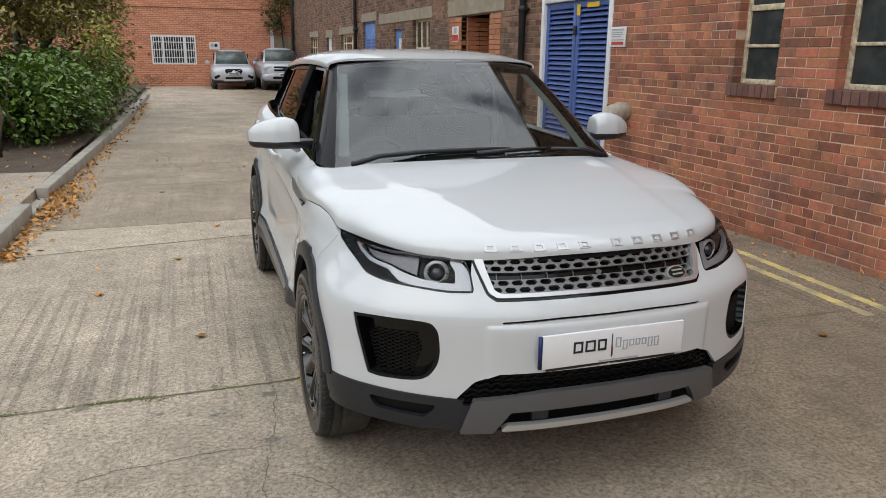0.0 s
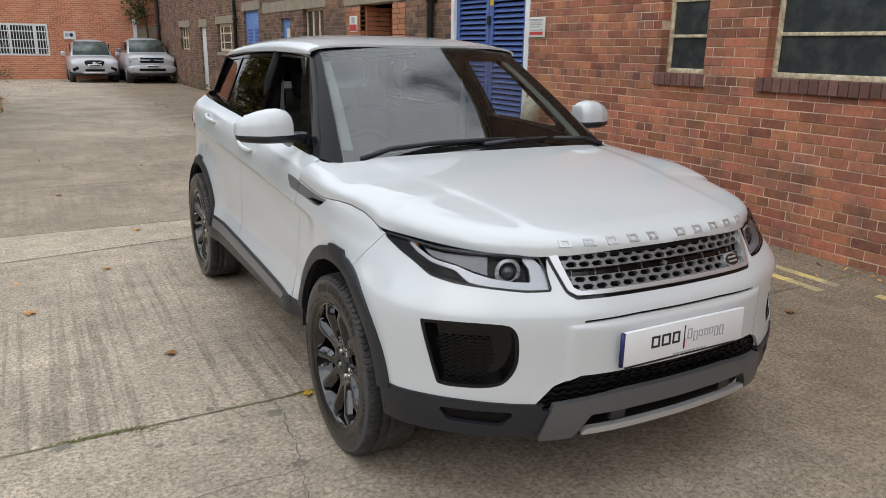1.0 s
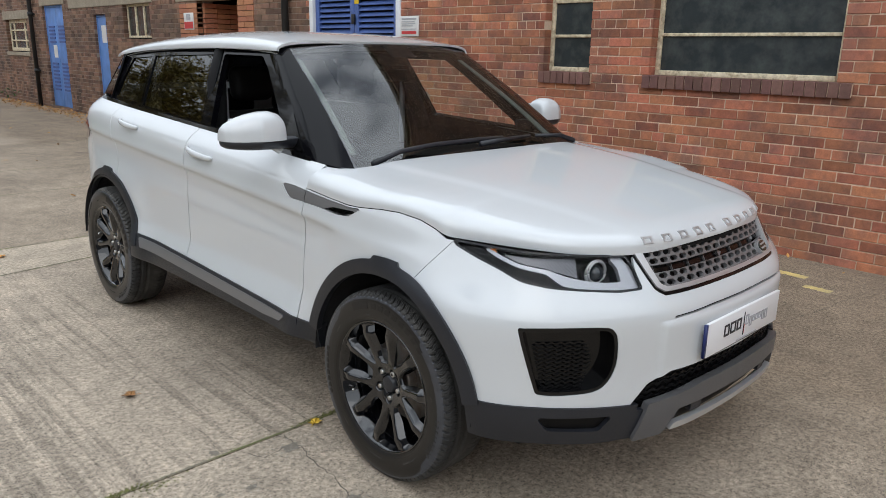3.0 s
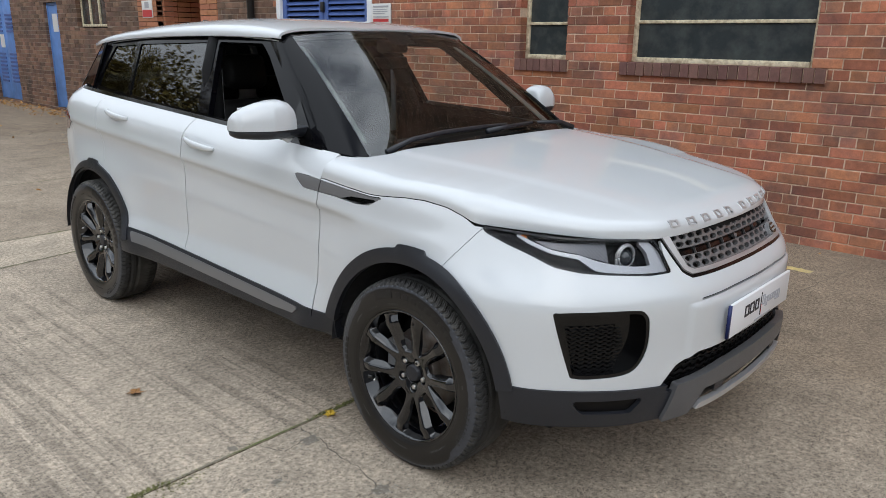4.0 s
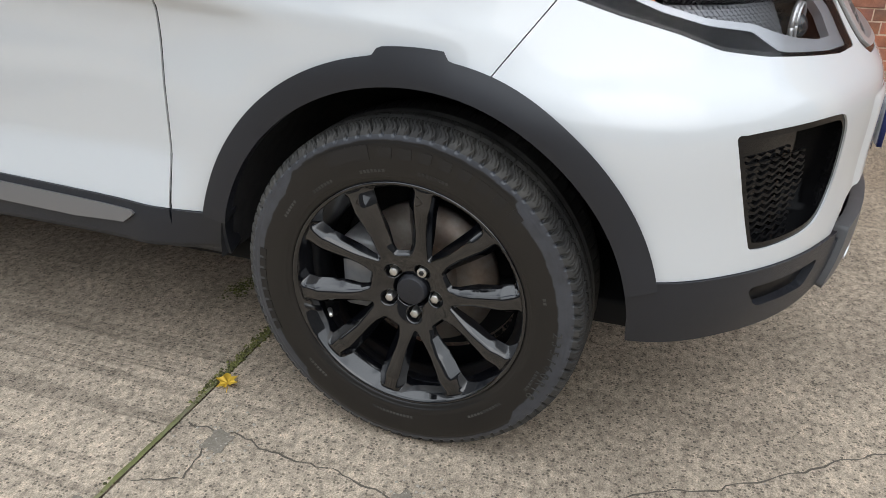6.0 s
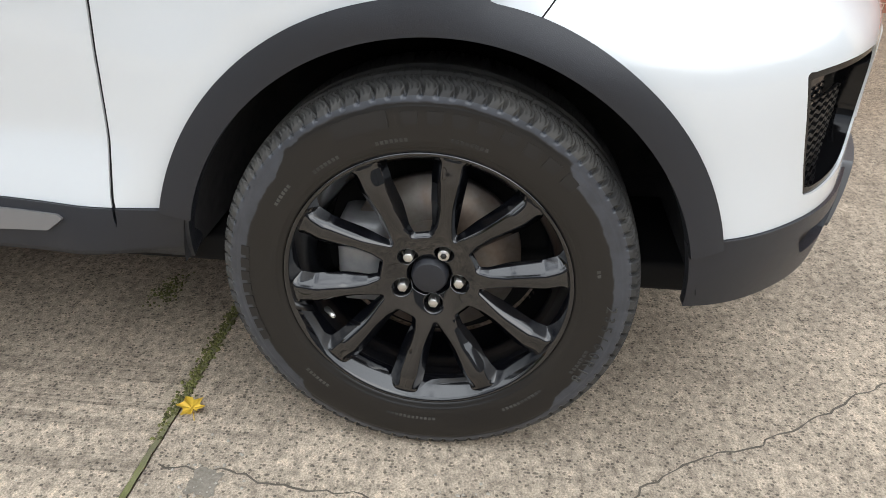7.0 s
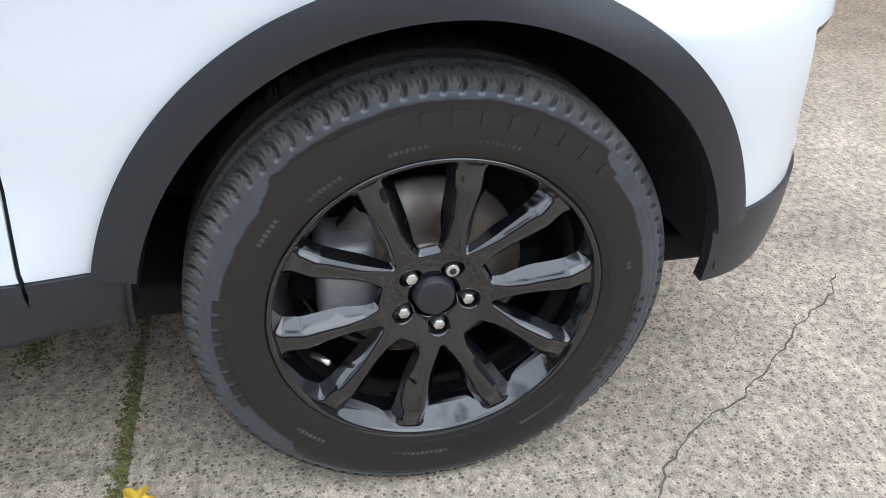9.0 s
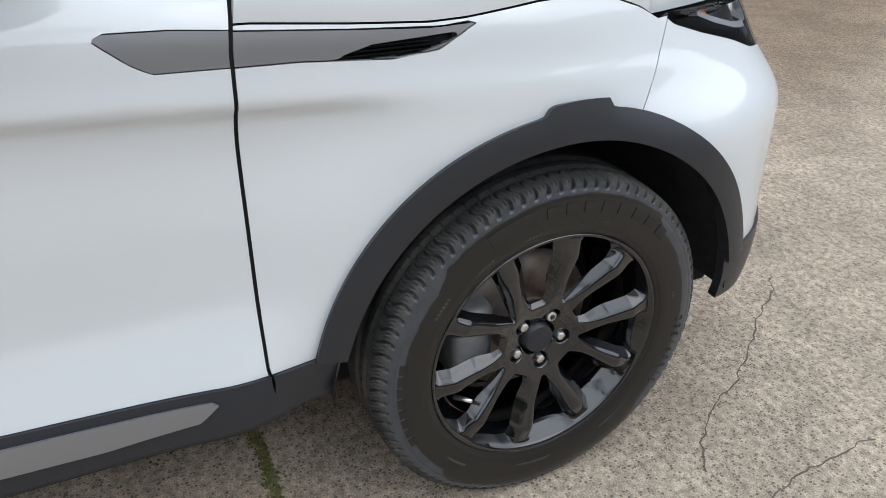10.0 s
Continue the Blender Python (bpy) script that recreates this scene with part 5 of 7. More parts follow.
# lower cladding and skid plate
low = offset_surface(skin, .006)
LOWFOG = ((.875, .443), (.640, .430), (.676, .392), (.850, .408))
part("lower_cladding", sheet(low, span(-1.25, 1.25, .0135), span(.285, .500, .010), (
    lambda u, v, p: clad_top(u) - .001 - v, lambda u, v, p: arch(p, 0, .430), lambda u, v, p: v - .337 - .020 * smooth(.62, .95, ab(u)),
    lambda u, v, p: poly_field(ab(u), v, LOWFOG, .006), lambda u, v, p: poly_field(u, v, ((-.53, .45), (.53, .45), (.40, .60), (-.40, .60)), .01), lambda u, v, p: poly_field(u, v, ((-.425, .345), (.425, .345), (.368, .427), (-.368, .427))),
    lambda u, v, p: bumper_line(v) + .35 - p[..., 1]), .02), CLAD, car, "grained dark grey plastic")
for sd in (-1, 1):
    part("lower_vent", sheet(offset_surface(skin, -.012), span(.60 * sd, .89 * sd, .008), span(.375, .445, .006),
                             (lambda u, v, p: np.abs((v * 1.0 + .006 * np.sin(u * 210)) % .016 - .008) - .0028,)), MESH_BLACK, car)
    part("lower_vent_back", sheet(offset_surface(skin, -.02), span(.60 * sd, .89 * sd, .03), span(.375, .445, .03)), MESH_BLACK, car)
SKID_OUT = ((-.545, .335), (-.50, .462), (-.46, .466), (-.25, .486), (.25, .486), (.46, .466), (.50, .462), (.545, .335), (.43, .342), (.37, .425), (-.37, .425), (-.43, .342))
skid_skin = offset_surface(skin, .020)
part("skid_plate", sheet(skid_skin, span(-.56, .56, .010), span(.32, .50, .007), (lambda u, v, p: -poly_field(u, v, SKID_OUT, .003),), .03), SKID, car, "satin grey skid plate")
part("skid_bar", sheet(offset_surface(skin, .024), span(-.42, .42, .012), span(.345, .385, .006), (lambda u, v, p: -poly_field(u, v, ((-.40, .352), (-.38, .372), (.38, .372), (.40, .352)), .002),), .02), SILVER, car, "silver lower bar")
part("skid_recess", sheet(offset_surface(skin, -.025), span(-.44, .44, .03), span(.34, .44, .02)), MESH_BLACK, car)
for sd in (-.26, .26):
    part("tow_cover", sheet(offset_surface(skin, .012), span(sd - .03, sd + .03, .01), span(.385, .43, .01), (), .02), CLAD, car)
# lower intake: wavy mesh before a dark recess
part("intake_back", sheet(offset_surface(skin, -.035), span(-.64, .64, .04), span(.42, .59, .03)), MESH_BLACK, car)


def wavy(pitch, wave, amp, bar):
    return lambda u, v, p: bar - np.abs((v + amp * np.sin(u * wave)) % pitch - pitch / 2)


part("intake_mesh", sheet(offset_surface(skin, -.02), span(-.59, .59, .006), span(.44, .57, .0035), (wavy(.020, 140, .0045, .0045), lambda u, v, p: -poly_field(u, v, INTAKE, .01)), .006, weld=1e-4), MESH_BLACK, car, "black wavy mesh")
# side intakes
for sd in (-1, 1):
    fog = part("side_intake", sheet(offset_surface(skin, -.004), span(.58 * sd, .97 * sd, .008), span(.50, .77, .008), (
        lambda u, v, p: -poly_field(ab(u), v, FOG, .004), lambda u, v, p: poly_field(ab(u), v, FOG, -.012)), .055), BLACK_GLOSS, car, "gloss black intake surround")
    part("intake_wall", sheet(offset_surface(skin, -.052), span(.60 * sd, .94 * sd, .02), span(.51, .75, .02), (lambda u, v, p: -poly_field(ab(u), v, FOG, .004),)), BLACK_GLOSS, fog)
    part("intake_mesh", sheet(offset_surface(skin, -.034), span(.70 * sd, .92 * sd, .004), span(.525, .715, .0023), (
        wavy(.0140, 190, .0032, .0028), lambda u, v, p: -poly_field(ab(u), v, ((.905, .675), (.72, .675), (.70, .62), (.735, .535), (.865, .535)), .004)), .006, weld=1e-4), MESH_BLACK, fog, "black wavy mesh")

# headlamps
for sd in (-1, 1):
    box_ = dict(us=span(.49 * sd, 1.30 * sd, .010), vs=span(.83, .975, .006))
    inside = lambda g: (lambda u, v, p: -poly_field(ab(u), v, LAMP, g))
    lamp = part("headlamp", sheet(offset_surface(skin, -.05), fields=(inside(.004),), **box_), LAMP_BLACK, car, "clear headlamp with silver light guide")
    part("lamp_rim", sheet(offset_surface(skin, -.001), fields=(inside(-.001), lambda u, v, p: poly_field(ab(u), v, LAMP, -.007)), thick=.05, **box_), BLACK_GLOSS, lamp)
    DRL = ((1.15, .955), (1.086, .935), (.986, .915), (.866, .902), (.80, .868), (.706, .855), (.60, .850), (.520, .848), (.523, .90), (.568, .938), (.604, .938), (.580, .908), (.576, .866), (.64, .868), (.714, .877), (.782, .890), (.858, .910), (.986, .9225), (1.086, .9425), (1.14, .957))
    part("light_guide", sheet(offset_surface(skin, -.012), fields=(lambda u, v, p: -poly_field(ab(u), v, DRL, .002),), thick=.016, **box_), GUIDE, lamp, "frosted silver light guide")
    part("black_mask", sheet(offset_surface(skin, -.010), fields=(lambda u, v, p: -poly_field(ab(u), v, ((1.25, .954), (1.17, .926), (1.05, .899), (.965, .876), (.86, .862), (.73, .850), (.81, .866), (.872, .899), (.986, .9115), (1.086, .9315), (1.16, .953)), .001),), thick=.01, **box_), LAMP_BLACK, lamp)
    refl = lambda u, v: offset_surface(skin, -.030)(u, v) + np.stack([0 * u, .004 * np.sin(u * 420) * np.cos(v * 500), 0 * u], -1)
    part("reflector", sheet(refl, span(.725 * sd, 1.10 * sd, .004), span(.885, .955, .004), (lambda u, v, p: -poly_field(ab(u), v, ((.735, .893), (.79, .905), (.87, .922), (1.0, .934), (1.07, .950), (.735, .947)), .002),), .01), REFLECT, lamp, "fluted chrome reflector")
    part("side_marker", sheet(offset_surface(skin, -.014), span(1.10 * sd, 1.16 * sd, .004), span(.945, .966, .003), (lambda u, v, p: -poly_field(ab(u), v, ((1.105, .952), (1.15, .961), (1.12, .961)), .0015),), .01), AMBER, lamp, "small amber side marker")
    c = skin(np.array(.655 * sd), np.array(.904))
    nrm = c - offset_surface(skin, -.01)(np.array(.655 * sd), np.array(.904))
    nrm = Vector(nrm / np.linalg.norm(nrm))
    aim = Vector((0.25 * sd, -1, -.05)).normalized()
    bm = bmesh.new()
    bmesh.ops.create_uvsphere(bm, u_segments=28, v_segments=16, radius=.030)
    bmesh.ops.transform(bm, matrix=Matrix.Translation(Vector(c) - nrm * .045), verts=bm.verts)
    part("projector", bm, FAR_GLASS, lamp, "dark projector lens")
    for rad, back, tube in ((.035, .028, .004), (.041, .036, .005)):
        ring = [Vector(c) - nrm * back + (aim.cross(Vector((0, 0, 1))).normalized() * math.cos(t) + Vector((0, 0, 1)) * math.sin(t)) * rad for t in np.linspace(0, math.tau, 33)]
        part("projector_ring", rod(ring, tube, 8), SILVER, lamp)
    ln = part("lamp_lens", sheet(skin, fields=(inside(0.0),), **box_), LENS, lamp, "clear polycarbonate lens")
    ln.visible_shadow = False

# grille
G_IN = ((-.486, .962), (-.472, .925), (-.432, .846), (-.405, .836), (.405, .836), (.432, .846), (.472, .925), (.486, .962))
gs, gz = span(-.56, .56, .009), span(.80, .965, .006)
grille = part("grille", sheet(offset_surface(skin, -.055), span(-.54, .54, .04), span(.80, .99, .03), (lambda u, v, p: -poly_field(u, v, GRILLE, .01),)), MESH_BLACK, car, "silver hexagon grille in a bright surround")
part("grille_border", sheet(offset_surface(skin, -.001), gs, gz, (lambda u, v, p: -poly_field(u, v, GRILLE, -.001), lambda u, v, p: poly_field(u, v, GRILLE, -.010)), .05), BLACK_GLOSS, grille)
part("grille_surround", sheet(offset_surface(skin, .006), gs, gz, (lambda u, v, p: -poly_field(u, v, GRILLE, -.010), lambda u, v, p: poly_field(u, v, G_IN, -.001)), .03), SILVER, grille, "bright silver surround")


def hexes(u, v, z0, pitch=.0565, rise=.0215):
    """Distance to the nearest cell of two staggered rows, negative inside."""
    best = np.full(np.shape(u), 9.0)
    for k in (0, 1):
        du = np.abs((u + (pitch / 2 if k else 0)) % pitch - pitch / 2)
        dv = np.abs(v - z0 - k * rise)
        best = np.minimum(best, np.maximum(dv - .0078, (du * .62 + dv * .78) - .0150))
    return best


for z0, z1 in ((.838, .882), (.904, .950)):
    part("grille_band", sheet(offset_surface(skin, -.006), span(-.50, .50, .0045), span(z0, z1, .0032), (
        lambda u, v, p: hexes(u, v, z0 + .0115 + .001), lambda u, v, p: -poly_field(u, v, G_IN, -.002)), .016, weld=1e-4), DARK_SILVER, grille, "smoked silver bar with hexagon cells")
part("grille_bar", sheet(offset_surface(skin, -.03), span(-.48, .48, .02), span(.884, .898, .004), (lambda u, v, p: -poly_field(u, v, G_IN, -.002),), .01), BLACK_GLOSS, grille)
for k in range(9):
    u0 = -.42 + k * .105
    part("grille_stay", sheet(offset_surface(skin, -.022), span(u0 - .0015, u0 + .0015, .003), span(.882, .905, .01), (), .02), DARK_SILVER, grille)
part("badge", sheet(offset_surface(skin, .006), span(.27, .39, .004), span(.828, .886, .003), (lambda u, v, p: 1 - np.hypot((u - .33) / .049, (v - .857) / .0235),), .016), SILVER, grille, "plain oval badge with a silver rim")
part("badge_face", sheet(offset_surface(skin, .0095), span(.27, .39, .004), span(.828, .886, .003), (lambda u, v, p: 1 - np.hypot((u - .33) / .042, (v - .857) / .0185),), .004), GREEN_INK, grille)
for dz in (-.006, .007):
    part("badge_bar", sheet(offset_surface(skin, .0115), span(.303, .357, .006), span(.857 + dz - .0028, .857 + dz + .0028, .0028), (), .002), SILVER, grille)

# number plate with a dealer's card on it: plain shapes only
plate = part("number_plate", boxes((-.274, .298, -.9145, -.902, .582, .706), bevel=.003), PLATE_W, car, "white plate with dark and grey bars")
part("plate_holder", boxes((-.25, .28, -.901, -.86, .566, .585), (-.2, .24, -.9, -.85, .60, .69), bevel=.003), INK, plate)
part("plate_band", boxes((-.286, -.2745, -.913, -.903, .584, .704)), BLUE_INK, plate)
def hollow(x0, x1, z0, z1, t):
    """A thin upright frame: the place of a letter."""
    f = (-.917, -.9148)
    return boxes((x0, x0 + t, *f, z0, z1), (x1 - t, x1, *f, z0, z1), (x0 + t, x1 - t, *f, z1 - t, z1), (x0 + t, x1 - t, *f, z0, z0 + t))


for x0, x1 in ((-.155, -.118), (-.108, -.068), (-.058, -.024)):
    part("print_bar", hollow(x0, x1, .630, .672, .007), INK, plate, smooth_faces=False)
part("print_bar", boxes((-.003, .000, -.917, -.9148, .600, .688)), INK, plate, smooth_faces=False)
part("print_bar", boxes((.0015, .003, -.917, -.9148, .606, .640)), RED_INK, plate, smooth_faces=False)
part("print_bar", hollow(.014, .036, .634, .672, .004), GREY_INK, plate, smooth_faces=False)
for i in range(6):
    part("print_bar", hollow(.044 + i * .026, .063 + i * .026, .634 - .012 * (i in (0, 4, 5)), .659, .0035), GREY_INK, plate, smooth_faces=False)
part("print_bar", boxes((-.05, .11, -.917, -.9148, .5865, .592)), GREY_INK, plate, smooth_faces=False)

# wings, doors, rear quarters
VENT_F = ((.545, .978), (.44, .976), (.30, .966), (.225, .972), (.148, 1.011), (.22, 1.006), (.36, 1.014), (.545, 1.028))
VENT_D = ((.512, .978), (.63, .981), (.655, .995), (.705, 1.037), (.60, 1.034), (.512, 1.026))
side_zs = span(.45, 1.13, .0125)
HINGE = 1.612
for sd in (-1, 1):
    flank = lambda u, v, sd=sd: side_skin(u, v, sd)
    part("front_wing", sheet(flank, span(-.36, .60, .0125), side_zs, (
        lambda u, v, p: u - bumper_line(v) - .0015, lambda u, v, p: hood_shut(u) - .003 - v, lambda u, v, p: door_cut(v) - .003 - u, lambda u, v, p: v - sill_edge(u),
        lambda u, v, p: np.hypot(u + .010, v - .368) - .455, lambda u, v, p: poly_field(u, v, VENT_F)), .02), PAINT, car)
    vent = part("wing_vent", sheet(offset_surface(flank, -.002), span(.13, .53, .01), span(.955, 1.035, .006), (lambda u, v, p: -poly_field(u, v, VENT_F, -.002), lambda u, v, p: hood_shut(u) - .010 - v, lambda u, v, p: door_cut(v) - .003 - u, lambda u, v, p: poly_field(u, v, ((.40, .973), (.27, .968), (.20, .985), (.19, .996), (.33, .990)))), .02), DARK_SILVER, car, "smoked silver wing vent")
    part("vent_recess", sheet(offset_surface(flank, -.022), span(.12, .53, .02), span(.95, 1.045, .012), (lambda u, v, p: -poly_field(u, v, VENT_F, .004),)), MESH_BLACK, vent)
    for k in range(3):
        part("vent_fin", sheet(offset_surface(flank, -.008), span(.20 + .02 * k, .385, .02), span(.9745 + .006 * k, .9765 + .006 * k, .002), (), .012), BLACK_GLOSS, vent)
    low_edge = lambda u, v, p: v - sill_edge(u)
    belt = lambda u, v, p: belt_z(u) - v
    fd = part("front_door", sheet(flank, span(.44, 1.64, .0125), span(.46, 1.24, .0125), (lambda u, v, p: u - door_cut(v) - .003, lambda u, v, p: HINGE - .003 - u, low_edge, belt, lambda u, v, p: poly_field(u, v, VENT_D)), .02), PAINT, car)
    part("door_blade", sheet(offset_surface(flank, -.002), span(.50, .72, .008), span(.965, 1.045, .006), (lambda u, v, p: -poly_field(u, v, VENT_D, -.0015), lambda u, v, p: u - door_cut(v) - .003), .015), DARK_SILVER, fd, "smoked silver blade")
    part("blade_back", sheet(offset_surface(flank, -.016), span(.50, .72, .02), span(.965, 1.045, .02)), MESH_BLACK, fd)
    rd = part("rear_door", sheet(flank, span(HINGE, 2.60, .0125), span(.46, 1.28, .0125), (lambda u, v, p: u - HINGE - .003, lambda u, v, p: 2.50 + .10 * smooth(.85, 1.2, v) - .003 - u, low_edge, belt, lambda u, v, p: np.hypot(u - 2.678, v - .368) - .50), .02), PAINT, car)
    part("rear_quarter", sheet(flank, span(2.10, 3.02, .0125), span(.46, 1.30, .0125), (lambda u, v, p: np.maximum(u - 2.50 - .10 * smooth(.85, 1.2, v) - .001, -(np.hypot(u - 2.678, v - .368) - .496)), lambda u, v, p: 3.0 - u, low_edge, belt, lambda u, v, p: np.hypot(u - 2.678, v - .368) - .455), .02), PAINT, car)
    for door_, y0, z0 in ((fd, 1.318, 1.060), (rd, 2.195, 1.132)):
        pts = [side_skin(y0 + t * .25, z0 + .022 * t, sd) + np.array((sd * (.030 * math.sin(math.pi * min(max(t, .0), 1)) ** .5 + .002), 0, 0)) for t in np.linspace(0, 1, 15)]
        bm = rod([tuple(p) for p in pts], [.0125 * (.6 + .4 * math.sin(math.pi * t) ** .5) for t in np.linspace(0, 1, 15)], 12)
        for v in bm.verts:
            v.co.z = (v.co.z - z0) * 1.25 + z0
        part("handle", bm, PAINT, door_)
        part("handle_cup", sheet(offset_surface(flank, .001), span(y0 + .07, y0 + .18, .008), span(z0 - .022, z0 + .05, .008), (lambda u, v, p: 1 - np.hypot((u - y0 - .125) / .052, (v - z0 - .016) / .032),)), PAINT, door_)
    # black strips just behind the shut lines stand in for the gaps' shade
    for nm_, line_, hi_ in (("door_seal", door_cut, 1.115), ("rear_door_seal", lambda v: HINGE + 0 * v, 1.17)):
        part(nm_, sheet(lambda a, v, sd=sd, line_=line_: offset_surface(lambda u, w: side_skin(u, w, sd), -.0045)(line_(v) + a, v), span(-.009, .009, .006), span(.47, hi_, .02)), LINING, fd if nm_ == "door_seal" else rd)
    # sill cladding and its silver strip
    part("sill", sheet(offset_surface(flank, .007), span(.36, 2.36, .02), span(.345, .56, .010), (
        lambda u, v, p: sill_edge(u) - .001 - v, lambda u, v, p: v - .362 - .02 * smooth(.62, .50, u), lambda u, v, p: np.hypot(u + .010, v - .368) - .440, lambda u, v, p: np.hypot(u - 2.678, v - .368) - .440,
        lambda u, v, p: np.abs(u - door_cut(v)) - .003), .05), CLAD, car, "grained dark grey plastic sill")
    part("sill_strip", sheet(offset_surface(flank, .013), span(.60, 2.20, .02), span(.42, .54, .006), (
        lambda u, v, p: -poly_field(u, v, ((.625, .472), (.66, .447), (.80, .440), (2.12, .474), (2.15, .522)), .002),), .008), DARK_SILVER, car, "smoked silver sill strip")
    # wheel arch trims
    for hub in (0.0, 2.66):
        def lip(an, rad, hub=hub, sd=sd, d=0.0):
            tab = .015 * smooth(1.40, 1.43, an) * (1 - smooth(1.66, 1.70, an))
            rr = .432 + (rad - .432) * (1 + tab / .055)
            y_, z_ = hub - .010 - rr * np.cos(an), .368 + rr * np.sin(an)
            t = (rad - .432) / .055
            p = side_skin(y_, z_, sd)
            p[..., 0] += sd * (.018 - .006 * t**2)
            return p
        part("wheel_arch_trim", sheet(lip, span(.215, math.pi - .235, .022), np.array((.432, .437, .450, .464, .477, .485, .487)), (), .028, middle=(0, hub, .4)), CLAD, car, "grained dark grey arch trim")
        bm = bmesh.new()
        rows = []
        for xw in (.975, .94, .55):
            rows.append([bm.verts.new((sd * min(xw, .955), hub - .010 - .446 * math.cos(t), .368 + .446 * math.sin(t))) for t in np.linspace(.03, math.pi - .03, 40)])
        for r_, q_ in zip(rows[1:], rows[2:]):
            for k in range(39):
                bm.faces.new((r_[k], r_[k + 1], q_[k + 1], q_[k]))
        bm.faces.new(rows[2])
        bmesh.ops.delete(bm, geom=rows[0], context="VERTS")
        part("wheel_arch_liner", bm, FELT, car)

# tail
part("tail", sheet(skin, np.concatenate([span(-PLAN_S[-1], -4.0, .04), span(4.0, PLAN_S[-1], .04)]), span(.40, 1.27, .03), (lambda u, v, p: p[..., 1] - 3.003, lambda u, v, p: ab(u) - 3.5)), PAINT, car)
part("rear_cladding", sheet(offset_surface(skin, .006), np.concatenate([span(-PLAN_S[-1], -4.0, .04), span(4.0, PLAN_S[-1], .04)]), span(.30, .52, .02), (lambda u, v, p: p[..., 1] - 3.06, lambda u, v, p: ab(u) - 3.5), .02), CLAD, car)
for sd in (-1, 1):
    tl = part("tail_lamp", sheet(offset_surface(lambda u, v: skin(u, v), .004), sd * span(4.15, 4.75, .02), span(.98, 1.12, .01), (lambda u, v, p: -poly_field(p[..., 1], v, ((2.98, 1.08), (3.05, 1.12), (3.40, 1.13), (3.40, .99), (3.1, 1.0)), .004),), .015), material("dark red lamp", (.10, .005, .006), .12, coat=.6), car, "dark red tail lamp")

# bonnet
bonnet = part("bonnet", sheet(hood, np.concatenate([span(0, .06, .004), span(.06, 1, .0085)[1:]]), np.sin(span(-1, 1, .016) * math.pi / 2) * .35 + span(-1, 1, .016) * .65, (lambda u, v, p: hood_rear(p[..., 0]) - p[..., 1], lambda u, v, p: door_cut(p[..., 2]) - .003 - p[..., 1]), .018), PAINT, car)
HW, HA = np.meshgrid(np.linspace(.01, .42, 160), np.linspace(-.95, .95, 500), indexing="ij")
HP = hood(HW, HA)
for k, x in enumerate([-.405 + .087 * i for i in range(5)] + [.075 + .090 * i for i in range(5)]):
    def place(x, z):
        i = np.unravel_index(np.argmin((HP[..., 0] - x) ** 2 + (HP[..., 2] - z) ** 2 + 9 * (HP[..., 1] > -.60)), HW.shape)
        return Vector(HP[i])
    a, b, c, d = place(x - .021, .972), place(x + .021, .972), place(x + .021, .994), place(x - .021, .994)
    nr = (b - a).cross(d - a).normalized()
    nr = nr if nr.y < 0 else -nr
    bm = bmesh.new()
    outer, mid_ = [a, b, c, d], (a + b + c + d) / 4
    inner = [mid_ + (p - mid_) * .52 for p in outer]
    top_o, top_i, bot_o = [bm.verts.new(p + nr * .0045) for p in outer], [bm.verts.new(p + nr * .0045) for p in inner], [bm.verts.new(p - nr * .002) for p in outer]
    bot_i = [bm.verts.new(p + nr * .0005) for p in inner]
    for i in range(4):
        j = (i + 1) % 4
        if not (k % 3 == 1 and i == 0):
            bm.faces.new((top_o[i], top_o[j], top_i[j], top_i[i]))
        bm.faces.new((bot_o[i], bot_o[j], top_o[j], top_o[i]))
        bm.faces.new((top_i[i], top_i[j], bot_i[j], bot_i[i]))
    bmesh.ops.recalc_face_normals(bm, faces=bm.faces)
    part("lettering_bar", bm, SILVER, bonnet, smooth_faces=False)
part("bonnet_gap", sheet(lambda u, v: hood(u, v) * np.array((.985, 1, 1)) - np.array((0, -.012, .022)), span(0, 1, .02), span(-1, 1, .03), (lambda u, v, p: hood_rear(p[..., 0]) + .05 - p[..., 1],)), LINING, car)
# scuttle, windscreen, pillars, roof
part("scuttle", sheet(lambda u, v: windscreen(u, v * 0) + np.stack([0 * u, -.10 + .14 * v, -.012 + .02 * v], -1), span(-.98, .98, .05), span(0, 1, .25)), CLAD, car)
glass = part("windscreen", sheet(windscreen, span(-.93, .93, .04), span(.0, 1, .04)), CLEAR, car, "clear windscreen with a dark edge")
glass.visible_shadow = False
under = lambda u, v: windscreen(u, v) - np.array((0, -.002, .003))
part("dark_edge", sheet(under, span(-.93, .93, .02), span(0, 1, .015), (lambda u, v, p: np.maximum(np.maximum(ab(u) - .917, .055 + .05 * smooth(.4, .9, ab(u)) - v), np.maximum(v - .972, np.minimum(.13 - ab(u), v - .86))),)), MESH_BLACK, glass, "black printed edge band")
part("mirror_housing", boxes((-.06, .06, 1.0, 1.12, 1.50, 1.56), bevel=.015), DASH, glass)
part("rear_view_mirror", boxes((-.115, .115, 1.06, 1.085, 1.415, 1.48), bevel=.012), BLACK_GLOSS, glass)
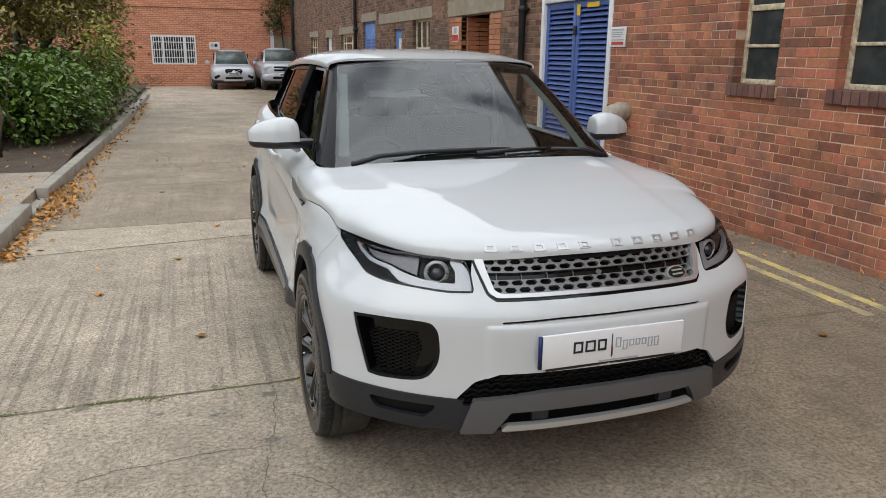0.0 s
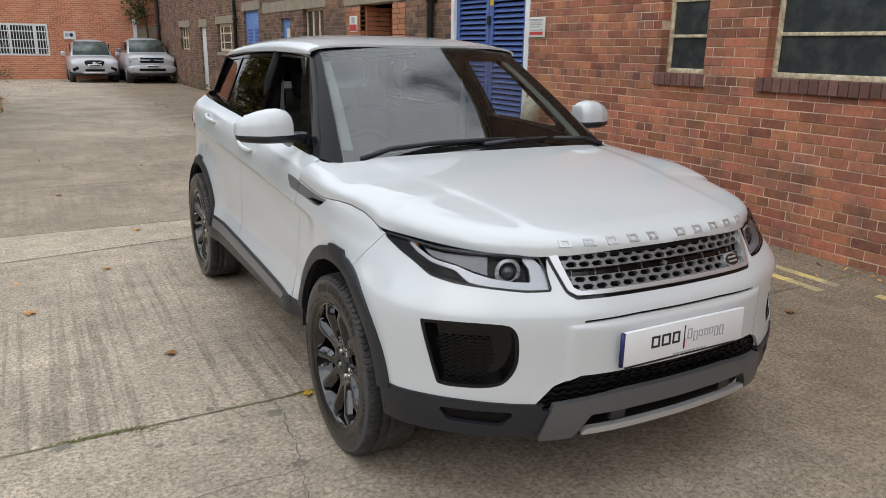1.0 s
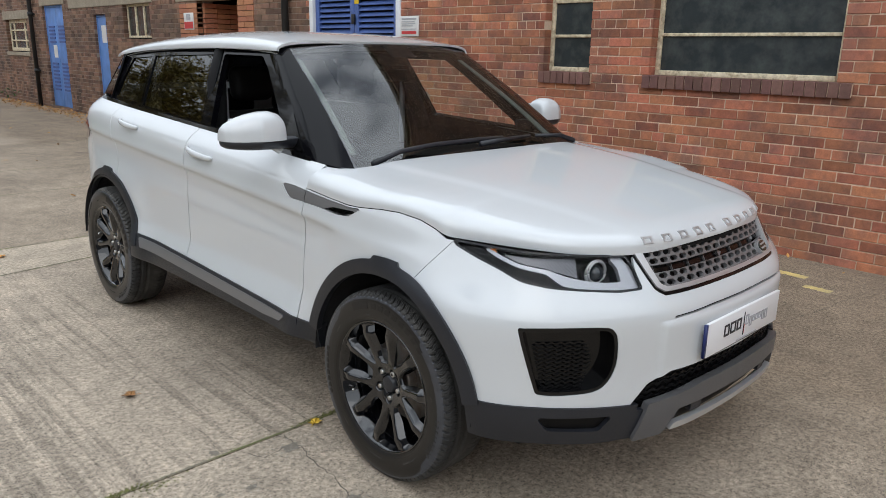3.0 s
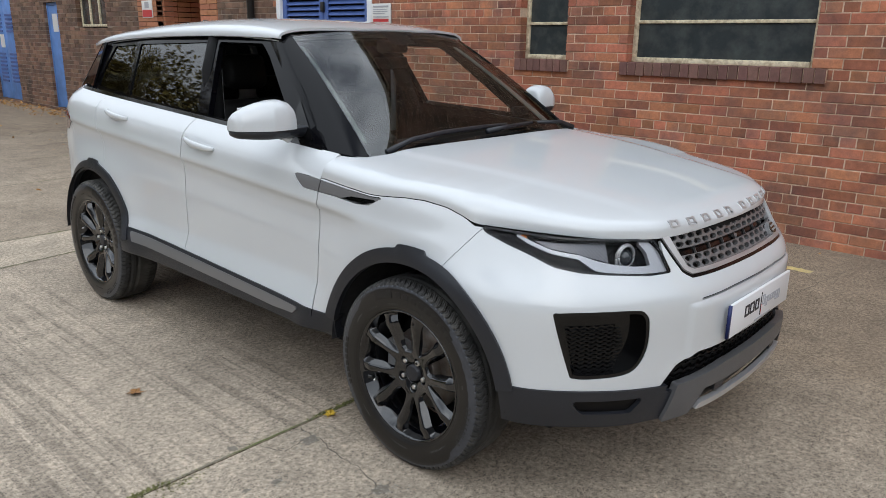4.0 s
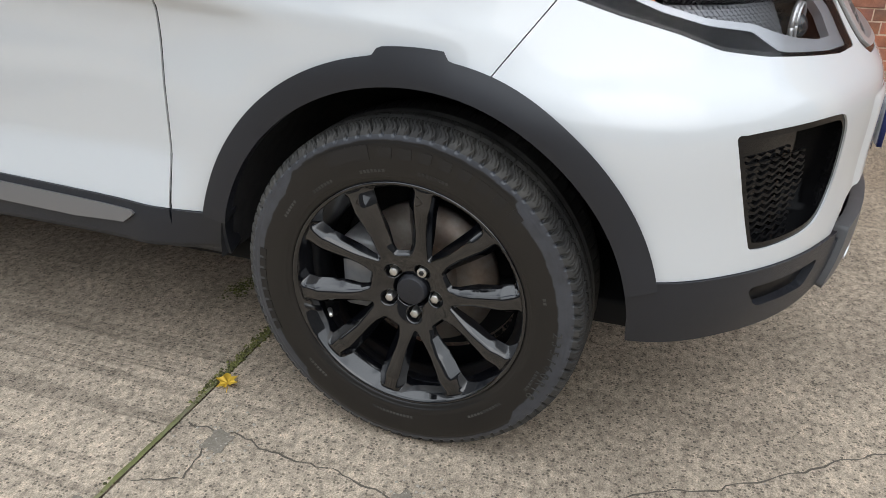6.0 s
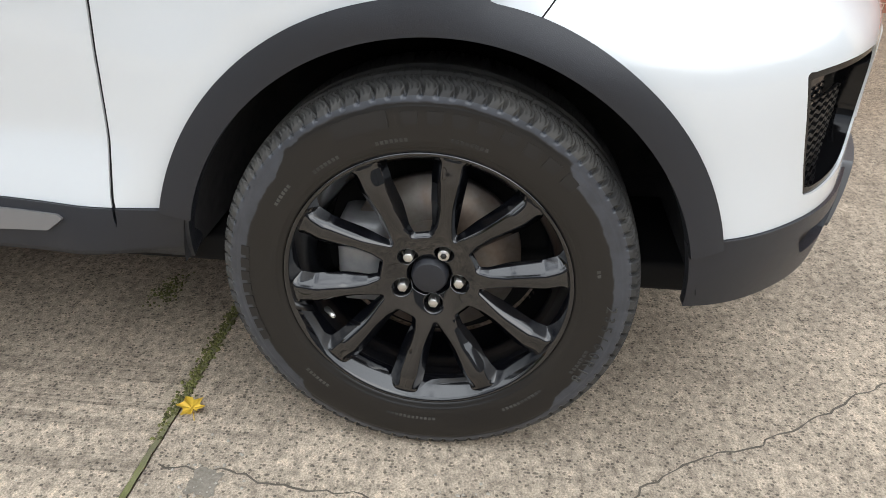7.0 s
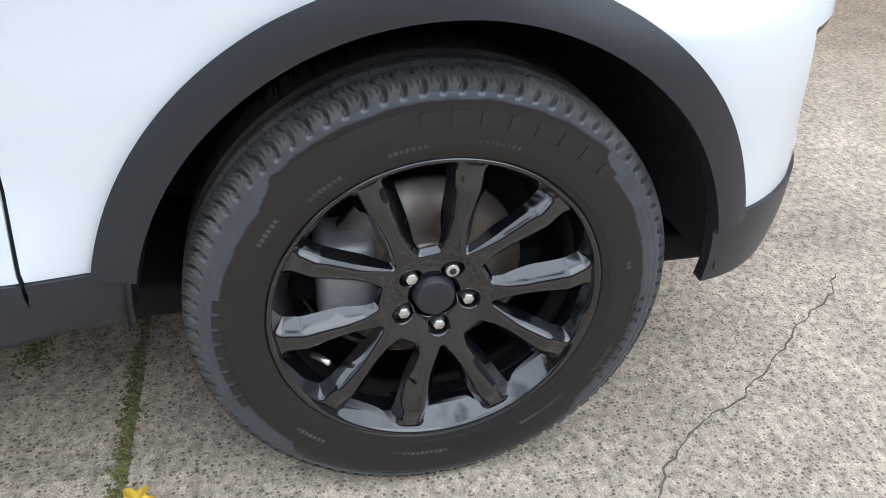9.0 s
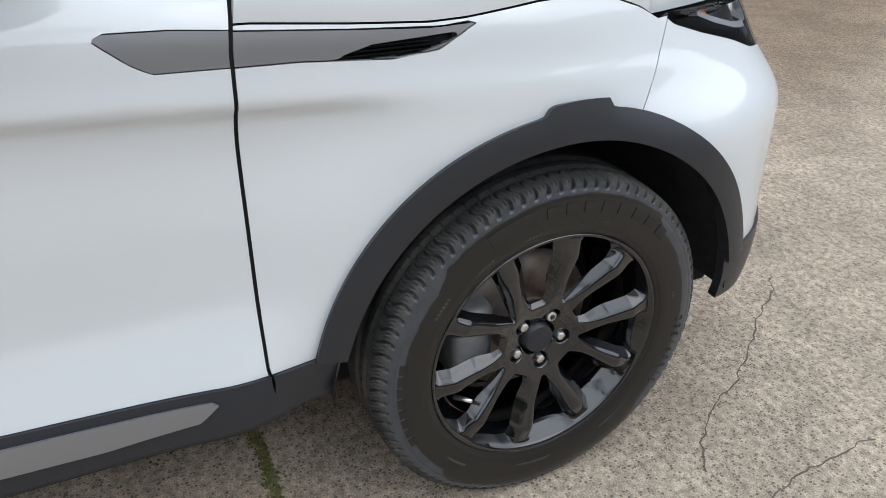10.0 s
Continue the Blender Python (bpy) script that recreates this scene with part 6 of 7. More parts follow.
for sd in (-1, 1):
    part("windscreen_pillar", sheet(lambda a, v, sd=sd: a_pillar(a, v, sd), span(0, 1, .1), span(-.02, 1.0, .03), (), .012), PILLAR, car, "dark satin windscreen pillar")
    part("pillar_trim", sheet(lambda u, v: windscreen(u, v) + np.array((0, .035, -.03)), sd * span(.835, .905, .02), span(.06, .95, .05), (), .006), TRIM_GREY, car, "pale inner pillar trim")
    flank_w = lambda u, v, sd=sd: daylight(u, v, sd)
    OUT = ((.56, 1.110), (.60, 1.135), (1.235, 1.565), (1.36, 1.580), (2.3, 1.572), (2.9, 1.545), (3.02, 1.52), (3.05, 1.27), (3.05, 1.22))
    W_F = ((.835, 1.170), (1.20, 1.475), (1.29, 1.532), (1.66, 1.535), (1.545, 1.196))
    W_R = ((1.775, 1.532), (2.50, 1.512), (2.425, 1.246), (1.665, 1.206))
    W_Q = ((2.555, 1.508), (2.86, 1.494), (2.955, 1.278), (2.475, 1.250))
    frame_ = part("window_surround", sheet(flank_w, span(.54, 3.06, .018), span(1.10, 1.60, .012), (
        lambda u, v, p: -poly_field(u, v, OUT), lambda u, v, p: v - belt_z(u) + .004, lambda u, v, p: roof_edge(u) + .003 - v,
        *[(lambda u, v, p, w=w: poly_field(u, v, w, .006)) for w in (W_F, W_R, W_Q)]), .03), PILLAR, car, "gloss black window surround")
    for w, nm in ((W_R, "rear_window"), (W_Q, "quarter_window")):
        g = part(nm, sheet(offset_surface(flank_w, -.006), span(1.6, 3.0, .05), span(1.17, 1.56, .04), (lambda u, v, p: -poly_field(u, v, w, .010),)), TINTED, frame_, "dark privacy glass")
        g.visible_shadow = False
    # weather strip at the belt, and the lining of the open window
    part("belt_strip", sheet(lambda t, k, sd=sd: side_skin(t, belt_z(t) - .004, sd) + np.stack([sd * (.001 - .012 * k), 0 * t, .010 + .008 * k - .012 * (1 - k)], -1), span(.62, 3.0, .04), span(0, 1, .25), (), .006), BLACK_GLOSS, frame_)
    sail = part("mirror_sail", sheet(offset_surface(flank_w, .004), span(.60, .90, .01), span(1.13, 1.30, .01), (lambda u, v, p: -poly_field(u, v, ((.70, 1.155), (.862, 1.30), (.875, 1.16)), .004),), .02), BLACK_GLOSS, frame_)
    # door mirror: a flat-bottomed cap over a thin black base that runs into the arm
    def cap_at(t, an, sd=sd):
        h = np.interp(t, (-1, -.985, -.93, -.8, -.5, -.15, .2, .5, .8, .95, .99, 1), (.0, .072, .092, .108, .119, .117, .107, .093, .072, .054, .040, 0))
        d = np.interp(t, (-1, -.985, -.93, -.6, 0, .5, .85, .98, 1), (0, .058, .066, .078, .080, .070, .050, .030, 0))
        bow = lambda q, n: np.sign(q) * np.abs(q) ** n
        return np.stack([sd * (.974 + .126 * t), .795 + .045 * np.maximum(t, 0) + d * bow(np.cos(an), .8), 1.204 + h * np.abs(np.sin(an)) ** .68], -1)

    def base_at(t, an, sd=sd):
        d = np.interp(t, (-2.0, -1.95, -1.5, -1.1, -.6, 0, .5, .85, .97, .99), (.0, .040, .040, .050, .074, .076, .066, .046, .026, 0))
        low_ = np.interp(t, (-2.0, -1.6, -1.15, -.5, .3, .8, .97, .99), (.052, .046, .040, .040, .038, .032, .020, 0))
        rise_ = np.interp(t, (-2.0, -1.1, -.98), (.004, .008, 0))
        q = np.sin(an)
        bow = lambda q_, n: np.sign(q_) * np.abs(q_) ** n
        return np.stack([sd * (.974 + .126 * t), .795 + .045 * np.maximum(t, 0) + d * bow(np.cos(an), .7), 1.2035 + np.where(q > 0, rise_ * q, low_ * bow(q, .7))], -1)
    ends = np.sin(span(-1, 1, .05) * math.pi / 2)
    mir = part("door_mirror", sheet(cap_at, ends, span(0, math.pi, .09), middle=(sd * .974, .8, 1.21), weld=1e-5), PAINT, car, "white door mirror cap over a black base")
    part("mirror_base", sheet(base_at, np.concatenate([span(-2.0, -.9, .05), span(-.9, .99, .06)[1:]]), span(-math.pi, math.pi, .12), middle=(sd * .90, .8, 1.19), weld=1e-5), CLAD, mir, "black plastic mirror base and arm")
    part("mirror_glass", boxes((sd * .960 - .085, sd * .960 + .085, .868, .874, 1.212, 1.290), bevel=.002), SILVER, mir)
    part("mirror_foot", rod([(sd * .885, .79, 1.168), (sd * .86, .79, 1.156), (sd * .845, .79, 1.162)], [.012, .016, .012], 10), PAINT, mir)
    # rear pillar
    part("rear_pillar", sheet(lambda a, v, sd=sd: np.stack([sd * ((.745 - .125 * v) * (1 - a) + a * (.67 - .13 * v)), 3.0 + (.33 - .13 * v) * a, 1.22 + .30 * v - .0 * a], -1), span(-.1, 1, .1), span(-.05, 1.0, .1), (), .01), PILLAR, car)
roof_panel = part("roof", sheet(roof, span(1.0, 3.30, .03), np.sin(span(-1, 1, .04) * math.pi / 2), (lambda u, v, p: p[..., 1] - 1.068 - .075 * (p[..., 0] / .622) ** 2,), .012), PAINT, car)
part("roof_fin", rod([(0, 2.78, 1.60), (0, 2.83, 1.655), (0, 2.87, 1.665), (0, 2.885, 1.60)], [.012, .016, .010, .012], 8), BLACK_GLOSS, roof_panel)
part("headlining", sheet(lambda u, v: roof(u, v) - np.array((0, 0, .035)), span(1.16, 3.2, .1), span(-.88, .88, .1)), HEADLINER, car)
rg = part("rear_glass", sheet(lambda u, v: np.stack([u * (.67 - .13 * v), 3.37 - .15 * v - .03 * u * u, 1.22 + .31 * v], -1), span(-1, 1, .1), span(-.1, 1, .1)), TINTED, car, "dark rear glass")
rg.visible_shadow = False
# wipers
for pts in (((-.66, .40, 1.125), (-.52, .395, 1.165), (-.30, .42, 1.175), (-.02, .425, 1.178), (.16, .425, 1.176)), ((-.02, .40, 1.16), (.15, .405, 1.17), (.36, .42, 1.172)), ((.70, .40, 1.13), (.58, .40, 1.165), (.40, .415, 1.172))):
    w = part("wiper", rod(pts, [.014] + [.011] * (len(pts) - 2) + [.006], 8), CLAD, car, "black wiper arm and blade")
    part("wiper_blade", rod([(p[0] + .02, p[1] + .018, p[2] + .002) for p in pts[1:]], .006, 6), RUBBER, w)

# cabin
part("floor_pan", boxes((-.80, .80, -.55, 3.2, .30, .36), (-.50, .50, -.75, -.45, .30, .75), (-.52, .52, -.45, .45, .36, .85), bevel=.01), LINING, car)
part("bulkhead", boxes((-.76, .76, .46, .50, .36, 1.08)), LINING, car)
dash = part("dashboard", boxes((-.74, .74, .52, .98, .92, 1.075), (-.16, .16, .85, 1.2, .55, .98), bevel=.04), DASH, car)
part("instrument_hood", boxes((-.54, -.20, .80, .98, 1.06, 1.125), bevel=.03), DASH, dash)
ring = [Vector((-.37 + .185 * math.cos(t), 1.08 - .07 * math.sin(t), 1.01 + .165 * math.sin(t))) for t in np.linspace(0, math.tau, 37)]
sw = part("steering_wheel", rod(ring, .016, 10), SEAT, dash)
part("wheel_boss", boxes((-.44, -.30, 1.03, 1.10, .96, 1.06), bevel=.02), SEAT, sw)
part("wheel_spokes", boxes((-.545, -.195, 1.065, 1.085, .99, 1.025), bevel=.006), SEAT, sw)
for xs in (-.37, .37):
    seat = part("front_seat", boxes((xs - .25, xs + .25, 1.15, 1.68, .45, .66), bevel=.05), SEAT, car, "black leather front seat")
    bm = boxes((xs - .245, xs + .245, -.07, .09, 0, .66), bevel=.055)
    bmesh.ops.transform(bm, matrix=Matrix.Translation((0, 1.66, .60)) @ Matrix.Rotation(radians(-15), 4, "X"), verts=bm.verts)
    part("backrest", bm, SEAT, seat)
    bm = boxes((xs - .13, xs + .13, -.05, .05, 0, .19), bevel=.045)
    bmesh.ops.transform(bm, matrix=Matrix.Translation((0, 1.84, 1.29)) @ Matrix.Rotation(radians(-10), 4, "X"), verts=bm.verts)
    part("headrest", bm, SEAT, seat)
rear_seat = part("rear_seat", boxes((-.66, .66, 2.15, 2.62, .45, .68), (-.66, .66, 2.58, 2.74, .6, 1.16), bevel=.05), SEAT, car)
for xs in (-.40, 0, .40):
    part("headrest", boxes((xs - .12, xs + .12, 2.66, 2.76, 1.15, 1.31), bevel=.04), SEAT, rear_seat)
for sd in (-1, 1):
    part("door_lining", sheet(lambda u, v, sd=sd: side_skin(u, v, sd) * np.array((.915, 1, 1)), span(.5, 3.0, .06), span(.4, 1.20, .05), (lambda u, v, p: belt_z(u) + .004 - v,)), LINING, car)
    part("centre_pillar", rod([(sd * .72, 1.60, 1.10), (sd * .66, 1.70, 1.40), (sd * .585, 1.74, 1.55)], .05, 8), LINING, car)
    part("seat_belt", boxes((sd * .62 - .022, sd * .62 + .022, 1.70, 1.704, 1.0, 1.42)), GREY_INK, car)


# ---- wheels ----
def wheel_set():
    """Tyre, ten-spoke alloy, nuts and brake; the wheel's axis is x, its face looks to -x, its middle is the origin."""

    def tyre_surface(an, k):
        # k: 0 at the outer bead, over the tread, to 1 at the inner bead
        an, k = np.broadcast_arrays(np.asarray(an, float), np.asarray(k, float))
        kk = np.where(k <= .5, k, 1 - k) * 2
        rr = np.interp(kk, TK, TR)
        xx = np.interp(kk, TK, TX)
        side_ = np.where(k <= .5, -1, 1)
        cut = np.zeros_like(rr)
        tread = smooth(.66, .70, kk)
        w = xx * side_                                  # across the tread, metres from its middle
        for g in (.058, .020):
            cut = np.maximum(cut, smooth(.0055, .0035, np.abs(np.abs(w) - g)) * .008)
        ph = an * 88 / math.tau
        wig = .26 * np.sin((np.abs(w) - .06) / .052 * math.tau) * side_
        fr = np.abs((ph + wig) % 1 - .5)
        cut = np.maximum(cut, smooth(.12, .085, fr) * smooth(.060, .064, np.abs(w)) * .0105 * smooth(.57, .63, kk))
        sipe = smooth(.055, .02, np.abs(fr - .33)) * smooth(.063, .066, np.abs(w)) * smooth(.62, .70, kk) * .0045
        cut = np.maximum(cut, sipe)
        fr2 = np.abs((ph * 1.0 + .5 + wig * 1.5) % 1 - .5)
        cut = np.maximum(cut, smooth(.035, .02, fr2) * smooth(.056, .050, np.abs(w)) * smooth(.020, .026, np.abs(w)) * .004)
        rib = .0009 * smooth(.004, .0, np.abs(kk - .115)) + .0012 * smooth(.006, 0, np.abs(kk - .47)) - .0016 * smooth(.004, 0, np.abs(kk - .505))
        notch = smooth(.555, .585, kk) * (1 - smooth(.62, .66, kk)) * smooth(.20, .15, fr) * .0040
        xx = (xx + rib - notch) * side_
        rr = rr - cut
        # a little sag where it stands
        return np.stack([xx, rr * np.sin(an), rr * np.cos(an)], -1)
    TK = np.array((0, .02, .06, .12, .22, .34, .46, .54, .60, .66, .72, .80, .90, 1.0))
    TR = np.array((.2505, .2545, .2595, .268, .283, .306, .328, .341, .3510, .3590, .3640, .3672, .3688, .3695))
    TX = np.array((.098, .1035, .1070, .1110, .1140, .1150, .1135, .1110, .1075, .1010, .0920, .0720, .0400, .0))
    dense = np.linspace(0, 1, 60)
    fit_r, fit_x = curve(TK, TR)(dense), curve(TK, TX)(dense)
    TK, TR, TX = dense, fit_r, fit_x
    ks = np.unique(np.concatenate([np.linspace(0, .5, 70), 1 - np.linspace(0, .5, 18)]))
    bm = sheet(tyre_surface, np.linspace(0, math.tau, 88 * 20 + 1), ks, (), 0, middle=(0, 0, 0), weld=1e-5)
    bmesh.ops.remove_doubles(bm, verts=bm.verts, dist=2e-5)
    return bm


def polar(dish):
    def at(u, v):
        """u, v: the face's own plane (y forward, z up)."""
        r = np.hypot(u, v)
        return np.stack([dish(r, u, v), u, v], -1)
    return at


# windows between the spokes: five between the two spokes of a pair, five before the nuts
NUT0 = radians(180 - 62)


def face_windows(u, v, which=(0, 1)):
    best = np.full(np.shape(u), 9.0)
    kinds = ((0, ((.094, 0), (.112, .007), (.165, .025), (.222, .0435), (.2265, .020), (.228, 0), (.2265, -.020), (.222, -.0435), (.165, -.025), (.112, -.007)), .003),
             (math.pi / 5, ((.092, -.012), (.092, .012), (.106, .0175), (.150, .022), (.221, .0355), (.2255, .018), (.2255, -.018), (.221, -.0355), (.150, -.022), (.106, -.0175)), .006))
    for k in range(5):
        for kind in which:
            turn, poly, rad = kinds[kind]
            a = NUT0 + k * math.tau / 5 + turn
            ru, rv = u * math.cos(a) + v * math.sin(a), -u * math.sin(a) + v * math.cos(a)
            best = np.minimum(best, poly_field(ru, rv, poly, rad))
    return best


CUT = .004      # the drafted walls of the windows reach this far into them


def facet(t):
    """A straight slope from 1 at the window's edge to 0 at a rounded ridge."""
    return .16 * np.logaddexp(0, (1 - t) / .16)


def dish(r, u, v):
    """How far the alloy's face stands out (towards -x)."""
    w_nut, w_pair = face_windows(u, v, (0,)), face_windows(u, v, (1,))
    base = -.058 - .046 * np.clip((r - .035) / .165, 0, 1) ** .8 + .006 * smooth(.19, .235, r) + .004 * smooth(.232, .245, r)
    wide = .008 + .010 * smooth(.08, .15, r)
    edge = (facet((w_pair + CUT) / wide) + facet((w_nut + CUT) / (wide * .8))) * (.012 + .013 * smooth(.08, .15, r))
    hub_ = .012 * (1 - smooth(.034, .040, r))
    pocket = np.zeros_like(r)
    for k in range(5):
        b = NUT0 + k * math.tau / 5
        pocket = np.maximum(pocket, .016 * (1 - smooth(.012, .018, np.hypot(u - .054 * math.cos(b), v - .054 * math.sin(b)))))
    return base + edge + hub_ + pocket


face_surface = polar(dish)
g = span(-.246, .246, .0016)
face_bm = sheet(face_surface, g, g, (lambda u, v, p: face_windows(u, v) + CUT, lambda u, v, p: .243 - np.hypot(u, v)), .022, middle=(1, 0, 0), weld=1.5e-4)


def turned(profile, sides=96, inward=False):
    """A body of revolution about x from (x, r) pairs."""
    bm = bmesh.new()
    rings = [[bm.verts.new((x, r * math.cos(t), r * math.sin(t))) for t in [math.tau * k / sides for k in range(sides)]] for x, r in profile]
    for a, b in zip(rings, rings[1:]):
        for k in range(sides):
            bm.faces.new((a[k], a[(k + 1) % sides], b[(k + 1) % sides], b[k]))
    bmesh.ops.recalc_face_normals(bm, faces=bm.faces)
    return bm


def build_wheel():
    for v in face_bm.verts:
        v.co.y, v.co.z = v.co.y * 1.028, v.co.z * 1.028
    w = part("wheel", face_bm, WHEEL_BLACK, car, "gloss black ten-spoke alloy wheel")
    bm = wheel_set()
    for f in bm.faces:
        c_ = f.calc_center_median()
        rad_ = math.hypot(c_.y, c_.z)
        f.material_index = 0 if rad_ > .3480 or c_.x > 0 else 1
    part("tyre", bm, [RUBBER, SIDEWALL], w, "worn black tyre with dressed sidewall")
    part("rim", turned([(-.100, .2555), (-.106, .2540), (-.107, .2500), (-.100, .2455), (-.090, .2405), (-.070, .228), (-.03, .214), (.06, .210), (.09, .225), (.10, .246)]), WHEEL_BLACK, w)
    bm = turned([(-.0690, .0005), (-.0690, .028), (-.0680, .0305), (-.060, .0310), (-.0585, .0335), (-.045, .034)], 40)
    part("centre_cap", bm, CLAD, w, "plain black centre cap")
    for k in range(5):
        a = NUT0 + k * math.tau / 5
        bm = bmesh.new()
        special = k == 0
        bmesh.ops.create_cone(bm, segments=28 if special else 6, radius1=.0108, radius2=.0095 if not special else .0105, depth=.024, cap_ends=True)
        bmesh.ops.bevel(bm, geom=[e for e in bm.edges], offset=.0007, segments=1, affect="EDGES")
        bmesh.ops.transform(bm, matrix=Matrix.Translation((-.057, .054 * math.cos(a), .054 * math.sin(a))) @ Matrix.Rotation(radians(-90), 4, "Y"), verts=bm.verts)
        nut = part("wheel_nut", bm, STEEL, w, "plain steel wheel nut" if not special else "round locking wheel nut")
        if special:
            part("key_socket", rod([(-.0702, .054 * math.cos(a), .054 * math.sin(a)), (-.0690, .054 * math.cos(a), .054 * math.sin(a))], .0058, 6), IRON, nut)
    part("brake_disc", turned([(.014, .07), (.014, .162), (.038, .162), (.038, .07)], 72), RUSTY, w, "ribbed brake disc with light rust")
    part("disc_bell", turned([(.014, .075), (-.019, .072), (-.024, .066), (-.024, .01)], 48), RUSTY, w)
    bm = boxes((-.034, .071, .085, .175, -.085, .085), bevel=.016)
    part("brake_caliper", bm, CALIPER, w, "grey brake caliper")
    a = radians(180 - 203)
    part("valve", rod([(-.070, .207 * math.cos(a), .207 * math.sin(a)), (-.088, .194 * math.cos(a), .194 * math.sin(a)), (-.104, .184 * math.cos(a), .184 * math.sin(a))], [.0055, .0048, .0042], 10), STEEL, w, "silver tyre valve")
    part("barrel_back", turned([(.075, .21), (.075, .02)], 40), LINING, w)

    # raised marks on the sidewall
    def arc(r0, r1, a0, a1, proud, mat, name, step=.02):
        def s_(an, rr):
            kk = np.interp(rr, (.2475, .265, .283, .306, .328, .341), (.1035, .1110, .1140, .1150, .1135, .1110))
            return np.stack([-(kk + proud), -rr * np.cos(an), rr * np.sin(an)], -1)
        part(name, sheet(s_, span(a0, a1, step), span(r0, r1, .004), (), .003, middle=(1, 0, 0)), mat, w)
    for i in range(8):       # maker's name: plain bars
        a0 = radians(97 - i * 7.2)
        arc(.304, .325, a0 - radians(4.6), a0, .0016, RUBBER_MARK, "sidewall_bar")
    arc(.300, .330, radians(101), radians(118), .0016, RUBBER_MARK, "sidewall_bar")
    for i in range(8):
        a0 = radians(203 - i * 4.6)
        arc(.312, .327, a0 - radians(3.4), a0, .0016, RUBBER_MARK, "sidewall_bar")
    for a0, a1, r0 in ((120, 132, .277), (70, 84, .279), (96, 108, .276), (140, 150, .29), (10, 14, .292), (220, 232, .29), (255, 275, .285), (300, 318, .287), (330, 342, .30)):
        for i in range(int((a1 - a0) / 1.6)):
            arc(r0, r0 + .006, radians(a0 + i * 1.6), radians(a0 + i * 1.6 + 1.0), .0008, RUBBER, "sidewall_bar", .01)
    for i, ch in enumerate("235/60R18"):
        fc = bpy.data.curves.new("size_text", "FONT")
        fc.body, fc.size, fc.extrude, fc.align_x, fc.align_y = ch, .026, .0012, "CENTER", "CENTER"
        tmp = bpy.data.objects.new("size_text", fc)
        scene.collection.objects.link(tmp)
        me = bpy.data.meshes.new_from_object(tmp.evaluated_get(bpy.context.evaluated_depsgraph_get()))
        bpy.data.objects.remove(tmp)
        bm = bmesh.new()
        bm.from_mesh(me)
        bpy.data.meshes.remove(me)
        an = radians(-2 - i * 3.6)
        rr = .318
        up_, right_ = Vector((0, -math.cos(an), math.sin(an))), Vector((0, -math.sin(an), -math.cos(an)))
        basis = Matrix.Identity(4)
        for r_ in range(3):
            basis[r_][0], basis[r_][1], basis[r_][2] = right_[r_], up_[r_], (-1, 0, 0)[r_]
        basis.translation = Vector((-.1150, -rr * math.cos(an), rr * math.sin(an)))
        bmesh.ops.transform(bm, matrix=basis, verts=bm.verts)
        part("size_mark", bm, RUBBER, w, smooth_faces=False)
    return w


fl = build_wheel()
rl = copy_thing(fl, pose(-.846, 2.66, .365) @ pose(0, 0, 0, 38))
fl.matrix_basis = pose(-.846, 0, .365)
for y in (0, 2.66):
    copy_thing(fl, pose(.846, y, .365, 0, 0, 180))


# ---- cars parked before the far wall ----
def loft(stations, sides=28, n=3.5):
    """A closed body through stations (y, half width, bottom, top), each a rounded box in section."""
    bm, rings = bmesh.new(), []
    for y, hw, z0, z1 in stations:
        ring = []
        for k in range(sides):
            t = math.tau * k / sides
            f = lambda c: math.copysign(abs(c) ** (2 / n), c)
            ring.append(bm.verts.new((hw * f(math.cos(t)), y, (z0 + z1) / 2 + (z1 - z0) / 2 * f(math.sin(t)))))
        rings.append(ring)
    for a, b in zip(rings, rings[1:]):
        for k in range(sides):
            bm.faces.new((a[k], a[(k + 1) % sides], b[(k + 1) % sides], b[k]))
    bm.faces.new(rings[0])
    bm.faces.new(rings[-1])
    bmesh.ops.recalc_face_normals(bm, faces=bm.faces)
    return bm


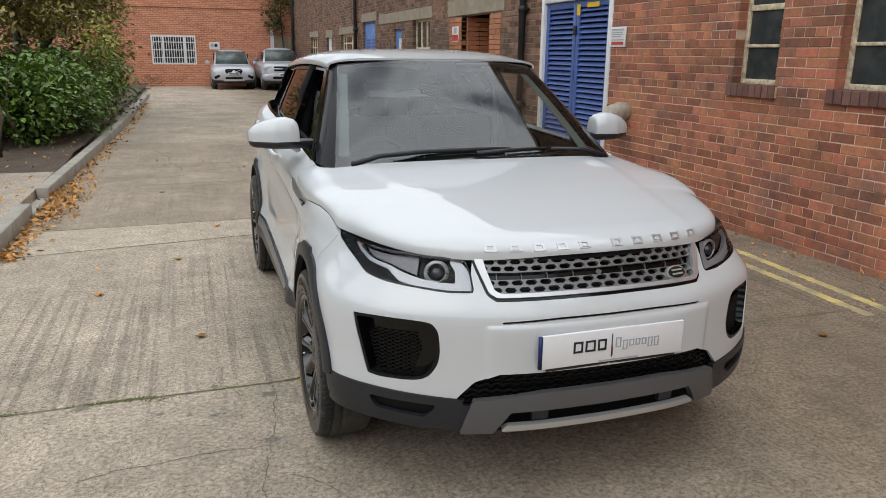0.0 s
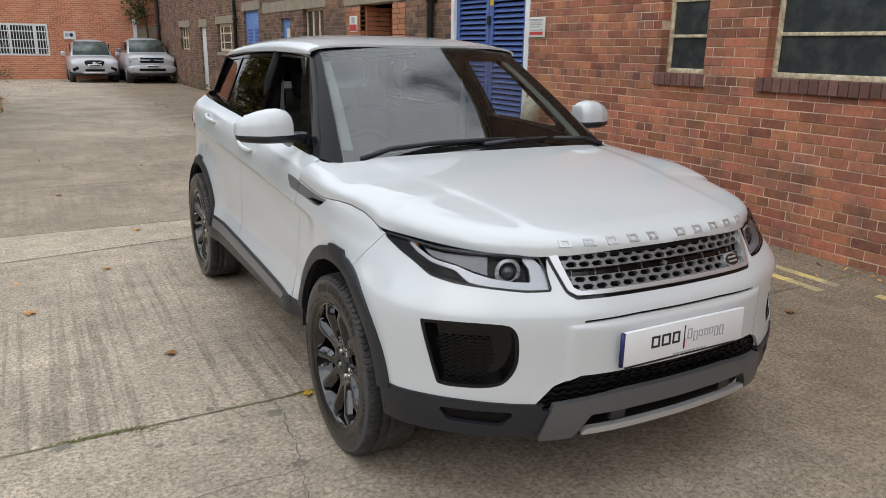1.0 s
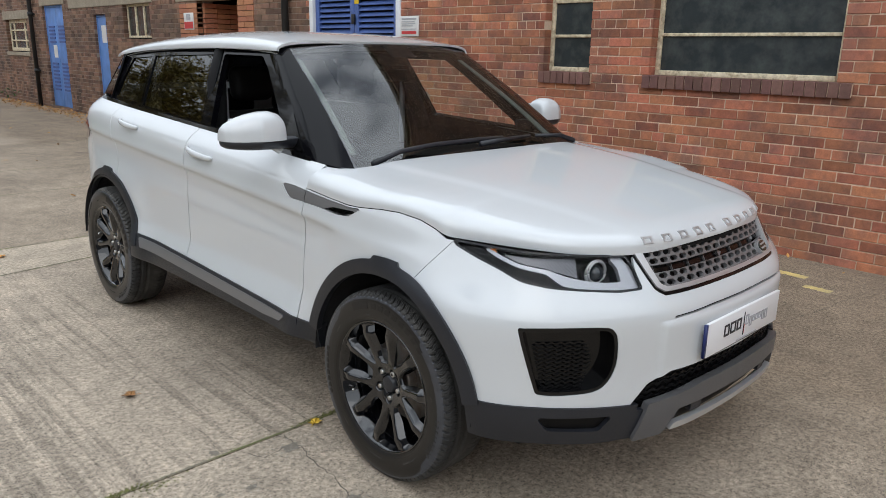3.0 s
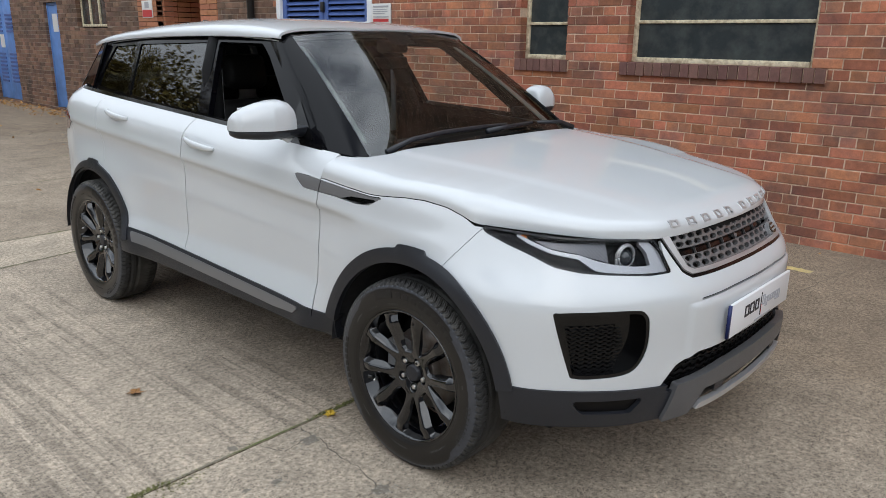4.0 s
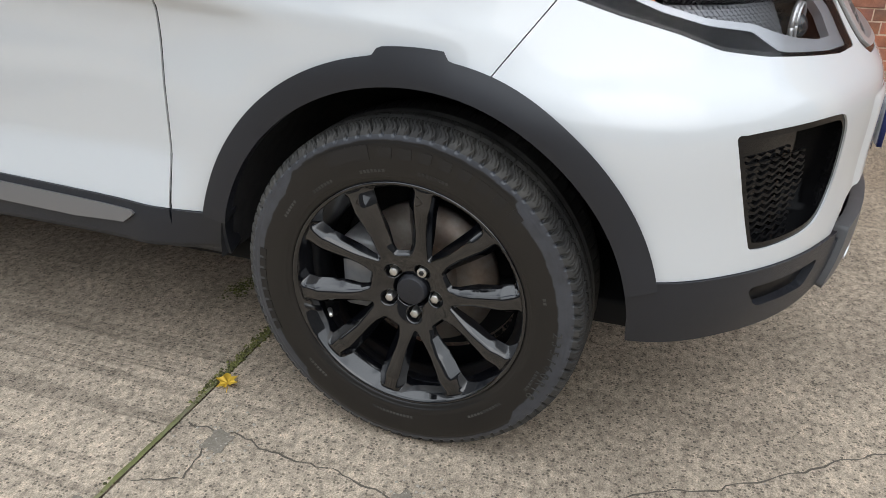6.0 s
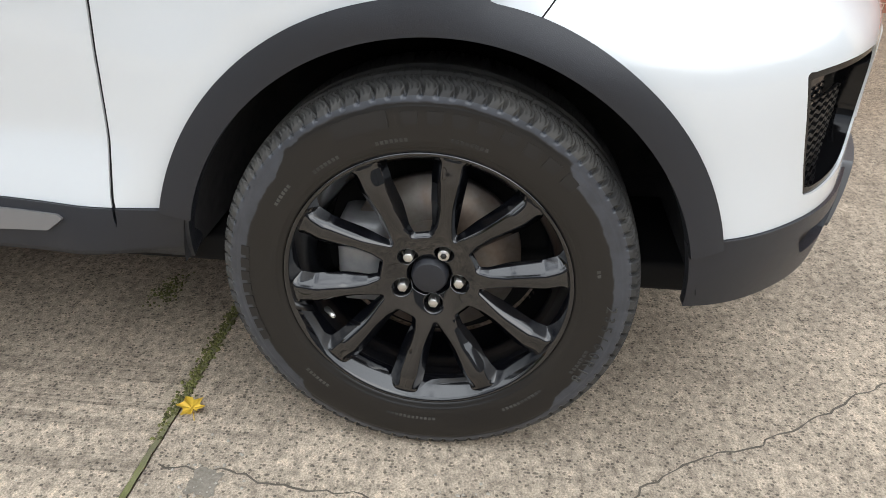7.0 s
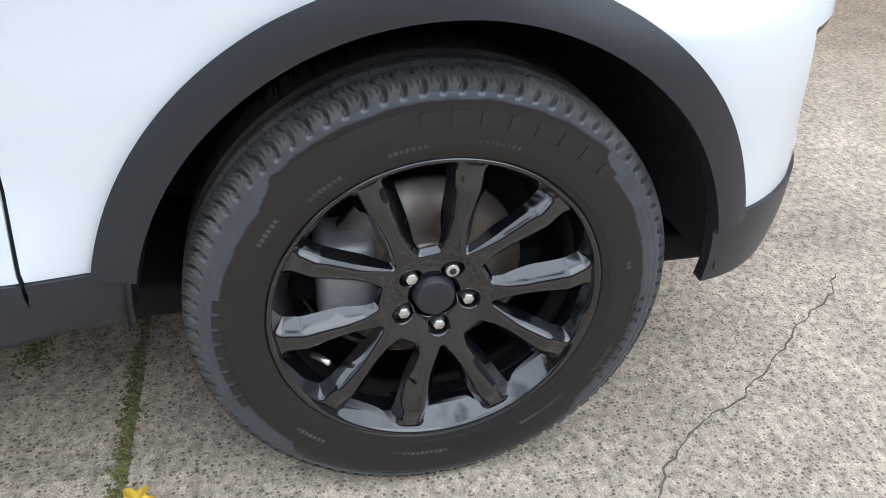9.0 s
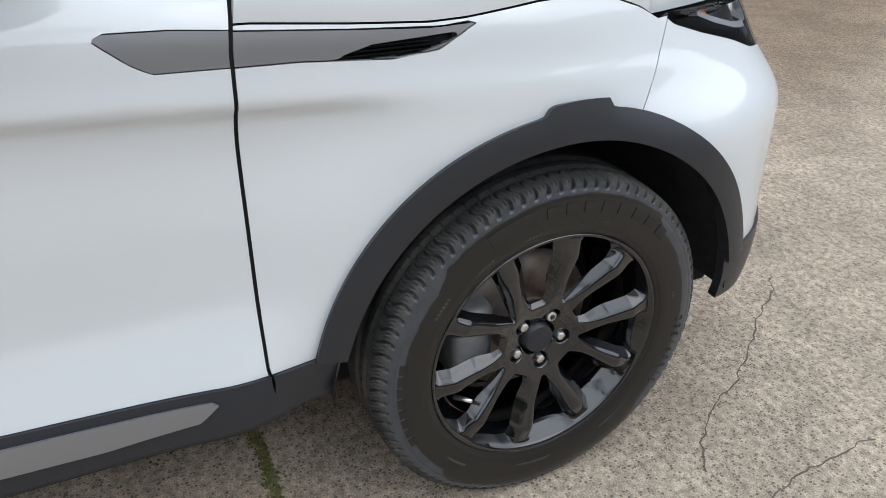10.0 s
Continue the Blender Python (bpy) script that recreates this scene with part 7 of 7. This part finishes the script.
def parked(name, label, x, y, pickup):
    c = thing(name, label, "car", (x, y, 0), group="cars parked at the far wall")
    W = .93
    hood_z, roof_z = (1.18, 1.80) if pickup else (1.02, 1.70)
    ln = 5.2 if pickup else 4.6
    ln = min(ln, FAR_Y - .25 - y)
    part("body", loft([(0, W * .80, .42, hood_z - .28), (.05, W * .90, .36, hood_z - .16), (.18, W * .96, .34, hood_z - .06), (.6, W, .34, hood_z - .01), (1.15, W, .34, hood_z + .05), (ln * .6, W, .34, hood_z + .06), (ln - .1, W * .97, .36, hood_z + .05), (ln, W * .9, .4, hood_z)], n=5), FAR_SILVER, c)
    part("cabin", loft([(1.05, W * .86, hood_z - .15, hood_z + .02), (1.35, W * .83, hood_z - .15, hood_z + (.24 if pickup else .28)), (1.75, W * .74, hood_z - .15, roof_z - .04), (2.3, W * .74, hood_z - .15, roof_z), (ln - .9, W * .72, hood_z - .15, roof_z - .05), (ln - .2, W * .72, hood_z - .1, hood_z + .2)]), FAR_SILVER, c)
    # windscreen, lying on the cabin's slope
    bm = bmesh.new()
    a, b = W * .76, W * .66
    for q in [((-a, 1.085, hood_z + .06), (a, 1.085, hood_z + .06), (b, 1.66, roof_z - .085), (-b, 1.66, roof_z - .085))]:
        vs = [bm.verts.new(p) for p in q]
        vs2 = [bm.verts.new((p[0], p[1] + .06, p[2] - .02)) for p in q]
        bm.faces.new(vs)
        for i in range(4):
            bm.faces.new((vs[i], vs2[i], vs2[(i + 1) % 4], vs[(i + 1) % 4]))
    bmesh.ops.recalc_face_normals(bm, faces=bm.faces)
    part("windscreen", bm, FAR_SKY_SCREEN, c, "dark glass with the sky's reflection painted in grey")
    for sd in (-1, 1):
        part("side_glass", boxes((sd * W * .80 - .02, sd * W * .80 + .02, 1.7, ln - 1.0, hood_z + .10, roof_z - .18), bevel=.01), FAR_GLASS, c)
        part("door_mirror", boxes((sd * (W + .10) - .10, sd * (W + .10) + .08, 1.30, 1.42, hood_z + .02, hood_z + .19), bevel=.04), FAR_SILVER if not pickup else DARK_SILVER, c)
        if pickup:
            part("headlamp", boxes((sd * .70 - .17, sd * .70 + .17, .02, .22, hood_z - .32, hood_z - .15), bevel=.03), LAMP_GLASS, c, "clear headlamp")
            part("fog_lamp", boxes((sd * .70 - .09, sd * .70 + .09, -.01, .1, .56, .64), bevel=.02), LAMP_GLASS, c)
        else:
            bm = boxes((-.20, .20, 0, .2, -.07, .07), bevel=.03)
            bmesh.ops.transform(bm, matrix=Matrix.Translation((sd * .66, .06, hood_z - .28)) @ Matrix.Rotation(radians(-14 * sd), 4, "Y"), verts=bm.verts)
            part("headlamp", bm, LAMP_GLASS, c, "clear headlamp")
            bm = boxes((-.12, .12, 0, .1, -.06, .06), bevel=.02)
            bmesh.ops.transform(bm, matrix=Matrix.Translation((sd * .70, -.01, .55)) @ Matrix.Rotation(radians(25 * sd), 4, "Y"), verts=bm.verts)
            part("corner_vent", bm, MESH_BLACK, c)
        for yy in (.85, ln - .75):
            tyre = part("wheel", rod([(sd * (W - .24), yy, .35), (sd * (W - .02), yy, .35)], .35, 24), RUBBER, c)
            part("hub", rod([(sd * (W - .03), yy, .35), (sd * (W + .0), yy, .35)], .22, 16), DARK_SILVER, tyre)
    if pickup:
        g_ = part("grille", boxes((-.45, .45, -.03, .1, hood_z - .36, hood_z - .16), bevel=.03), MESH_BLACK, c)
        part("grille_bar", boxes((-.45, .45, -.05, -.01, hood_z - .285, hood_z - .235), bevel=.01), SILVER, g_)
        part("badge", boxes((-.09, .09, -.06, -.04, hood_z - .30, hood_z - .22), bevel=.008), BLUE_INK, g_)
        part("bumper", loft([(-.07, .70, .42, .70), (-.03, .90, .40, .74), (.15, .95, .40, .74)]), FAR_SILVER, c)
        part("lower_grille", boxes((-.50, .50, -.085, -.03, .50, .60), bevel=.01), MESH_BLACK, c)
        part("underrun", boxes((-.75, .75, -.02, .2, .30, .43), bevel=.03), CLAD, c)
    else:
        bm = loft([(-.02, .36, hood_z - .40, hood_z - .15), (.1, .38, hood_z - .42, hood_z - .13)], n=5)
        for v in bm.verts:
            v.co.x *= 1 - .35 * max(0, (hood_z - .27) - v.co.z) / .13
        g_ = part("grille", bm, MESH_BLACK, c)
        part("badge", rod([(0, -.045, hood_z - .27), (0, -.025, hood_z - .27)], .075, 20), SILVER, g_)
        part("badge_bar", rod([(-.28, -.035, hood_z - .37), (.28, -.035, hood_z - .19)], .014, 6), SILVER, g_)
        part("lower_grille", boxes((-.36, .36, -.03, .06, .45, .54), bevel=.02), MESH_BLACK, c)
        part("skid", boxes((-.45, .45, -.045, .05, .36, .43), bevel=.02), SILVER, c)
        part("cladding", boxes((-.86, .86, .0, .3, .28, .40), bevel=.03), CLAD, c)
    pl = part("number_plate", boxes((-.26, .26, -.075 if pickup else -.05, -.04, .62, .73)), PLATE_W, c)
    part("print_bar", boxes((-.2, .2, -.080 if pickup else -.055, -.076 if pickup else -.051, .655, .70)), INK, pl)
    return c


parked("parked_car", "silver estate car parked facing the yard", .58, 31.0, False)
parked("parked_pickup", "silver pickup truck parked beside a brick wall", 2.62, 29.9, True)

# ---- the nearest bricks of the wall, one by one ----
STRETCHER, HEADER = mesh_of(brick_mesh(PITCH - BED, COURSE - BED), BRICK), mesh_of(brick_mesh(PITCH / 2 - BED, COURSE - BED), BRICK)
for a, c, out, head in singles:
    ob = new("brick", HEADER if head else STRETCHER)
    ob.location = (WALL_X + out, a, c)
    ob.parent = wall
